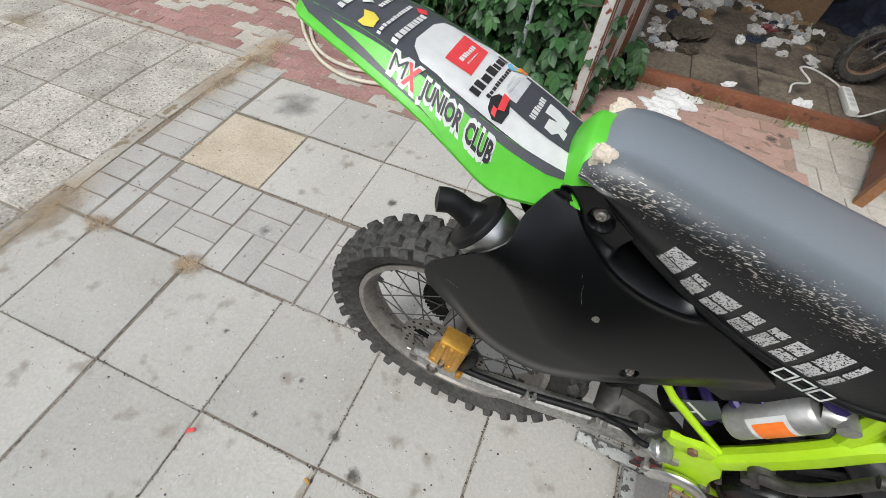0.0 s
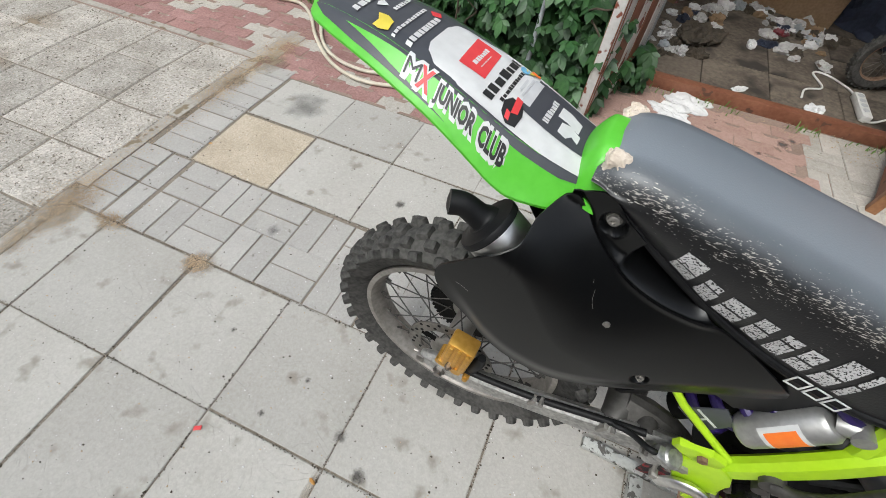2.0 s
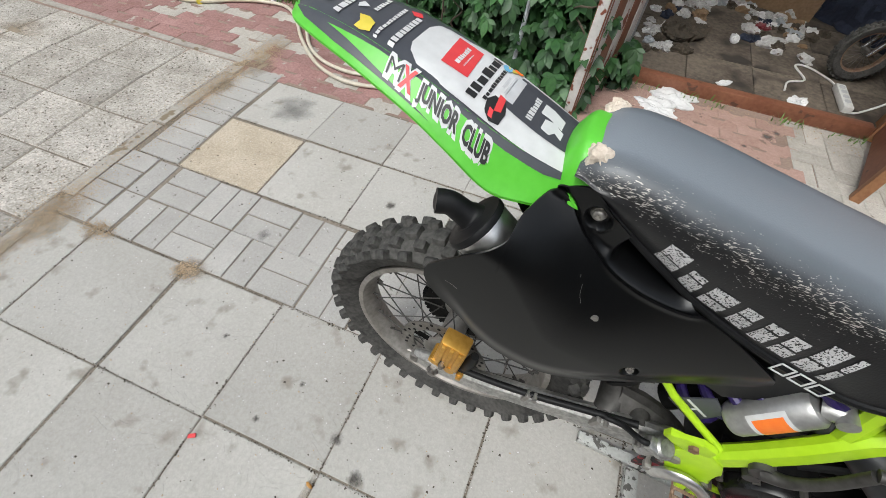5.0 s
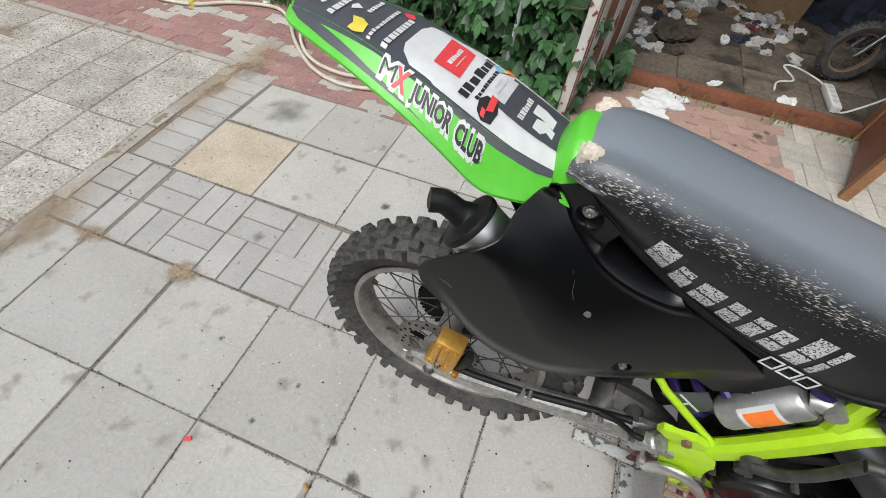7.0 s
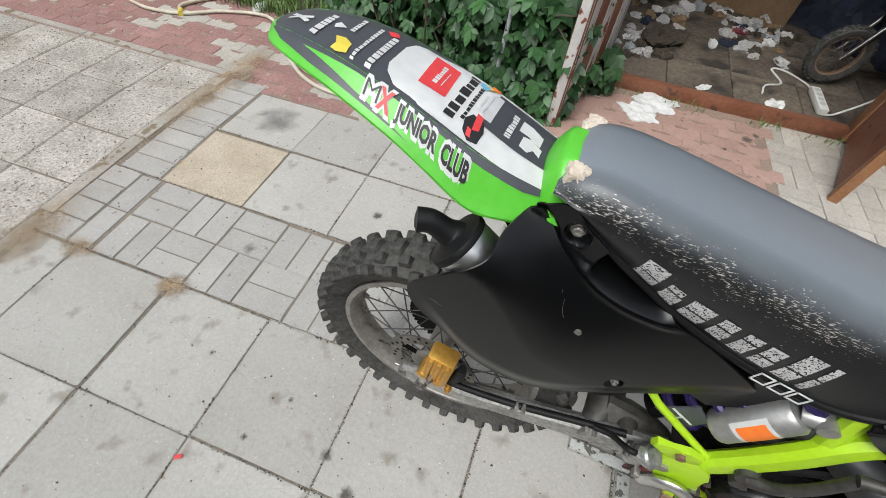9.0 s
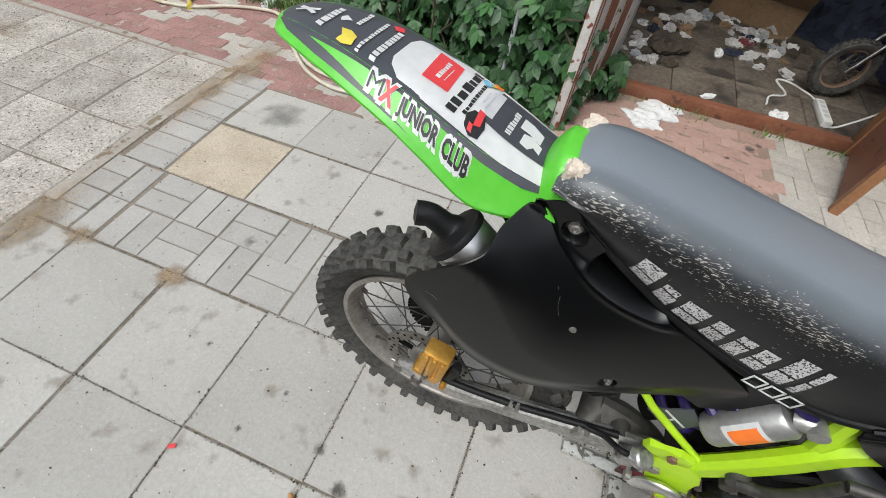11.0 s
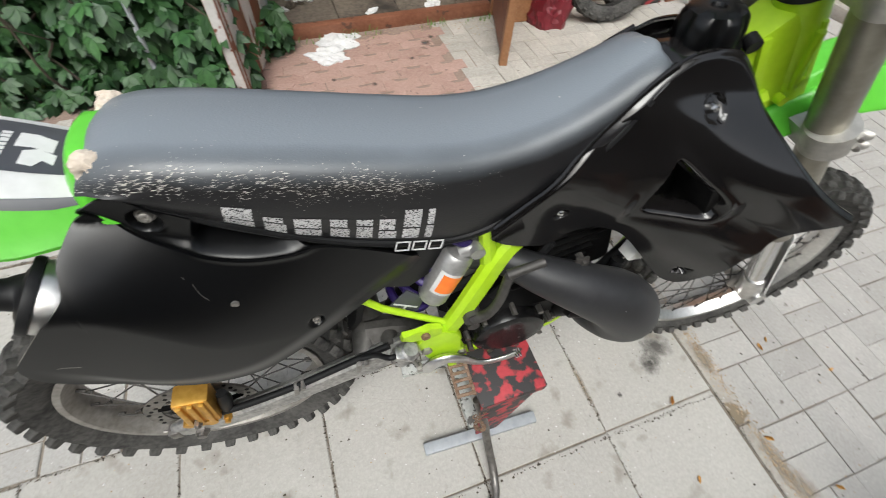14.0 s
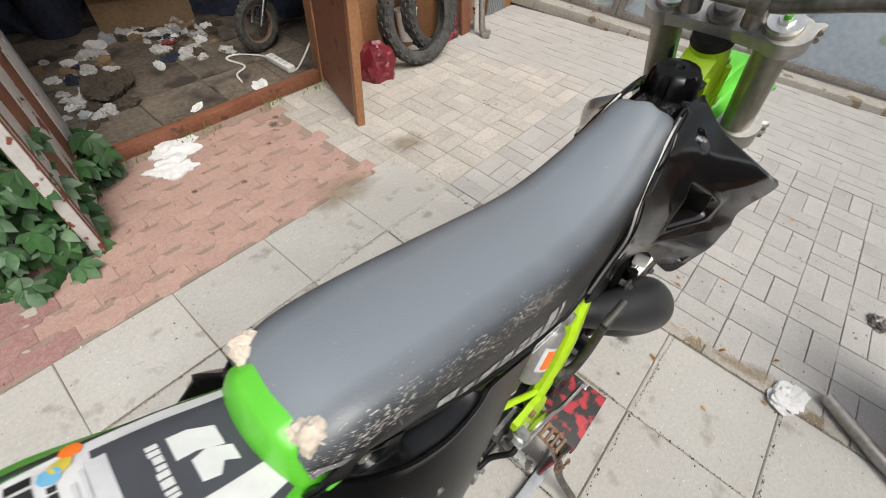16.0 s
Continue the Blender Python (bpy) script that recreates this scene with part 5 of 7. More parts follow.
for sd in (-1, 1):
    for pts in ([(0.945, 1.052), (0.958, 1.056), (1.012, 0.948), (0.998, 0.940)], [(1.028, 1.070), (1.036, 1.072), (1.096, 0.955), (1.086, 0.950)]):
        bm = bmesh.new()
        plate(bm, pts, Matrix.Translation((0, sd * 0.034 + 0.003, 0)) @ Matrix.Rotation(radians(90), 4, 'X'), 0.006, 0.002)
        part("gusset_rib", bm, M_LIME, head)
bm = bmesh.new()
tube(bm, [(0.997, 0, 1.117), (1.0045, 0, 1.1015)], [0.034, 0.036], 24, smooth=False)
part("bearing_cover", bm, M_HOSE, head)
bm = bmesh.new()
for x, z in ((1.06, 0.985), (1.05, 0.955)):
    cyl(bm, (x, -0.045, z), (x, -0.02, z), 0.008, 10)
tube(bm, [(1.03, -0.04, 1.06), (1.045, -0.038, 1.01), (1.06, -0.036, 0.97)], 0.006, 8)
part("gusset_weld", bm, M_LIME, head)

# fork
def fpt(h, l):
    return V((1.003 - (h - 1.138) * 0.50, l * 0.90, h))


for s in (-1, 1):
    bm = bmesh.new()
    tube(bm, [fpt(1.150, s * 0.1), fpt(0.93, s * 0.1), fpt(0.90, s * 0.1), fpt(0.66, s * 0.1), fpt(0.645, s * 0.1)], [0.0275, 0.0275, 0.0268, 0.0265, 0.028], 24, smooth=False)
    leg = part("fork_leg", bm, M_TUBE, bike, "bronze-grey upside-down fork tube")
    bm = bmesh.new()
    cyl(bm, fpt(0.66, s * 0.1), fpt(0.40, s * 0.1), 0.0235, 20)
    part("slider", bm, M_CHROME, leg, "chromed fork slider")
    bm = bmesh.new()
    tube(bm, [fpt(0.44, s * 0.1), fpt(0.40, s * 0.1), fpt(0.35, s * 0.1), fpt(0.31, s * 0.1) + V((0.02, 0, 0))], [0.027, 0.03, 0.031, 0.022], 16, smooth=False)
    cyl(bm, (FAX[0], s * 0.125, FAX[2]), (FAX[0], s * 0.06, FAX[2]), 0.022, 16)
    part("axle_lug", bm, M_ALU, leg, "cast aluminium axle lug")
    bm = bmesh.new()
    def guard(u, v, s=s):
        h = 0.62 - 0.27 * u
        a = radians(-70 + 140 * v)
        p = fpt(h, s * 0.1)
        return (p.x + 0.036 * math.cos(a), p.y - 0.034 * math.sin(a), p.z + 0.018 * math.cos(a))
    sheet(bm, guard, 8, 10, 0.003, (-0.9, 0, -0.45))
    part("fork_guard", bm, M_PLASTW, leg, "white plastic fork guard")
    bm = bmesh.new()
    p = fpt(1.149, s * 0.1)
    ax = V((-0.447, 0, 0.894))
    cyl(bm, p, p + ax * 0.008, 0.026, 24)
    cyl(bm, p, p + ax * 0.013, 0.012, 6)
    part("fork_cap", bm, M_ALU, leg)
    bm = bmesh.new()
    cyl(bm, p + ax * 0.013, p + ax * 0.021, 0.006, 10)
    part("adjuster", bm, M_GREEN, leg)


def triple_clamp(h, thick, name, label):
    bm = bmesh.new()
    c = fpt(h, 0)
    m = Matrix.Translation(c) @ Matrix.Rotation(radians(-26.6), 4, 'Y')
    out = []
    for y in np.linspace(-0.10, 0.10, 21):
        out.append((0.030 + 0.012 * (abs(y) / 0.1) ** 2, y))
    back = [(-0.032 + 0.006 * math.cos(y / 0.1 * math.pi / 2), y) for y in np.linspace(0.10, -0.10, 21)]
    plate(bm, out + back, m @ Matrix.Translation((0, 0, -thick / 2)), thick, 0.004)
    for s in (-1, 1):
        q = m @ V((0, s * 0.1, 0))
        ax = m.to_3x3() @ V((0, 0, 1))
        cyl(bm, q - ax * thick * 0.62, q + ax * thick * 0.62, 0.0345, 24)
    clamp = part(name, bm, M_CLAMP, bike, label)
    for s in (-1, 1):
        # split lugs with their pinch bolts
        for dz in (-0.3, 0.3):
            lug = m @ Matrix.Translation((0.020, s * 0.126, dz * thick)) @ Matrix.Rotation(radians(s * 50), 4, 'Z')
            bm = bmesh.new()
            beam(bm, [(-0.020, 0, 0, 0.014, thick * 0.29), (0.000, 0, 0, 0.012, thick * 0.27), (0.012, 0, 0, 0.009, thick * 0.23), (0.017, 0, 0, 0.005, thick * 0.16)], 0.8)
            bmesh.ops.transform(bm, matrix=lug, verts=bm.verts)
            lg = part("pinch_lug", bm, M_CLAMP, clamp)
            bm = bmesh.new()
            cyl(bm, lug @ V((0.005, s * 0.004, 0)), lug @ V((0.005, s * 0.013, 0)), 0.0042, 10)
            part("pinch_bolt", bm, M_STEEL, lg)
    return clamp


top_clamp = triple_clamp(1.132, 0.022, "top_clamp", "silver top triple clamp")
triple_clamp(0.925, 0.034, "lower_clamp", "dull lower triple clamp")
bm = bmesh.new()
p = fpt(1.145, 0)
ax = V((-0.447, 0, 0.894))
cyl(bm, p, p + ax * 0.006, 0.027, 20)
cyl(bm, p, p + ax * 0.016, 0.019, 6)
part("stem_nut", bm, M_STEEL, top_clamp, "dark steering stem nut")
bm = bmesh.new()
tube(bm, [(0.845, -0.40, 1.253), (0.915, -0.22, 1.223), (0.950, -0.12, 1.193), (0.970, -0.06, 1.176), (0.970, 0.06, 1.176), (0.950, 0.12, 1.193), (0.915, 0.22, 1.223), (0.845, 0.40, 1.253)], 0.011, 14)
bars = part("handlebar", bm, M_STEEL, bike, "grey handlebar with levers and pad")
for s in (-1, 1):
    bm = bmesh.new()
    cyl(bm, (0.980, s * 0.05, 1.143), (0.970, s * 0.05, 1.176), 0.017, 16)
    box(bm, (0.04, 0.03, 0.03), pose(0.970, s * 0.05, 1.181, 0, -20), 0.006)
    part("bar_clamp", bm, M_STEEL, bars, "dark bar clamp")
    bm = bmesh.new()
    tube(bm, [(0.845, s * 0.40, 1.253), (0.891, s * 0.28, 1.234)], 0.017, 14, smooth=False)
    part("grip", bm, M_HOSE, bars, "black rubber grip")
    bm = bmesh.new()
    cyl(bm, (0.894, s * 0.268, 1.233), (0.903, s * 0.24, 1.228), 0.021, 14)
    tube(bm, [(0.913, s * 0.25, 1.233), (0.945, s * 0.28, 1.228), (0.930, s * 0.40, 1.233)], [0.008, 0.007, 0.006], 8)
    part("lever", bm, M_ALUD, bars, "grey lever and perch")
bm = bmesh.new()
tube(bm, [(0.940, -0.16, 1.233), (0.940, 0.16, 1.233)], 0.007, 10, smooth=False)
part("crossbar", bm, M_STEEL, bars)
bm = bmesh.new()
tube(bm, [(0.940, -0.10, 1.233), (0.940, 0.10, 1.233)], 0.022, 18, smooth=False)
part("bar_pad", bm, M_GREEN, bars, "green and black bar pad")
bm = bmesh.new()
tube(bm, [(0.905, 0.25, 1.228), (1.025, 0.15, 1.178), (1.03, 0.08, 1.10), (1.02, 0.05, 0.98)], 0.0045, 8)
part("cable", bm, M_HOSE, bars, "black control cable")

# front fender
FF_C = [(0.98, 0.915), (1.05, 0.955), (1.14, 1.000), (1.24, 1.010), (1.36, 0.985), (1.48, 0.945), (1.56, 0.905), (1.60, 0.878)]
FF_W = [(0.98, 0.055), (1.05, 0.06), (1.14, 0.075), (1.30, 0.085), (1.50, 0.083), (1.57, 0.072), (1.60, 0.05)]


def ff_point(f, u):
    a = abs(u)
    c, w = curve(f, FF_C), curve(f, FF_W)
    h = c - 0.020 * ease(a, 0.36, 0.50) - 0.052 * ease(a, 0.55, 1.1) * (0.5 + 0.5 * ease(f, 1.62, 1.25))
    return (f, u * w, h)


bm = bmesh.new()
sheet(bm, lambda u, v: ff_point(0.98 + 0.62 * u, -1 + 2 * v), 60, 36, 0.0035, (0, 0, -1))
ff = part("front_fender", bm, M_GREEN, bike, "bright green front fender with ridges")
bm = bmesh.new()
box(bm, (0.014, 0.018, 0.003), pose(1.572, -0.030, ff_point(1.572, -0.45)[2] + 0.001, 0, 28), 0.001)
part("tip_sticker", bm, M_BLUE, ff, "small blue mark on the tip")

# engine, behind the pipe
bm = bmesh.new()
beam(bm, [(0.53, 0, 0.50, 0.085, 0.07), (0.60, 0, 0.505, 0.092, 0.10), (0.72, 0, 0.50, 0.09, 0.10), (0.80, 0, 0.49, 0.075, 0.075)])
engine = part("engine", bm, M_ENGINE, bike, "black two-stroke engine")
bm = bmesh.new()
cyl(bm, (0.70, 0, 0.58), (0.745, 0, 0.79), 0.055, 20)
part("cylinder", bm, M_ENGINE, engine, "finned black cylinder")
for k in range(7):
    bm = bmesh.new()
    box(bm, (0.13, 0.15, 0.006), pose(0.715 + k * 0.006, 0, 0.63 + k * 0.022, 0, -15), 0.002)
    part("fin", bm, M_ENGINE, engine)
bm = bmesh.new()
CC = pose(0.652, -0.088, 0.503, 90, 0, 0)
prof = [(0.082, 0.0), (0.082, 0.018), (0.077, 0.027), (0.066, 0.031), (0.05, 0.030), (0.0005, 0.030)]
lathe(bm, prof, 40, 'z')
bmesh.ops.scale(bm, vec=(1.0, 0.86, 1.0), verts=bm.verts)
bmesh.ops.transform(bm, matrix=CC, verts=bm.verts)
part("clutch_cover", bm, M_CARBON, engine, "worn glossy black clutch cover")
for k in range(9):
    bm = bmesh.new()
    a = radians(40 * k + 10)
    x, z = 0.655 + 0.094 * math.cos(a), 0.492 + 0.082 * math.sin(a)
    cyl(bm, (x, -0.108, z), (x, -0.08, z), 0.0065, 6)
    part("cover_bolt", bm, M_STEEL, engine)
bm = bmesh.new()
lathe(bm, [(0.040, 0.0), (0.040, 0.012), (0.034, 0.020), (0.020, 0.024), (0.014, 0.036), (0.0005, 0.036)], 28, 'z')
bmesh.ops.transform(bm, matrix=pose(0.800, -0.075, 0.515, 90, 0, 0), verts=bm.verts)
pump = part("water_pump", bm, M_ENGINE, engine, "black water pump casting")
bm = bmesh.new()
tube(bm, [(0.800, -0.105, 0.515), (0.812, -0.118, 0.540), (0.835, -0.112, 0.600), (0.850, -0.095, 0.680)], 0.012, 12)
part("coolant_hose", bm, M_HOSE, pump, "black rubber coolant hose")
for k in range(4):
    a = radians(45 + 90 * k)
    bm = bmesh.new()
    cyl(bm, (0.800 + 0.043 * math.cos(a), -0.093, 0.515 + 0.043 * math.sin(a)), (0.800 + 0.043 * math.cos(a), -0.076, 0.515 + 0.043 * math.sin(a)), 0.006, 6)
    part("pump_bolt", bm, M_STEEL, pump)
bm = bmesh.new()
tube(bm, [(0.80, -0.07, 0.53), (0.83, -0.075, 0.60), (0.88, -0.07, 0.68), (0.93, -0.06, 0.72)], 0.014, 10)
tube(bm, [(0.60, -0.09, 0.64), (0.66, -0.085, 0.70), (0.70, -0.08, 0.76)], 0.008, 8)
tube(bm, [(0.52, -0.07, 0.66), (0.58, -0.08, 0.70), (0.64, -0.075, 0.72)], 0.01, 8)
part("coolant_hose", bm, M_HOSE, engine, "black rubber hose")
bm = bmesh.new()
box(bm, (0.10, 0.14, 0.07), pose(0.60, 0, 0.70, 0, -20), 0.01)
cyl(bm, (0.55, 0, 0.71), (0.66, 0, 0.70), 0.03, 16)
part("carburettor", bm, M_ALUD, engine, "dull carburettor behind the frame")
bm = bmesh.new()
box(bm, (0.15, 0.13, 0.13), pose(0.775, 0, 0.685, 0, -14), 0.02)
part("cylinder_head", bm, M_ENGINE, engine, "black cylinder head")
# radiators
for s in (-1, 1):
    bm = bmesh.new()
    box(bm, (0.035, 0.10, 0.22), pose(0.93, s * 0.09, 0.80, 0, -20, s * -8), 0.006)
    part("radiator", bm, M_ENGINE, bike, "dark finned radiator")
bm = bmesh.new()
box(bm, (0.045, 0.03, 0.03), pose(0.875, -0.095, 0.705, 0, 20, 10), 0.003)
part("connector", bm, M_PLASTW, bike, "white plug of the wiring")

# added dark bulk behind the frame, standing in for the deep shade there
bm = bmesh.new()
beam(bm, [(0.515, 0.01, 0.64, 0.05, 0.12), (0.54, 0, 0.65, 0.06, 0.13), (0.58, 0, 0.66, 0.06, 0.14), (0.64, 0, 0.66, 0.05, 0.10)])
part("dark_filler", bm, M_ENGINE, engine, "added black block filling the shaded gap behind the frame")

# kick starter
bm = bmesh.new()
cyl(bm, (0.557, -0.125, 0.628), (0.557, -0.095, 0.628), 0.018, 16)
cyl(bm, (0.562, -0.122, 0.592), (0.562, -0.10, 0.592), 0.012, 12)
tube(bm, [(0.557, -0.122, 0.628), (0.580, -0.130, 0.652), (0.594, -0.134, 0.700), (0.598, -0.136, 0.772)], [0.012, 0.0095, 0.0085, 0.008], 10)
tube(bm, [(0.596, -0.136, 0.776), (0.632, -0.138, 0.790), (0.652, -0.138, 0.795)], [0.0085, 0.0075, 0.0075], 10)
part("kick_starter", bm, M_SPOKE, bike, "worn grey folding kick-start lever")

# expansion pipe
bm = bmesh.new()
tube(bm, [(0.54, -0.05, 0.735), (0.61, -0.075, 0.735), (0.68, -0.115, 0.715), (0.76, -0.142, 0.68), (0.83, -0.148, 0.63), (0.885, -0.142, 0.565), (0.91, -0.125, 0.50), (0.905, -0.095, 0.455), (0.88, -0.055, 0.445), (0.86, -0.02, 0.50), (0.84, 0.0, 0.58), (0.80, 0.0, 0.62)],
     [0.021, 0.027, 0.036, 0.049, 0.060, 0.066, 0.065, 0.060, 0.050, 0.036, 0.028, 0.025], 28, 6)
pipe = part("expansion_pipe", bm, M_PIPE, bike, "fat black painted exhaust pipe curling round the engine")
bm = bmesh.new()
plate(bm, [(-0.022, -0.03), (0.022, -0.03), (0.012, 0.03), (-0.012, 0.03)], Matrix.Translation((0.745, -0.118, 0.715)) @ Matrix.Rotation(radians(80), 4, 'X'), 0.004, 0.001)
cyl(bm, (0.747, -0.125, 0.735), (0.747, -0.10, 0.735), 0.007, 6)
part("pipe_bracket", bm, M_STEEL, pipe)

# shock absorber with reservoir
bm = bmesh.new()
r0, r1 = V((0.492, -0.077, 0.672)), V((0.534, -0.073, 0.772))
dd = (r1 - r0).normalized()
tube(bm, [r0 - dd * 0.012, r0 - dd * 0.006, r0, r0 + dd * 0.03, r1, r1 + dd * 0.006], [0.016, 0.025, 0.0275, 0.0275, 0.0275, 0.0225], 24, smooth=False)
res = part("shock_reservoir", bm, M_SILVER, bike, "silver shock reservoir with an orange mark")
bm = bmesh.new()
tube(bm, [r1 + V((0.004, 0, 0.004)), r1 + V((0.014, -0.002, 0.010)), r1 + V((0.024, -0.004, 0.013))], [0.014, 0.015, 0.014], 14, smooth=False)
cyl(bm, r1 + V((0.026, 0.004, 0.015)), r1 + V((0.026, -0.022, 0.015)), 0.0125, 12)
part("reservoir_fitting", bm, M_SILVER, res)
bm = bmesh.new()
turns, n = 6, 120
tube(bm, [(0.445 + 0.11 * k / n + 0.044 * math.cos(2 * math.pi * turns * k / n) * 0.75, 0.044 * math.sin(2 * math.pi * turns * k / n) - 0.03, 0.60 + 0.20 * k / n - 0.036 * math.cos(2 * math.pi * turns * k / n) * 0.5) for k in range(n + 1)], 0.0085, 8, smooth=False)
part("shock_spring", bm, M_PURPLE, bike, "purple coil spring")
bm = bmesh.new()
tube(bm, [(0.43, -0.03, 0.57), (0.56, -0.03, 0.82)], 0.026, 16, smooth=False)
part("shock_body", bm, M_ENGINE, bike, "dark shock absorber body")
# linkage castings under the shock
bm = bmesh.new()
beam(bm, [(0.36, -0.045, 0.52, 0.030, 0.028), (0.41, -0.05, 0.515, 0.036, 0.034), (0.46, -0.05, 0.50, 0.034, 0.030), (0.50, -0.045, 0.475, 0.026, 0.024)], 0.8)
cyl(bm, (0.405, -0.094, 0.525), (0.405, -0.04, 0.525), 0.020, 16)
cyl(bm, (0.455, -0.096, 0.495), (0.455, -0.04, 0.495), 0.017, 16)
part("linkage", bm, M_SPOKE, bike, "dirty cast linkage under the shock")
# air box and inner mudguard
bm = bmesh.new()
beam(bm, [(0.20, 0, 0.86, 0.06, 0.05), (0.30, 0, 0.82, 0.072, 0.09), (0.45, 0, 0.78, 0.075, 0.10), (0.53, 0, 0.80, 0.065, 0.07)])
part("air_box", bm, M_BLACK, bike, "black plastic air box with white lettering bars")
bm = bmesh.new()
ring_loft(bm, [[(x - 0.006, -w, z), (x + 0.006, -w, z), (x + 0.006, w, z), (x - 0.006, w, z)] for x, z, w in ((0.335, 0.545, 0.046), (0.352, 0.59, 0.056), (0.365, 0.66, 0.064), (0.355, 0.74, 0.068), (0.315, 0.81, 0.066))])
part("mud_flap", bm, M_HOSE, bike, "black rubber mud flap")

# rear brake cylinder beside the pivot
bm = bmesh.new()
m0 = pose(0.420, -0.118, 0.526, 12, 18, 0) @ Matrix.Scale(1.18, 4)
lathe(bm, [(0.0005, -0.014), (0.010, -0.014), (0.012, -0.008), (0.0155, -0.006), (0.0155, 0.012), (0.013, 0.015), (0.013, 0.030), (0.017, 0.033), (0.017, 0.044), (0.012, 0.049), (0.0005, 0.049)], 18, 'z')
box(bm, (0.044, 0.014, 0.018), Matrix.Translation((0.004, 0.006, 0.012)), 0.004)
box(bm, (0.022, 0.020, 0.016), Matrix.Translation((-0.014, -0.004, 0.038)), 0.004)
bmesh.ops.transform(bm, matrix=m0, verts=bm.verts)
mc = part("brake_cylinder", bm, M_ARM, bike, "silver cast brake cylinder beside the swingarm pivot")
for dx, dz in ((0.024, 0.012), (-0.018, 0.012), (0.0, 0.040)):
    bm = bmesh.new()
    cyl(bm, m0 @ V((dx, -0.012, dz)), m0 @ V((dx, 0.006, dz)), 0.0055, 6)
    part("cylinder_bolt", bm, M_STEEL, mc)
bm = bmesh.new()
tube(bm, [m0 @ V((-0.018, -0.006, 0.040)), m0 @ V((-0.034, -0.008, 0.038)), (0.372, -0.112, 0.548), (0.345, -0.106, 0.535)], 0.0055, 10)
part("hose_union", bm, M_HOSE, mc, "black hose leaving the cylinder")
bm = bmesh.new()
cyl(bm, (0.436, -0.118, 0.518), (0.452, -0.124, 0.470), 0.004, 8)
box(bm, (0.012, 0.016, 0.016), pose(0.453, -0.125, 0.468), 0.002)
part("push_rod", bm, M_ALUD, mc)

# brake pedal and foot peg
bm = bmesh.new()
tube(bm, [(0.470, -0.128, 0.450), (0.476, -0.131, 0.478), (0.490, -0.133, 0.498), (0.512, -0.135, 0.505), (0.540, -0.137, 0.490), (0.565, -0.139, 0.466), (0.595, -0.143, 0.455), (0.635, -0.147, 0.464), (0.660, -0.149, 0.478)], [0.012, 0.017, 0.018, 0.017, 0.014, 0.011, 0.009, 0.009, 0.009], 12, flat=0.55)
pedal = part("brake_pedal", bm, M_ALU, bike, "bright aluminium brake pedal with rubbed edges")
bm = bmesh.new()
for k in range(3):
    box(bm, (0.0035, 0.020, 0.006), pose(0.655 + k * 0.0045, -0.151, 0.480 + k * 0.002, 0, -15), 0.001)
part("pedal_tip", bm, M_CHROME, pedal)
for s in (-1, 1):
    bm = bmesh.new()
    for a in range(2):
        tube(bm, [(0.518 + a * 0.035, s * 0.112, 0.440), (0.524 + a * 0.035, s * 0.192, 0.412)], 0.004, 8, smooth=False)
    for k in range(5):
        tube(bm, [(0.517 + k * 0.001, s * (0.130 + k * 0.0145), 0.438 - k * 0.005), (0.557 + k * 0.001, s * (0.130 + k * 0.0145), 0.438 - k * 0.005)], 0.004, 6, smooth=False)
    tube(bm, [(0.505, s * 0.108, 0.452), (0.56, s * 0.108, 0.452)], 0.012, 10, smooth=False)
    part("foot_peg", bm, M_RUST, bike, "rusty serrated foot peg")

# ---------------------------------------------------------------- lift stand
stand = empty("lift_stand", pose(1.645, 0.33, 0), "chipped red lift stand with grey feet holding the motorcycle up", "stand")
bm = bmesh.new()
box(bm, (0.16, 0.27, 0.012), pose(0.018, -0.065, 0.394), 0.002)
box(bm, (0.16, 0.004, 0.03), pose(0.018, -0.198, 0.381), 0.001)
part("platform", bm, M_REDPAINT, stand, "red platform with the paint rubbed to black")
for y in (-0.19, 0.042):
    bm = bmesh.new()
    plate(bm, [(-0.03, 0.02), (0.035, 0.02), (0.085, 0.388), (-0.055, 0.388)], pose(0, y, 0, 90), 0.006, 0.001)
    part("side_plate", bm, M_REDPAINT, stand)
    bm = bmesh.new()
    box(bm, (0.345, 0.032, 0.026), pose(-0.012, y + (-0.005 if y < 0 else 0.0), 0.014, 0, 0, -3), 0.004)
    part("foot_bar", bm, M_GREYMET if y < 0 else M_FLAKE, stand, "grey steel foot bar" if y < 0 else "foot bar with flaking white paint")
bm = bmesh.new()
box(bm, (0.036, 0.196, 0.024), pose(-0.022, -0.076, 0.014), 0.003)
part("cross_bar", bm, M_FLAKE, stand, "cross bar with flaking white paint")
bm = bmesh.new()
tube(bm, [(-0.045, -0.16, 0.30), (-0.03, -0.205, 0.20), (-0.02, -0.235, 0.10), (-0.022, -0.31, 0.035), (-0.045, -0.37, 0.03), (-0.11, -0.41, 0.03)], 0.011, 12)
part("lever", bm, M_STEEL, stand, "grey tubular foot lever")
bm = bmesh.new()
rr = random.Random(2)
for k in range(26):
    t = k / 25
    c = V((-0.075 + 0.05 * t + 0.02 * math.sin(t * 6), -0.205 - 0.01 * math.sin(t * 5), 0.36 - 0.16 * math.sin(t * math.pi)))
    lathe_m = Matrix.Translation(c) @ Matrix.Rotation(rr.uniform(0, 3), 4, 'X') @ Matrix.Rotation(rr.uniform(0, 3), 4, 'Z')
    pts = [lathe_m @ V((0.006 * math.cos(a), 0.004 * math.sin(a), 0)) for a in np.linspace(0, 2 * math.pi, 9)]
    tube(bm, pts, 0.0012, 5, smooth=False)
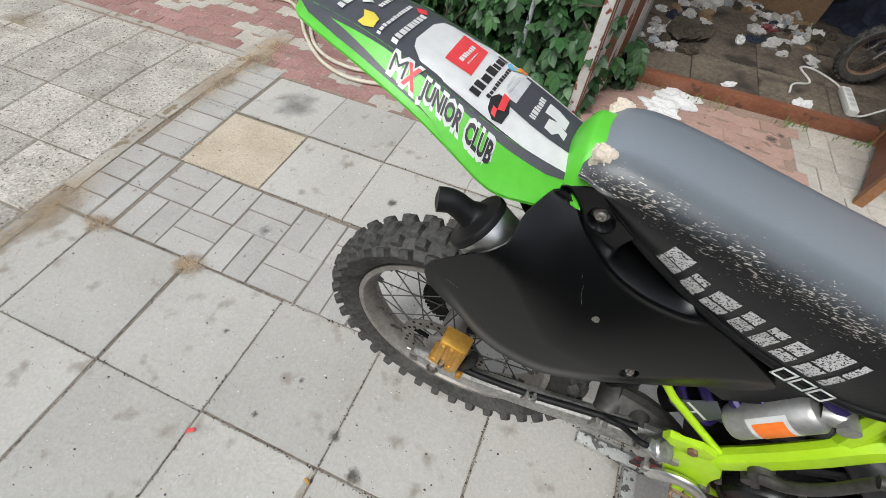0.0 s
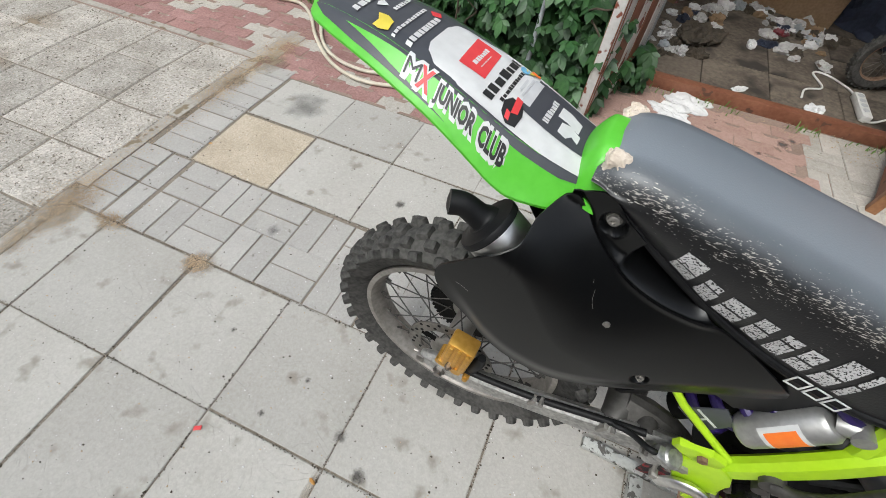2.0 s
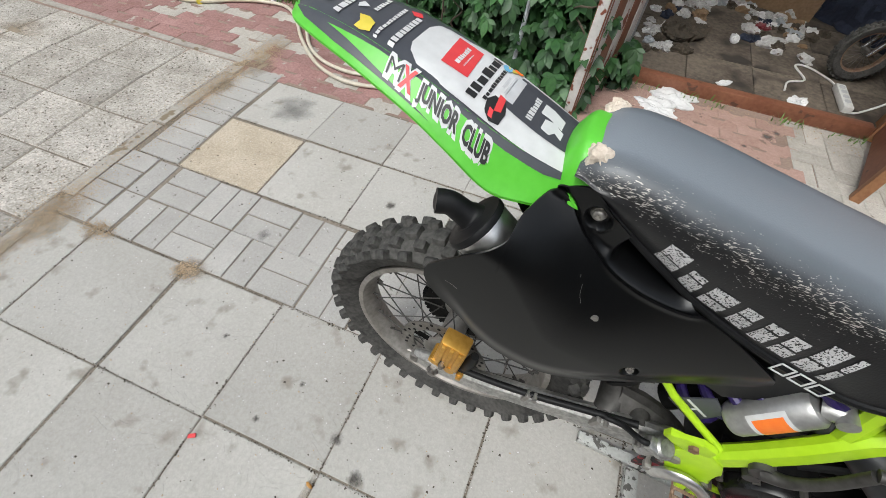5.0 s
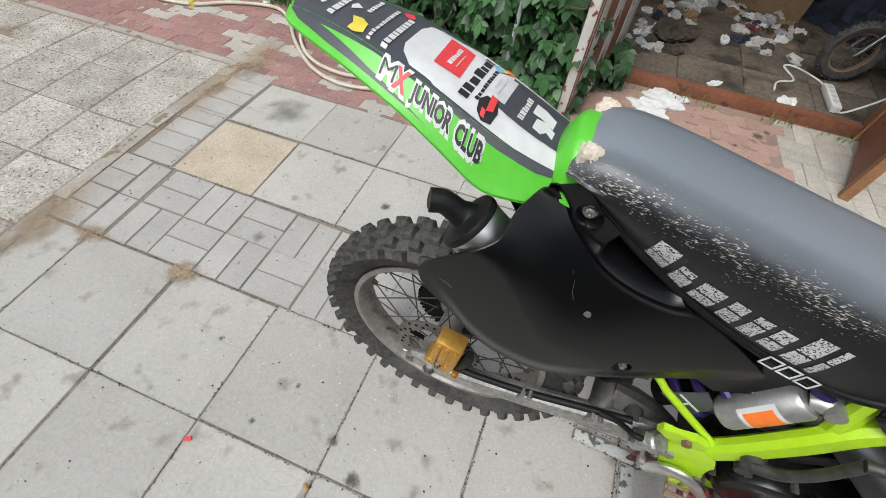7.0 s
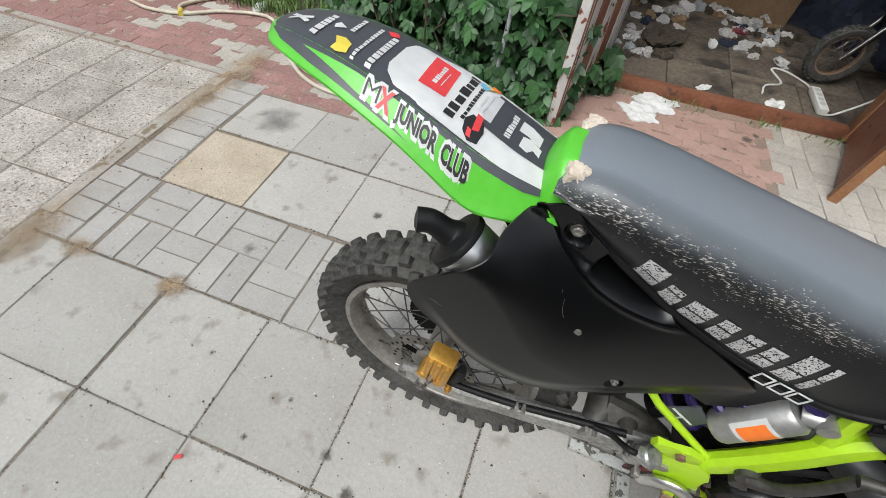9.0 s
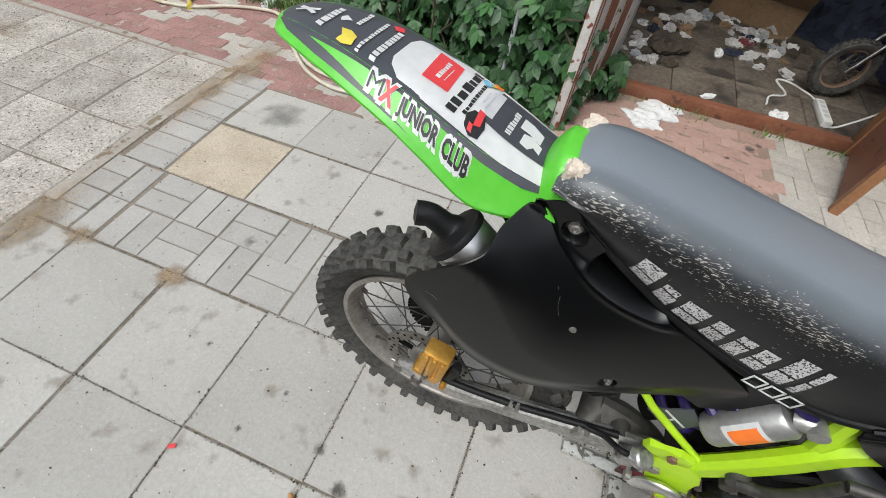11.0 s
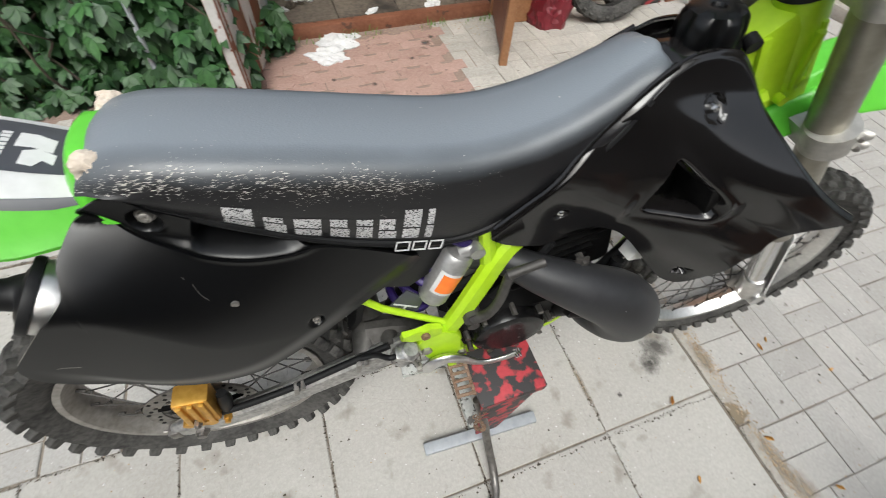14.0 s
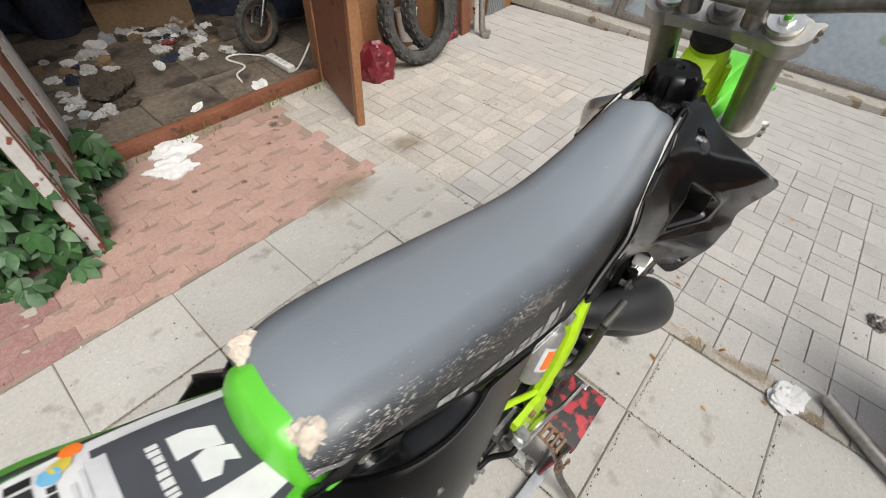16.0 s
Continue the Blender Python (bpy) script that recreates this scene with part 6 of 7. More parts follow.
part("chain", bm, M_RUST, stand, "small rusty chain")
# ---------------------------------------------------------------- stickers and print on the motorcycle
def fender_on(f, u, lift):
    p = fender_point(f, u)
    a = fender_point(f + 0.004, u) - fender_point(f - 0.004, u)
    b = fender_point(f, min(1, u + 0.04)) - fender_point(f, max(-1, u - 0.04))
    n = a.cross(b).normalized()
    if n.z < 0:
        n = -n
    return p + n * lift


def slice_up(bm, cuts_x, cuts_y):
    for x in cuts_x:
        bmesh.ops.bisect_plane(bm, geom=bm.verts[:] + bm.edges[:] + bm.faces[:], plane_co=(x, 0, 0), plane_no=(1, 0, 0))
    for y in cuts_y:
        bmesh.ops.bisect_plane(bm, geom=bm.verts[:] + bm.edges[:] + bm.faces[:], plane_co=(0, y, 0), plane_no=(0, 1, 0))


def sticker(name, polys, material, lift, label="", parent=None):
    """A sticker that follows the top of the rear fender; outlines in (f, u)."""
    bm = bmesh.new()
    for poly in polys:
        bm.faces.new([bm.verts.new((f, u, 0)) for f, u in poly])
    f0, f1 = min(v.co.x for v in bm.verts), max(v.co.x for v in bm.verts)
    u0, u1 = min(v.co.y for v in bm.verts), max(v.co.y for v in bm.verts)
    slice_up(bm, [f0 + (f1 - f0) * i / 24 for i in range(1, 24)] if f1 - f0 > 0.05 else [(f0 + f1) / 2], [-1 + 0.08 * i for i in range(1, 25) if u0 < -1 + 0.08 * i < u1])
    for v in bm.verts:
        v.co = fender_on(v.co.x, v.co.y, lift)
    bm.normal_update()
    for fa in bm.faces:
        if fa.normal.z < 0:
            fa.normal_flip()
    return part(name, bm, material, parent or fender, label, recalc=False)


def mirror(poly):
    return [(f, -u) for f, u in poly]


sticker("sticker_sheet", [[(-0.288, -0.35), (-0.291, 0.0), (-0.288, 0.35), (-0.278, 0.70), (-0.255, 0.84), (-0.20, 0.90), (-0.10, 0.92), (-0.03, 0.93), (0.03, 0.78), (0.113, 0.74), (0.108, -0.74), (0.03, -0.78), (-0.03, -0.93), (-0.10, -0.92), (-0.20, -0.90), (-0.255, -0.84), (-0.278, -0.70)]], M_DGREY, 0.0010, "dark grey vinyl sheet")
stripe = [(-0.218, -0.74), (-0.14, -0.69), (-0.05, -0.69), (0.05, -0.72), (0.12, -0.78), (0.12, -0.995), (-0.035, -0.995), (-0.06, -0.925), (-0.14, -0.85)]
sticker("green_stripe", [stripe, mirror(stripe)[::-1]], M_GREEN, 0.0018, "green side stripes")
white = [(-0.118, -0.25), (-0.118, 0.25), (-0.112, 0.42), (-0.098, 0.53), (-0.05, 0.60), (0.03, 0.63), (0.114, 0.68), (0.112, -0.68), (0.03, -0.63), (-0.05, -0.60), (-0.098, -0.53), (-0.112, -0.42)]
sticker("white_field", [white], M_WHITE, 0.0018, "white field of the sticker")
sticker("dark_field", [[(0.008, -0.26), (0.010, 0.50), (0.116, 0.52), (0.112, -0.42)]], M_DGREY, 0.0026, "dark field by the seat")
sticker("red_label", [[(-0.082, 0.42), (-0.046, 0.40), (-0.042, -0.24), (-0.078, -0.26)]], M_REDST, 0.0026, "red rectangular label")
rp_ = random.Random(4)


def print_row(f0, f1, u0, u1, n, lean=0.0):
    """A row of plain unreadable blocks of uneven width."""
    ws = [rp_.uniform(0.6, 1.4) for _ in range(n)]
    tot, u, out = sum(ws), u0, []
    for w in ws:
        step = (u1 - u0) * w / tot
        cut = rp_.choice((0, 0, 0.18)) * (f1 - f0)
        out.append([(f0 + cut, u), (f1, u + lean), (f1, u + step * 0.78 + lean), (f0 + cut, u + step * 0.78)])
        u += step
    return out


bars_w = print_row(-0.066, -0.060, 0.30, -0.14, 7) + print_row(-0.055, -0.0535, 0.22, -0.10, 9)
sticker("label_lines", bars_w, M_WHITE, 0.0032, "pale lines on the label")
letters = print_row(-0.034, -0.021, 0.54, -0.50, 7) + print_row(-0.015, -0.010, 0.44, -0.40, 11)
sticker("black_print", letters, M_INK, 0.0026, "black unreadable print")
sticker("grey_print", [[(-0.004, 0.30), (-0.001, 0.30), (-0.001, 0.02), (-0.004, 0.02)], [(0.002, 0.38), (0.005, 0.38), (0.005, -0.06), (0.002, -0.06)]], M_GREYPRINT, 0.0034, "fine grey print")
sticker("pale_label", [[(0.006, 0.42), (0.018, 0.42), (0.018, -0.16), (0.006, -0.16)]], M_GREYPRINT, 0.0034, "pale strip label")
for c, du, m_ in ((( -0.012, 0.44), 0.0, M_BLUE), ((-0.006, 0.50), 0.1, M_YELLOW), ((0.0, 0.60), 0.0, M_ORANGE)):
    sticker("colour_mark", [[(c[0] + 0.007 * math.cos(a), c[1] + 0.07 * math.sin(a)) for a in np.linspace(0, 2 * math.pi, 9)[:-1]]], m_, 0.0036, "small colourful mark")
# picture of a small machine, as plain blocks
sticker("machine_picture", [[(-0.004, -0.20), (0.012, -0.22), (0.018, -0.40), (0.016, -0.56), (0.004, -0.60), (-0.006, -0.50), (-0.010, -0.34)]], M_INK, 0.0032, "dark picture of a small machine")
sticker("machine_red", [[(0.000, -0.14), (0.009, -0.16), (0.012, -0.42), (0.004, -0.46)], [(-0.002, -0.44), (0.004, -0.46), (0.006, -0.56), (0.0, -0.54)]], M_REDST, 0.0038, "red body of the machine")
# emblem by the seat: a block and a forked wedge
sticker("white_emblem", [[(0.052, 0.30), (0.066, 0.30), (0.084, 0.22), (0.084, -0.02), (0.066, 0.06), (0.052, 0.06)], [(0.060, 0.00), (0.072, 0.04), (0.088, -0.06), (0.088, -0.24), (0.078, -0.16), (0.072, -0.26), (0.060, -0.22)]], M_WHITE, 0.0034, "white emblem by the seat")
nm = print_row(0.038, 0.046, 0.30, -0.22, 8)
sticker("white_name", nm, M_WHITE, 0.0034, "white unreadable name")
# tail prints
tail = print_row(-0.222, -0.212, 0.28, -0.50, 6, -0.02) + print_row(-0.184, -0.178, 0.42, -0.05, 6) + print_row(-0.158, -0.153, 0.36, -0.58, 12) + print_row(-0.138, -0.130, 0.30, -0.56, 9)
tail.append([(-0.202, 0.10), (-0.190, 0.0), (-0.202, -0.12), (-0.206, 0.0)])
sticker("tail_print", tail, M_WHITE, 0.0026, "white unreadable prints on the tail")
cross = []
for a in (0.6, -0.6):
    c, s = math.cos(a), math.sin(a)
    cross.append([(-0.252 + x * c * 1.0 - y * s * 0.5, -0.12 + (x * s + y * c) * 11) for x, y in ((-0.018, -0.005), (0.018, -0.005), (0.018, 0.005), (-0.018, 0.005))])
sticker("cross_mark", cross, M_WHITE, 0.0026, "white crossed mark")
sticker("yellow_mark", [[(-0.190, -0.30), (-0.178, -0.26), (-0.166, -0.34), (-0.164, -0.52), (-0.176, -0.62), (-0.186, -0.56), (-0.182, -0.46)]], M_YELLOW, 0.0026, "yellow drawing")
sticker("red_mark", [[(-0.150, 0.40), (-0.138, 0.46), (-0.132, 0.36), (-0.142, 0.30)]], M_REDST, 0.0026, "small red mark")


def words(text, size, bold=0.03):
    """The outline of built-in type as a flat mesh."""
    cu = bpy.data.curves.new("words", 'FONT')
    cu.body, cu.size, cu.resolution_u, cu.offset = text, size, 2, size * bold
    ob = bpy.data.objects.new("words", cu)
    scene.collection.objects.link(ob)
    dg = bpy.context.evaluated_depsgraph_get()
    me = bpy.data.meshes.new_from_object(ob.evaluated_get(dg))
    bm = bmesh.new()
    bm.from_mesh(me)
    bpy.data.objects.remove(ob)
    bpy.data.curves.remove(cu)
    bpy.data.meshes.remove(me)
    return bm


def side_words(text, f0, f1, u0, u1, material, lift, name, label, bow=0.0, bold=0.035):
    for s in (-1,):
        bm = words(text, 1.0, bold)
        bmesh.ops.triangulate(bm, faces=bm.faces[:])
        slice_up(bm, [], [0.2, 0.4, 0.6])
        x0, x1 = min(v.co.x for v in bm.verts), max(v.co.x for v in bm.verts)
        y0, y1 = 0.0, 0.72
        for v in bm.verts:
            f = f0 + (f1 - f0) * (v.co.x - x0) / (x1 - x0)
            t = (v.co.y - y0) / (y1 - y0)
            k = (v.co.x - x0) / (x1 - x0)
            v.co = fender_on(f, u0 + (u1 - u0) * t + bow * k, lift)
        bm.normal_update()
        for fa in bm.faces:
            if fa.normal.z < 0:
                fa.normal_flip()
        part(name, bm, material, fender, label, recalc=False)


for text, a, b, u0, u1, m_, nm_, lb_, bow in (("M", -0.1245, -0.1050, -0.835, -0.655, M_INK, "club_lettering", "black club lettering", 0.0), ("X", -0.106, -0.0875, -0.85, -0.655, M_REDST, "red_letter", "red letter", 0.0),
                                               ("JUNIOR", -0.081, -0.025, -0.825, -0.690, M_INK, "club_lettering", "black club lettering", -0.02), ("CLUB", -0.018, 0.019, -0.85, -0.715, M_INK, "club_lettering", "black club lettering", -0.015)):
    wid = 0.0022
    side_words(text, a - wid, b + wid, u0 - 0.022, u1 + 0.022, M_WHITE, 0.0024, "lettering_ground", "ragged white edge of the club lettering", bow, 0.09)
    side_words(text, a, b, u0, u1, m_, 0.0032, nm_, lb_, bow, -0.008 if text == "M" else 0.04)

# worn name on the seat side, as plain blocks
wear = mat("worn_white_print", (0.44, 0.44, 0.44), (0.60, 0.60, 0.60), 0.5, scale=30, fine=160, bump=0.1, spots=(0.02, 0.02, 0.02), spot_scale=430, spot_cut=0.545)
f = 0.240
for i, w in enumerate((0.034, 0.027, 0.036, 0.027, 0.024, 0.027, 0.027, 0.012)):
    hi = 0.30 if i in (0, 6, 7) else 0.235
    w_, mid_ = w * 0.84, (0.15, 0.17, 0.13)[i % 3]
    seat_mark([(f, f + w_, 0.055, mid_, 0.03), (f + 0.03 * (mid_ + 0.014 - 0.055), f + 0.03 * (mid_ + 0.014 - 0.055) + w_ * (0.88 if i % 2 else 1.0), mid_ + 0.014, hi, 0.03)], wear, "seat_print", "worn white block print on the seat side")
    f += w + 0.0045
# small white prints on the air box and the reservoir mark
for k in range(3):
    x, z = 0.442 + k * 0.024, 0.846 - k * 0.005
    bm = bmesh.new()
    for dx, dz, w_, h_ in ((0, 0.0088, 0.021, 0.0022), (0, -0.0088, 0.021, 0.0022), (-0.0094, 0, 0.0022, 0.0198), (0.0094, 0, 0.0022, 0.0198)):
        box(bm, (w_, 0.001, h_), pose(x, -0.0965, z, 0, 12) @ Matrix.Translation((dx, 0, dz)))
    part("air_box_print", bm, M_WHITE, bike, "hollow white block print")
# grey guard with a white bar mark between the spring and the reservoir
bm = bmesh.new()
plate(bm, [(0.400, 0.648), (0.456, 0.606), (0.476, 0.668), (0.446, 0.702)], Matrix.Translation((0, -0.078, 0)) @ Matrix.Rotation(radians(90), 4, 'X'), 0.003, 0.001)
guard_flap = part("guard_flap", bm, M_DGREY, bike, "dark grey plastic guard behind the frame tube")
bm = bmesh.new()
box(bm, (0.050, 0.0008, 0.004), pose(0.441, -0.0815, 0.656, 0, 33), 0.0)
box(bm, (0.004, 0.0008, 0.026), pose(0.436, -0.0815, 0.642, 0, 24), 0.0)
part("guard_print", bm, M_WHITE, guard_flap, "white bar marks")
# pale bars on the pipe
for k in range(4):
    bm = bmesh.new()
    t_ = k / 3
    c0_ = V((0.818, -0.147, 0.642)).lerp(V((0.850, -0.146, 0.606)), t_)
    out_ = V((-0.2, -0.75, 0.63)).normalized()
    box(bm, (0.009, 0.014, 0.002), Matrix.Translation(c0_ + out_ * (0.0600 + 0.0035 * t_)) @ out_.to_track_quat('Z', 'Y').to_matrix().to_4x4(), 0.0006)
    part("pipe_print", bm, M_GREYPRINT, pipe, "faded pale print block")
bm = bmesh.new()
for k in range(10):
    a = radians(-128 + k * 8)
    b = radians(-128 + (k + 1) * 8)
    up_ = V((0, 0, 1))
    side_ = dd_res = (r1 - r0).normalized()
    e1 = V((0, 1, 0))
    e2 = side_.cross(e1).normalized()
    def rp(t, q, rad):
        return r0 + side_ * t + e1 * (rad * math.cos(q)) + e2 * (rad * math.sin(q))
    bm.faces.new([bm.verts.new(rp(t, q, 0.0281)) for t, q in ((0.035, a + radians(-92)), (0.035, b + radians(-92)), (0.078, b + radians(-92)), (0.078, a + radians(-92)))])
part("orange_mark", bm, M_ORANGE, res, "orange mark on the reservoir")
bm = bmesh.new()
for k in range(14):
    a, b = radians(-144 + k * 8 - 92), radians(-144 + (k + 1) * 8 - 92)
    bm.faces.new([bm.verts.new(rp(t, q, 0.0278)) for t, q in ((0.029, a), (0.029, b), (0.084, b), (0.084, a))])
part("mark_ground", bm, M_WHITE, res, "white edge of the mark")

# ================================================================ greenery
def leaf_mesh(name, seed, material):
    """A creeper leaf: five pointed leaflets from one stalk."""
    rr = random.Random(seed)
    bm = bmesh.new()
    for k, a in enumerate((-78, -38, 0, 38, 78)):
        ln = (0.055, 0.075, 0.088, 0.075, 0.055)[k] * rr.uniform(0.9, 1.1)
        w = ln * 0.24
        m = Matrix.Rotation(radians(a), 4, 'Z') @ Matrix.Rotation(radians(rr.uniform(4, 16)), 4, 'Y')
        prof = ((0.02, 0.06), (0.22, 0.55), (0.45, 1.0), (0.68, 0.85), (0.86, 0.42), (1.0, 0.02))
        mid = [bm.verts.new(m @ V((ln * t, 0, -0.10 * ln * t * t))) for t, q in prof]
        for s in (-1, 1):
            ed = [bm.verts.new(m @ V((ln * t - 0.02 * ln, s * w * q, 0.16 * w * q - 0.10 * ln * t * t))) for t, q in prof]
            for i in range(len(prof) - 1):
                vs = (mid[i], mid[i + 1], ed[i + 1], ed[i])
                bm.faces.new(vs if s > 0 else vs[::-1])
    me = bpy.data.meshes.new(name)
    bm.to_mesh(me)
    bm.free()
    for p in me.polygons:
        p.use_smooth = True
    me.materials.append(material)
    return me


def build_creeper():
    rr = random.Random(17)
    base = empty("creeper", Matrix(), "dense green creeper climbing beside the open shed door", "plant")
    meshes = [leaf_mesh("leaf", i, M_LEAF) for i in range(4)]
    # stems
    bm = bmesh.new()
    for k in range(26):
        x, y = rr.uniform(-0.1, 1.25), rr.uniform(2.15, 2.65)
        pts = [V((x, y, gz(y) - 0.02))]
        for i in range(6):
            pts.append(pts[-1] + V((rr.uniform(-.12, .12), rr.uniform(-.10, .07), rr.uniform(0.05, 0.25))))
        tube(bm, pts, [0.006, 0.006, 0.005, 0.005, 0.004, 0.003, 0.003], 6, 3)
    part("climbing_stem", bm, M_SOIL, base, "thin brown creeper stems")["kind"] = "stuff"

    def spot():
        """A point on the billowing front of the mass, with the way it faces."""
        for _ in range(60):
            x = rr.uniform(-0.45, 1.36)
            z = rr.betavariate(1.0, 1.5) * 1.5
            frontline = 2.02 + 0.10 * math.sin(x * 5.0) + 0.10 * noise.noise(V((x * 3, z * 3, 2)))
            if x < 0.35:
                frontline += (0.35 - x) * 0.55
            frontline += 0.30 * ease(z, 0.05, 1.0) - 0.07 * (1 - ease(z, 0.0, 0.25))
            if x > 1.16:
                frontline = max(frontline, 2.30)
                if z > 0.22:
                    continue
            depth = abs(rr.gauss(0, 0.10))
            return V((x, frontline + depth, gz(2.2) + z + 0.015))
        return V((0.6, 2.3, 0.2))
    for k in range(290):
        p = spot()
        m = Matrix.Translation(p) @ Matrix.Rotation(radians(rr.uniform(-35, 35) - 90), 4, 'Z') @ Matrix.Rotation(radians(rr.uniform(5, 60)), 4, 'Y') @ Matrix.Rotation(radians(rr.uniform(-25, 25)), 4, 'X')
        share("leaf", meshes[k % 4], base, m @ Matrix.Scale(rr.uniform(0.75, 1.25), 4))
    # inner leaves: same shapes, the shade put into a darker green
    verts, faces = [], []
    protos = []
    for me in meshes:
        protos.append(([v.co.copy() for v in me.vertices], [tuple(p.vertices) for p in me.polygons]))
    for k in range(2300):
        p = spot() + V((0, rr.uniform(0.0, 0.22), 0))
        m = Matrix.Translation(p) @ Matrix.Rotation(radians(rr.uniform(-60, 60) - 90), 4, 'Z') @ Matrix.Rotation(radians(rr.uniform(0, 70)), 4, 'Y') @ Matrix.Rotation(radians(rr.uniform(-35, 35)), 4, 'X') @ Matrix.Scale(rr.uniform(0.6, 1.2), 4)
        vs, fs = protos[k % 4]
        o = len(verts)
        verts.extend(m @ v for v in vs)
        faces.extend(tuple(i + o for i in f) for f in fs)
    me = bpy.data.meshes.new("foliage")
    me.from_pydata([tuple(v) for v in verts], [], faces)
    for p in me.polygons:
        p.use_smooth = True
    me.materials.append(M_LEAF_SHADED)
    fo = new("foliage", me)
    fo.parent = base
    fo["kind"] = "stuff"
    fo["label"] = "inner mass of creeper leaves, their green darkened for shade"
    # soil bed below
    bm = bmesh.new()
    vs = [[bm.verts.new((-2.6 + 0.1 * i, 2.43 + 0.1 * j, gz(2.3) + 0.01 + 0.035 * noise.noise(V((i * 0.4, j * 0.5, 3))))) for j in range(6)] for i in range(40)]
    for i in range(39):
        for j in range(5):
            bm.faces.new((vs[i][j], vs[i + 1][j], vs[i + 1][j + 1], vs[i][j + 1]))
    tagged(part("soil_bed", bm, M_SOIL), "dark soil bed under grass and creeper", "soil", kind="structure")
    # grass
    bm = bmesh.new()
    for k in range(2760):
        x = rr.uniform(-2.3, 0.35)
        y = rr.uniform(2.36, 2.80) if x < -0.2 else rr.uniform(2.24, 2.72)
        h = rr.uniform(0.04, 0.13) * (1.8 if rr.random() < 0.16 and x > -0.9 else 1)
        if k >= 2690:
            x, y, h = rr.choice((1.40, 1.72, 1.86, 2.28, 2.60)) + rr.gauss(0, 0.05), rr.gauss(2.49, 0.02), rr.uniform(0.015, 0.05)
        a = rr.uniform(0, 6.28)
        dx, dy = math.cos(a), math.sin(a)
        w = 0.0035
        z = gz(y)
        b = V((x, y, z))
        mid = b + V((dx * h * 0.25, dy * h * 0.25, h * 0.65))
        tip = b + V((dx * h * 0.7, dy * h * 0.7, h))
        px = V((-dy, dx, 0)) * w
        q = [bm.verts.new(b - px), bm.verts.new(b + px), bm.verts.new(mid + px * 0.8), bm.verts.new(mid - px * 0.8), bm.verts.new(tip)]
        bm.faces.new((q[0], q[1], q[2], q[3]))
        bm.faces.new((q[3], q[2], q[4]))
    tagged(part("grass", bm, M_GRASS, recalc=False), "tufts of long green grass along the soil bed", "grass", kind="stuff")
    # cane leaning in the creeper
    bm = bmesh.new()
    tube(bm, [(0.74, 2.05, -0.03), (0.80, 2.30, 1.4)], 0.012, 8, smooth=False)
    tagged(part("garden_stake", bm, M_GREYMET), "thin grey metal stake standing in the creeper", "stake")


build_creeper()


# ================================================================ loose things in the yard
def crumple(name, at, size, material, seed, label, category, group="", flat=0.45, rough=0.5):
    bm = bmesh.new()
    bmesh.ops.create_icosphere(bm, subdivisions=4, radius=1.0)
    rr = random.Random(seed)
    off = V((rr.random() * 20, rr.random() * 20, rr.random() * 20))
    for v in bm.verts:
        n = v.co.normalized()
        k = 1 + rough * noise.noise(n * 1.4 + off) + rough * 0.7 * abs(noise.noise(n * 3.4 + off)) + 0.12 * noise.noise(n * 9 + off)
        v.co = V((n.x * size[0] * k, n.y * size[1] * k, max(-0.15, n.z * flat * k + 0.25 * (k - 1)) * size[0]))
    lo = min(v.co.z for v in bm.verts)
    for v in bm.verts:
        v.co.z -= lo
    ob = part(name, bm, material, None, "", pose(at[0], at[1], at[2] - 0.004, 0, 0, rr.uniform(0, 360)))
    ob.data.set_sharp_from_angle(angle=radians(25))
    return tagged(ob, label, category, group)


def flat_tissue(at, r, seed, label, rz=0.0, stretch=1.4):
    """A sheet of tissue lying almost flat, with a torn outline and soft folds."""
    rr = random.Random(seed)
    off = V((rr.random() * 20, rr.random() * 20, rr.random() * 20))
    bm = bmesh.new()

    def point(u, v):
        a = 2 * math.pi * u
        d = V((math.cos(a), math.sin(a), 0))
        rim = r * (1 + 0.55 * noise.noise(d * 1.3 + off) + 0.25 * noise.noise(d * 4 + off))
        q = d * rim * v
        fold = abs(noise.noise(q * 22 + off)) * 0.035 + noise.noise(q * 60 + off) * 0.006
        return V((q.x * stretch, q.y, 0.003 + max(0.0, fold) * (1 - 0.5 * v * v)))

    rings = [[bm.verts.new(point(k / 48, (i + 0.3) / 10)) for k in range(48)] for i in range(11)]
    for i in range(10):
        for k in range(48):
            bm.faces.new((rings[i][k], rings[i + 1][k], rings[i + 1][(k + 1) % 48], rings[i][(k + 1) % 48]))
    bm.faces.new(rings[0])
    low = [bm.verts.new((v.co.x, v.co.y, 0)) for v in rings[10]]
    for k in range(48):
        bm.faces.new((rings[10][k], low[k], low[(k + 1) % 48], rings[10][(k + 1) % 48]))
    bm.faces.new(low[::-1])
    return tagged(part("tissue", bm, M_PAPER, None, "", pose(at[0], at[1], at[2], 0, 0, rz)), label, "tissue", "tissues")


flat_tissue((1.655, 2.45, gz(2.45)), 0.085, 1, "torn white tissue by the shed threshold", 5)
flat_tissue((1.565, 2.30, gz(2.30)), 0.080, 2, "torn white tissue by the shed threshold", -14, 1.5)
crumple("tissue", (1.92, 2.73, -0.045), (0.045, 0.022), M_PAPER, 3, "small white scrap on the shed floor", "tissue", "tissues", 0.2)
crumple("tissue", (2.33, 2.71, -0.045), (0.055, 0.045), M_PAPER, 4, "crumpled white tissue on the shed floor", "tissue", "tissues", 0.4)
crumple("tissue", (2.43, -0.40, 0.0), (0.066, 0.050), M_PAPER, 5, "crumpled white paper on the pavers", "tissue", "tissues", 0.22)
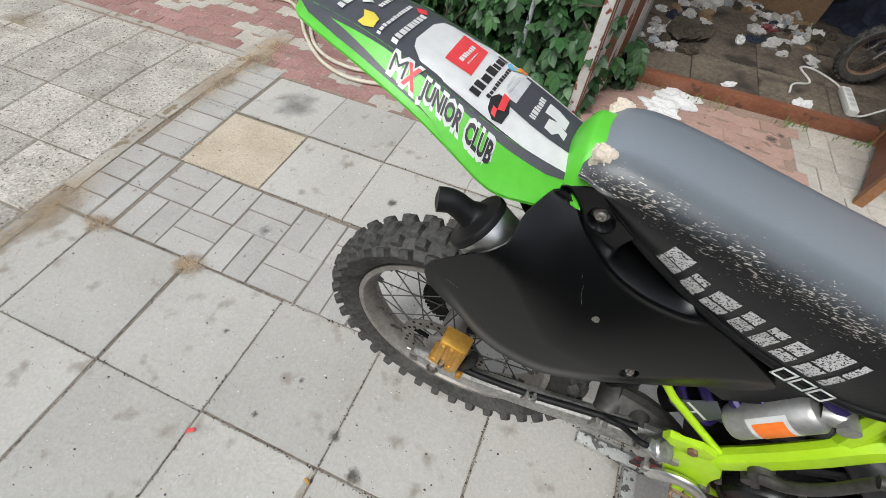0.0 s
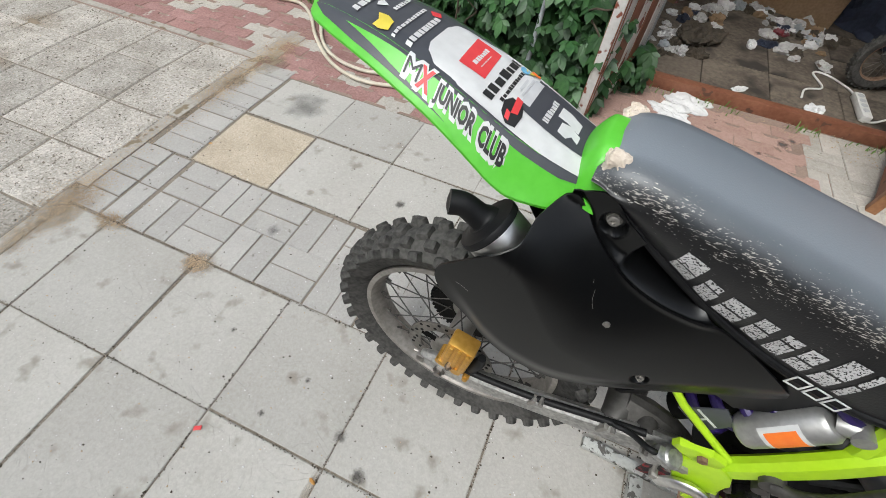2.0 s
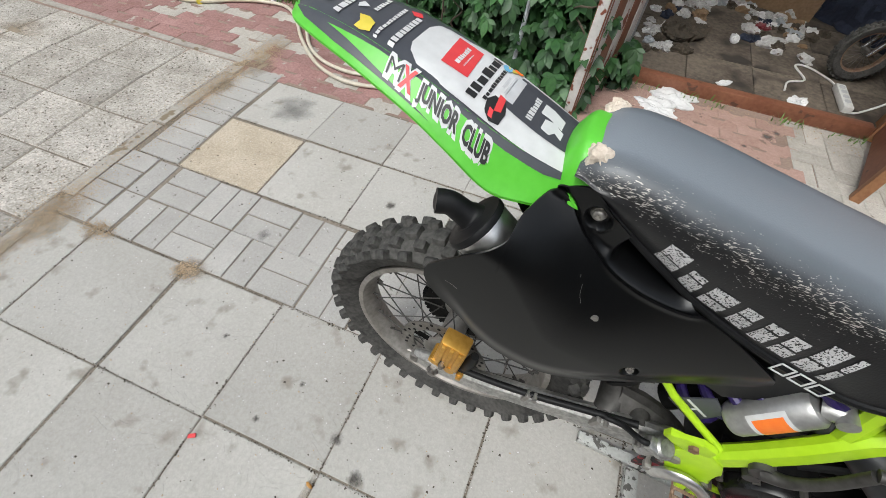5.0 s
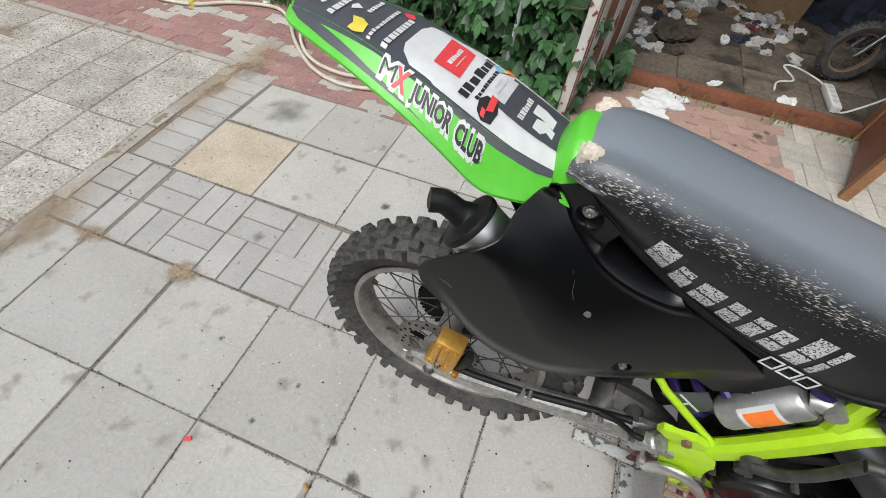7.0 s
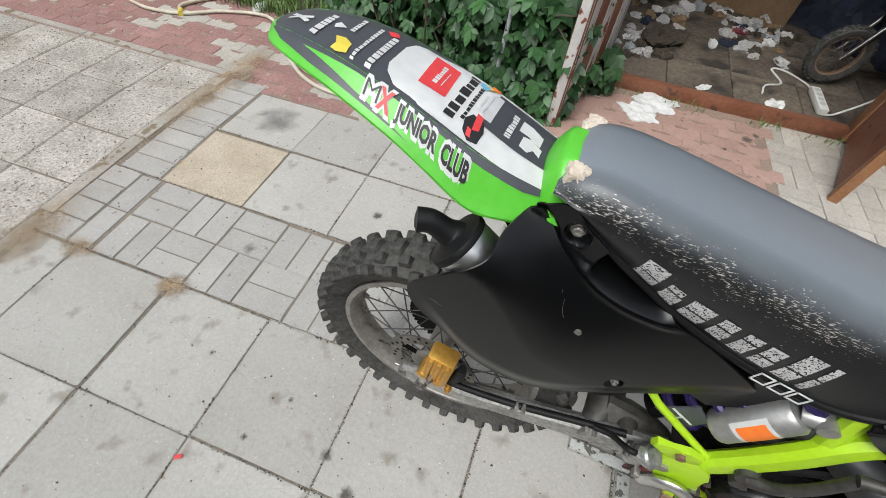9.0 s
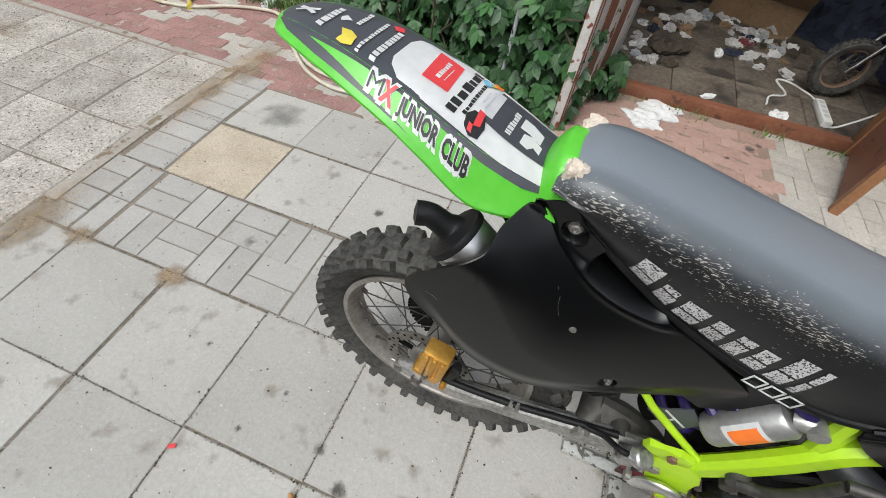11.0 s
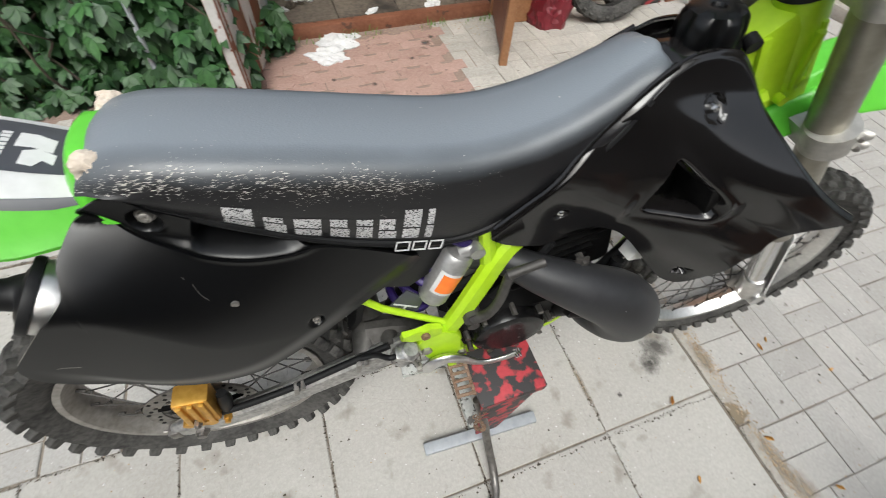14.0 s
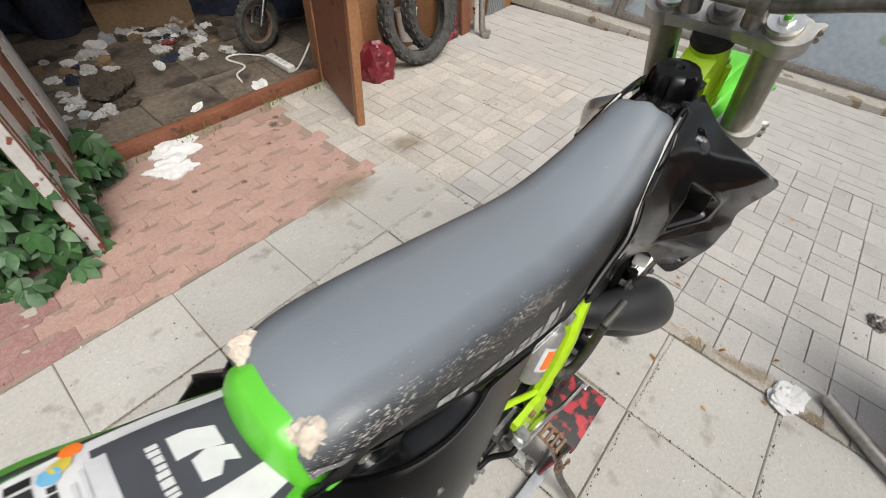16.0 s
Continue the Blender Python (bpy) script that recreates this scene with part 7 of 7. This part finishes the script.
crumple("tissue", (-1.02, 2.42, gz(2.4)), (0.06, 0.035), M_PAPER, 6, "crumpled white scrap beside the hose", "tissue", "tissues", 0.4)
crumple("blue_bag", (-0.30, 2.38, gz(2.4)), (0.13, 0.06), M_BLUEPL, 7, "crumpled blue plastic bag in the grass", "bag", "", 0.4)
crumple("blue_bag", (0.60, 1.93, gz(1.93)), (0.085, 0.045), M_BLUEPL, 8, "crumpled blue plastic scrap under the creeper", "bag", "", 0.45)

# hose: two loose bights on the red pavers
bm = bmesh.new()
hz = lambda x, y: (x, y, gz(y) + 0.014)
tube(bm, [hz(-2.5, 2.30), hz(-1.90, 2.13), hz(-1.64, 2.056), hz(-1.39, 2.095), hz(-1.19, 2.24), hz(-0.926, 2.32), hz(-0.745, 2.22), hz(-0.55, 1.995), hz(-0.32, 1.79), hz(-0.117, 1.705), hz(0.06, 1.72), hz(0.22, 1.80), hz(0.28, 1.92)], 0.011, 10, 8)
tube(bm, [hz(-1.40, 2.10), hz(-1.47, 2.20), hz(-1.363, 2.396), hz(-1.164, 2.516), hz(-0.933, 2.527), hz(-0.80, 2.44), hz(-0.66, 2.22), hz(-0.475, 1.96), hz(-0.307, 1.833), hz(-0.132, 1.793), hz(0.0, 1.82), hz(0.16, 1.90)], 0.011, 10, 8)
hose = tagged(part("garden_hose", bm, M_GHOSE), "cream garden hose looped over the red pavers", "hose")
bm = bmesh.new()
tube(bm, [hz(-1.42, 2.13), hz(-1.385, 2.085)], 0.018, 12, smooth=False)
part("coupling", bm, M_YELLOW, hose, "yellow hose coupling")
# pipe lying at the border
bm = bmesh.new()
tube(bm, [(2.52, -0.49, 0.03), (2.46, -0.58, 0.03), (2.40, -0.67, 0.03), (2.36, -0.75, 0.03)], [0.022, 0.024, 0.024, 0.02], 16, smooth=False)
mp = tagged(part("metal_pipe", bm, M_ALUD), "short length of rusty grey metal pipe", "pipe")
bm = bmesh.new()
tube(bm, [(2.375, -0.72, 0.03), (2.30, -0.86, 0.03)], 0.026, 16, smooth=False)
part("sleeve", bm, M_STEEL, mp, "dark sleeve")
crumple("stone", (3.06, -0.62, 0.0), (0.04, 0.03), M_STEEL, 12, "small dark metal lump on the pavers", "scrap", "", 0.6)
# brown post close to the path
bm = bmesh.new()
box(bm, (0.06, 0.05, 0.9), pose(2.40, -0.80, 0.45), 0.004)
box(bm, (0.30, 0.02, 0.8), pose(2.56, -0.81, 0.45), 0.003)
tagged(part("brown_screen", bm, M_BROWN), "low brown painted metal screen beside the pavers", "screen")

# leaves, grit and stains
bm = bmesh.new()
vs = [bm.verts.new(p) for p in ((-0.012, 0, 0.002), (-0.004, -0.005, 0.004), (0.008, -0.004, 0.002), (0.014, 0, 0.005), (0.006, 0.005, 0.003), (-0.006, 0.004, 0.005))]
bm.faces.new(vs)
bmesh.ops.solidify(bm, geom=bm.faces[:], thickness=0.0008)
dry = bpy.data.meshes.new("dry_leaf")
bm.to_mesh(dry)
bm.free()
dry.materials.append(M_DEADLEAF)
rr = random.Random(31)
for x, y in ((2.838, -0.056), (2.573, -0.332), (2.70, 0.10), (2.66, 0.085), (2.25, 0.03), (2.19, -0.18), (3.28, 0.32), (2.47, -0.16), (-0.40, 0.93), (0.79, -0.03), (2.36, -0.34), (3.5, -0.2), (2.9, 0.9), (3.2, 1.5)):
    ob = new("dry_leaf", dry)
    ob.matrix_basis = pose(x, y, gz(y) + 0.001, 0, 0, rr.uniform(0, 360)) @ Matrix.Scale(rr.uniform(0.8, 1.3), 4)
    tagged(ob, "small dry orange leaf lying on the paving", "leaf", "dry leaves")
bm = bmesh.new()
box(bm, (0.022, 0.012, 0.002), pose(0.411, -0.049, 0.002, 0, 0, 30), 0.0005)
tagged(part("paper_scrap", bm, M_REDST), "tiny pink-red paper scrap on a slab", "scrap")


def scatter(name, label, material, n, region, size, seed, clump=None):
    r2 = random.Random(seed)
    verts, faces = [], []
    for _ in range(n):
        x, y = region(r2)
        s = size * r2.choice((r2.uniform(0.4, 1.0), r2.uniform(0.5, 1.6)))
        z = gz(y)
        o = len(verts)
        for dx, dy, dz in ((-1, -.6, 0), (1, -.7, 0), (.7, .8, 0), (-.8, .7, 0), (0.1, 0, 0.8)):
            verts.append((x + dx * s * r2.uniform(.6, 1.2), y + dy * s * r2.uniform(.6, 1.2), z + dz * s + 0.0005))
        faces += [(o, o + 1, o + 4), (o + 1, o + 2, o + 4), (o + 2, o + 3, o + 4), (o + 3, o, o + 4)]
    me = bpy.data.meshes.new(name)
    me.from_pydata(verts, [], faces)
    me.materials.append(material)
    return tagged(new(name, me), label, "grit", kind="stuff")


scatter("pale_grit", "pale specks of grit strewn over the paving", M_PAPER, 3200, lambda r: (r.uniform(-2.4, 4.2), r.uniform(-0.8, 1.55)), 0.0021, 1)
scatter("brown_grit", "brown crumbs of soil strewn over the paving", M_GRIT, 1800, lambda r: (r.uniform(-2.6, 3.6), r.uniform(-0.8, 1.6)), 0.0021, 12)
scatter("dark_grit", "dark specks of soil strewn over the pebbled slabs", M_SOIL, 1500, lambda r: (r.uniform(-2.6, -0.7), r.uniform(-0.8, 1.6)), 0.0030, 2)
scatter("slab_specks", "dark specks on the concrete slabs", M_SOIL, 1300, lambda r: (r.uniform(-0.7, 3.6), r.uniform(-0.8, 1.6)), 0.0026, 13)


def joint_point(r, spread):
    """A point along the joints of the large slabs, clear of the brick band and the sandy slab."""
    while True:
        if r.random() < 0.5:
            x, y = r.choice(JOINT_X) + r.gauss(0, spread), r.uniform(-0.6, 1.2)
        else:
            x, y = r.uniform(-0.65, 2.4), r.choice(JOINT_Y) + r.gauss(0, spread)
        if not (x < 1.03 and 0.425 < y < 0.80):
            return x, y


JOINT_X, JOINT_Y = (-0.43, 0.0, 0.4, 0.8, 1.2, 1.6, 2.0, 2.405), (-0.4, 0.003, 0.412, 0.812, 1.188)
scatter("joint_grit", "pale grit caught in the joints of the slabs", M_PALE, 4200, lambda r: joint_point(r, 0.004), 0.0021, 14)
scatter("joint_soil", "dark soil in the joints of the slabs", M_SOIL, 4200, lambda r: joint_point(r, 0.0028), 0.0024, 15)
scatter("joint_sand", "coarse sand gathered along the kerb strip", M_GRIT, 15000, lambda r: (-0.655 + r.gauss(0, 0.045) + 0.02 * math.sin(r.random() * 9), r.choice((r.gauss(1.35, 0.16), r.gauss(0.42, 0.10), r.gauss(1.75, .12), r.uniform(-0.3, 1.9)))), 0.0019, 3)
scatter("border_sand", "coarse sand along the border of the pavers", M_GRIT, 900, lambda r: (2.45 + r.gauss(0, 0.014), r.choice((r.gauss(-0.22, 0.10), r.uniform(-0.6, 0.6), r.gauss(.12, .05)))), 0.0026, 4)
scatter("slab_joint_grit", "brown grit gathered in slab joints", M_GRIT, 1700, lambda r: r.choice(((r.gauss(-0.0, 0.022), r.gauss(0.395, 0.018)), (r.gauss(-0.43, .04), r.gauss(0.41, .02)))), 0.0021, 5)
scatter("shed_litter", "plant litter and dirt before the shed threshold", M_GRIT, 700, lambda r: (r.uniform(1.3, 2.7), r.gauss(2.47, 0.07)), 0.003, 6)


def soft_stain(name, a, b, strength, scale):
    """A stain that thins out towards an uneven rim."""
    m = mat(name, a, b, 0.75, scale=scale, fine=scale * 6, bump=0.0)
    nt = m.node_tree
    n, k = nt.nodes, nt.links
    tc = n.new("ShaderNodeTexCoord")
    ln = n.new("ShaderNodeVectorMath")
    ln.operation = 'LENGTH'
    k.new(tc.outputs["Object"], ln.inputs[0])
    info = n.new("ShaderNodeObjectInfo")
    nz = n.new("ShaderNodeTexNoise")
    nz.noise_dimensions = '4D'
    nz.inputs["Scale"].default_value, nz.inputs["Detail"].default_value = 2.2, 6
    k.new(tc.outputs["Object"], nz.inputs["Vector"])
    big = n.new("ShaderNodeMath")
    big.operation = 'MULTIPLY'
    big.inputs[1].default_value = 50.0
    k.new(info.outputs["Random"], big.inputs[0])
    k.new(big.outputs[0], nz.inputs["W"])
    mix_ = n.new("ShaderNodeMath")
    mix_.operation = 'MULTIPLY_ADD'
    mix_.inputs[1].default_value = 1.3
    k.new(nz.outputs["Fac"], mix_.inputs[0])
    k.new(ln.outputs["Value"], mix_.inputs[2])
    mr = n.new("ShaderNodeMapRange")
    mr.inputs[1].default_value, mr.inputs[2].default_value = 0.75, 1.5
    mr.inputs[3].default_value, mr.inputs[4].default_value = strength, 0.0
    k.new(mix_.outputs[0], mr.inputs[0])
    k.new(mr.outputs[0], n["Principled BSDF"].inputs["Alpha"])
    return m


def stain(name, x, y, r, seed, material, label, sx=1.0, rz=0.0, dz=0.0012):
    """A thin film lying on the paving."""
    bm = bmesh.new()
    bm.faces.new([bm.verts.new((1.15 * math.cos(2 * math.pi * k / 24), 1.15 * math.sin(2 * math.pi * k / 24), 0)) for k in range(24)])
    return tagged(part(name, bm, material, None, "", on_ground(x, y, rz, dz + 0.0003 * (seed % 5)) @ Matrix.Diagonal((r * sx, r, 1, 1)), smooth=False), label, "stain", kind="structure")


M_OIL = soft_stain("oil_stain", (0.075, 0.068, 0.060), (0.14, 0.130, 0.118), 0.8, 2.0)
M_DAMP = soft_stain("damp_stain", (0.15, 0.147, 0.142), (0.22, 0.215, 0.205), 0.5, 1.6)
M_FILM = soft_stain("brown_dust_film", (0.30, 0.235, 0.16), (0.38, 0.305, 0.22), 0.62, 3.0)
for i, (x, y, r, sx) in enumerate(((-0.63, 0.36, 0.13, 0.8), (-0.66, 0.20, 0.12, 0.5), (-0.62, 1.38, 0.10, 0.7), (-0.58, 1.62, 0.13, 0.8), (-0.66, 1.05, 0.09, 0.5), (0.02, 0.40, 0.075, 1.3), (-0.43, 0.38, 0.05, 0.7), (2.45, -0.22, 0.10, 0.35), (2.47, -0.30, 0.07, 0.7), (2.44, 0.12, 0.08, 0.5), (2.0, 0.16, 0.13, 0.10), (2.05, 1.55, 0.16, 1.6), (2.55, 1.62, 0.14, 1.4), (0.79, -0.1, 0.14, 0.12), (-1.9, 0.9, 0.2, 1.3), (-1.35, 0.45, 0.18, 1.2), (-2.0, 1.3, 0.16, 1.2))):
    stain("dust_film", x, y, r, i, M_FILM, "brown film of sand over the paving", sx)
for i, (x, y, r) in enumerate(((0.545, 0.985, 0.030), (2.31, 0.20, 0.062), (2.25, 0.155, 0.045), (0.90, 0.03, 0.030), (0.80, 0.10, 0.026), (0.55, 0.06, 0.014), (4.40, 0.56, 0.05), (0.62, 0.20, 0.012), (0.30, 0.24, 0.012), (2.10, 0.10, 0.012), (3.0, 0.62, 0.025), (3.6, 0.25, 0.03))):
    stain("oil_spot", x, y, r, i, M_OIL, "dark oil spot on the paving")
stain("ring_stain", -0.19, 1.37, 0.15, 3.3, M_DAMP, "large round dark stain on a slab")
stain("ring_stain", 0.16, 0.64, 0.035, 5.1, M_DAMP, "small round dark stain on pavers")
for i, (x, y, r) in enumerate(((2.15, 2.30, 0.05), (2.20, 2.36, 0.03), (2.02, 2.15, 0.022), (1.75, 1.95, 0.025), (1.55, 2.05, 0.02))):
    stain("oil_spot", x, y, r, 20 + i, M_OIL, "dark oil spot on red pavers")


# ================================================================ before and in the shed
def loose_tyre(at, r, w, m, label):
    bm = bmesh.new()
    sec = w / 2
    prof = [(r * 0.70, -sec * 0.55), (r * 0.74, -sec * 0.85), (r * 0.84, -sec), (r * 0.95, -sec * 0.8), (r * 0.97, 0), (r * 0.95, sec * 0.8), (r * 0.84, sec), (r * 0.74, sec * 0.85), (r * 0.70, sec * 0.55), (r * 0.80, sec * 0.75), (r * 0.92, 0), (r * 0.80, -sec * 0.75)]
    lathe(bm, prof + [prof[0]], 56)
    ob = tagged(part("loose_tyre", bm, M_RUBBER, None, "", Matrix.Translation(at) @ m), label, "tyre", "loose tyres")
    rows = [(y, tl, lift, knob_mesh(0.026, wd, 0.018)) for y, wd, tl, lift in ((0, sec * 0.55, 0, 0.97), (-sec * 0.6, sec * 0.4, 20, 0.955), (sec * 0.6, sec * 0.4, -20, 0.955), (-sec * 0.92, 0.016, 50, 0.91), (sec * 0.92, 0.016, -50, 0.91))]
    for k in range(28):
        for y, tl, lift, me in rows:
            a = 2 * math.pi * (k + (0.5 if lift == 0.955 else 0)) / 28
            share("tread_knob", me, ob, Matrix.Rotation(-a, 4, 'Y') @ Matrix.Translation((0, y, r * lift - 0.004)) @ Matrix.Rotation(radians(tl), 4, 'X'))
    return ob


loose_tyre((3.38, 2.33, gz(2.3) + 0.31), 0.32, 0.11, pose(0, 0, 0, -14, 0, -6), "worn knobbly tyre leaning against the shed front")
loose_tyre((3.62, 2.43, gz(2.4) + 0.30), 0.31, 0.10, pose(0, 0, 0, -12, 0, 8), "worn knobbly tyre standing behind another")
crumple("red_sack", (3.0, 2.36, gz(2.36)), (0.13, 0.12), M_BAG, 41, "shiny dark red sack beside the open door", "sack", "", 1.5, 0.25)
bm = bmesh.new()
lathe(bm, [(0.001, 0.0), (0.06, 0.0), (0.062, 0.006), (0.082, 0.20), (0.086, 0.203), (0.080, 0.204), (0.058, 0.01), (0.001, 0.008)], 28, 'z')
bk = tagged(part("bucket", bm, M_PLASTW, None, "", pose(3.40, 2.43, gz(2.4) + 0.11, -10)), "white plastic tub inside a leaning tyre", "bucket")
# leaning boards
for i, (x, w, m_, lean) in enumerate(((2.86, 0.20, M_WOOD, 6), (3.86, 0.16, M_REDPAINT, 9), (4.04, 0.12, M_BROWN, 8), (4.20, 0.10, M_CHIPW, 10))):
    bm = bmesh.new()
    box(bm, (w, 0.022, 1.5), pose(0, 0, 0.75), 0.003)
    tagged(part("leaning_board", bm, m_, None, "", pose(x, 2.40, gz(2.4), -lean, 0, 3 * i)), "painted board leaning on the shed front", "board", "leaning boards")
bm = bmesh.new()
tube(bm, [(4.12, 2.28, gz(2.28) + 0.02), (4.10, 2.30, 0.10), (4.16, 2.42, 0.6), (4.18, 2.45, 1.0)], [0.03, 0.025, 0.022, 0.02], 12)
box(bm, (0.13, 0.06, 0.03), pose(4.13, 2.25, gz(2.25) + 0.016, 0, 0, 30), 0.008)
tagged(part("fork_tube", bm, M_ALUD), "old grey fork leg leaning on the wall", "fork leg")
# drain grid at the wall corner
bm = bmesh.new()
for k in range(9):
    box(bm, (0.012, 0.02, 0.42), pose(4.50 + k * 0.028, 2.52, 0.16), 0.002)
tagged(part("vent_grille", bm, M_GREYMET), "grey metal vent grille low on the wall", "grille", kind="structure")


def shed_things():
    rr = random.Random(77)
    # cardboard box with an open top
    bx = empty("cardboard_box", pose(2.27, 4.16, -0.045, 0, 0, -14), "large open brown cardboard box in the shed", "box")
    for n, size, at in (("side", (0.62, 0.008, 0.30), (0, -0.2, 0.15)), ("side", (0.62, 0.008, 0.30), (0, 0.2, 0.15)), ("side", (0.008, 0.40, 0.30), (-0.31, 0, 0.15)), ("side", (0.008, 0.40, 0.30), (0.31, 0, 0.15)), ("base", (0.61, 0.39, 0.006), (0, 0, 0.004))):
        bm = bmesh.new()
        box(bm, size, pose(*at), 0.002)
        part(n, bm, M_CARD, bx)
    for s in (-1, 1):
        bm = bmesh.new()
        box(bm, (0.62, 0.20, 0.006), pose(0, s * 0.28, 0.26, s * 40), 0.002)
        part("flap", bm, M_CARD, bx)
    crumple("green_part", (2.42, 4.12, 0.22), (0.16, 0.09), M_GREEN, 51, "green plastic bodywork lying in the box", "bodywork", "", 0.5)
    # rubbish
    k = 0
    for (cx, cy, sx, sy, n) in ((1.50, 3.20, 0.10, 0.20, 34), (1.95, 3.88, 0.12, 0.10, 22), (2.32, 3.70, 0.14, 0.14, 56), (1.66, 3.55, 0.14, 0.12, 10), (1.42, 3.60, 0.12, 0.20, 10), (2.15, 3.35, 0.08, 0.06, 8)):
        for _ in range(n):
            x, y = rr.gauss(cx, sx), rr.gauss(cy, sy)
            if y < 2.78 or x < 1.35:
                continue
            s = rr.uniform(0.018, 0.058)
            m_ = rr.choice((M_LITTER, M_LITTER, M_PAPER, M_LITTER, M_GREYMET, M_DARKCL, M_SOIL, M_SOIL, M_CARD, M_BAG if k % 3 == 0 else M_LITTER))
            k += 1
            crumple("rubbish", (x, y, -0.045), (s, s * rr.uniform(0.5, 0.9)), m_, 100 + k, {M_PAPER: "crumpled white paper rubbish on the shed floor", M_LITTER: "dirty torn paper rubbish on the shed floor"}.get(m_, "crumpled wrapper or scrap on the shed floor"), "rubbish", "rubbish in the shed", rr.uniform(0.3, 0.7))
    for x, y, s in ((1.62, 3.25, 0.16), (1.72, 3.30, 0.12)):
        crumple("dark_rag", (x, y, -0.045), (s, s * 0.6), M_SOIL, int(x * 100), "dark oily rag on the shed floor", "rag", "", 0.25)
    for x, y, s, z in ((3.0, 4.0, 0.35, 0.9), (3.4, 3.7, 0.35, 1.1), (2.9, 4.5, 0.4, 1.0), (1.6, 4.6, 0.35, 0.8)):
        crumple("tarpaulin", (x, y, -0.045), (s, s * 0.8), M_DARKCL, int(x * 97), "dark navy tarpaulin bunched up at the back", "tarpaulin", "", z)
    bm = bmesh.new()
    lathe(bm, [(0.001, 0), (0.13, 0), (0.135, 0.01), (0.135, 0.45), (0.12, 0.47), (0.001, 0.47)], 28, 'z')
    tagged(part("blue_drum", bm, M_DARKCL, None, "", pose(1.72, 4.25, -0.045)), "dark blue drum at the back of the shed", "drum")
    # power strip with its cord
    bm = bmesh.new()
    box(bm, (0.26, 0.055, 0.04), Matrix(), 0.010)
    ps_ = tagged(part("power_strip", bm, M_PLASTW, None, "", pose(2.585, 2.86, -0.024, 0, 0, -88)), "white socket strip lying on the shed floor", "power strip")
    for i in range(4):
        bm = bmesh.new()
        cyl(bm, (-0.09 + i * 0.052, 0, 0.017), (-0.09 + i * 0.052, 0, 0.0215), 0.018, 14)
        part("socket", bm, M_GREYPRINT, ps_)
    bm = bmesh.new()
    z = -0.038
    tube(bm, [(2.585, 2.99, z), (2.55, 3.08, z), (2.44, 3.18, z), (2.36, 3.16, z), (2.40, 3.0, z), (2.30, 2.93, z), (2.27, 2.82, z)], 0.006, 8)
    tube(bm, [(2.585, 2.73, z), (2.68, 2.76, z + 0.02), (2.83, 2.76, 0.2), (2.83, 2.73, 0.6)], 0.006, 8)
    part("mains_cord", bm, M_PLASTW, ps_, "white mains cord curling over the floor", ps_.matrix_basis.inverted())
    # second motorcycle, its front end showing
    mc = empty("parked_motorcycle", pose(2.63, 3.13, -0.045, 0, 0, 192) @ Matrix.Scale(0.54, 4), "dark motorcycle parked inside the shed, front wheel showing", "motorcycle")
    bm = bmesh.new()
    lathe(bm, [(0.215, -0.02), (0.25, -0.045), (0.29, -0.045), (0.315, -0.02), (0.32, 0), (0.315, 0.02), (0.29, 0.045), (0.25, 0.045), (0.215, 0.02), (0.215, -0.02)], 48, 'y', (0, 0, 0.335))
    for k in range(34):
        a = 2 * math.pi * k / 34
        for y, tl in ((0, 0), (-0.028, 20), (0.028, -20)):
            box(bm, (0.026, 0.02, 0.018), Matrix.Translation((0, 0, 0.335)) @ Matrix.Rotation(-a - (0.09 if y else 0), 4, 'Y') @ Matrix.Translation((0, y, 0.322 - abs(y) * 0.3)))
    tw = part("tyre", bm, M_RUBBER, mc, "knobbly front tyre")
    bm = bmesh.new()
    lathe(bm, [(0.205, -0.02), (0.222, -0.028), (0.222, 0.028), (0.205, 0.02), (0.205, -0.02)], 48, 'y', (0, 0, 0.335))
    part("rim", bm, M_RUST, mc, "dull gold rim")
    bm = bmesh.new()
    cyl(bm, (0, -0.05, 0.335), (0, 0.05, 0.335), 0.03, 14)
    part("hub", bm, M_STEEL, mc)
    for k in range(18):
        bm = bmesh.new()
        a = 2 * math.pi * k / 18
        s = 1 if k % 2 else -1
        cyl(bm, (0.028 * math.cos(a + 0.6 * s), s * 0.04, 0.335 + 0.028 * math.sin(a + 0.6 * s)), (0.207 * math.cos(a), 0, 0.335 + 0.207 * math.sin(a)), 0.002, 5)
        part("spoke", bm, M_STEEL, mc)
    for s in (-1, 1):
        bm = bmesh.new()
        tube(bm, [(0.02, s * 0.085, 0.33), (-0.03, s * 0.085, 0.42), (-0.30, s * 0.085, 0.98)], [0.026, 0.03, 0.026], 14, smooth=False)
        part("fork_leg", bm, M_CHROME, mc, "bright fork leg")
    bm = bmesh.new()
    beam(bm, [(-0.15, 0, 0.75, 0.06, 0.03), (-0.35, 0, 0.80, 0.10, 0.15), (-0.8, 0, 0.78, 0.11, 0.18), (-1.2, 0, 0.80, 0.09, 0.08)])
    part("body", bm, M_ENGINE, mc, "dark body")
    bm = bmesh.new()
    tube(bm, [(-0.33, -0.36, 1.05), (-0.30, 0, 1.02), (-0.33, 0.36, 1.05)], 0.012, 10)
    part("handlebar", bm, M_STEEL, mc)
    bm = bmesh.new()
    lathe(bm, [(0.22, -0.05), (0.31, -0.05), (0.32, 0), (0.31, 0.05), (0.22, 0.05), (0.22, -0.05)], 40, 'y', (-1.35, 0, 0.335))
    part("rear_tyre", bm, M_RUBBER, mc)


shed_things()
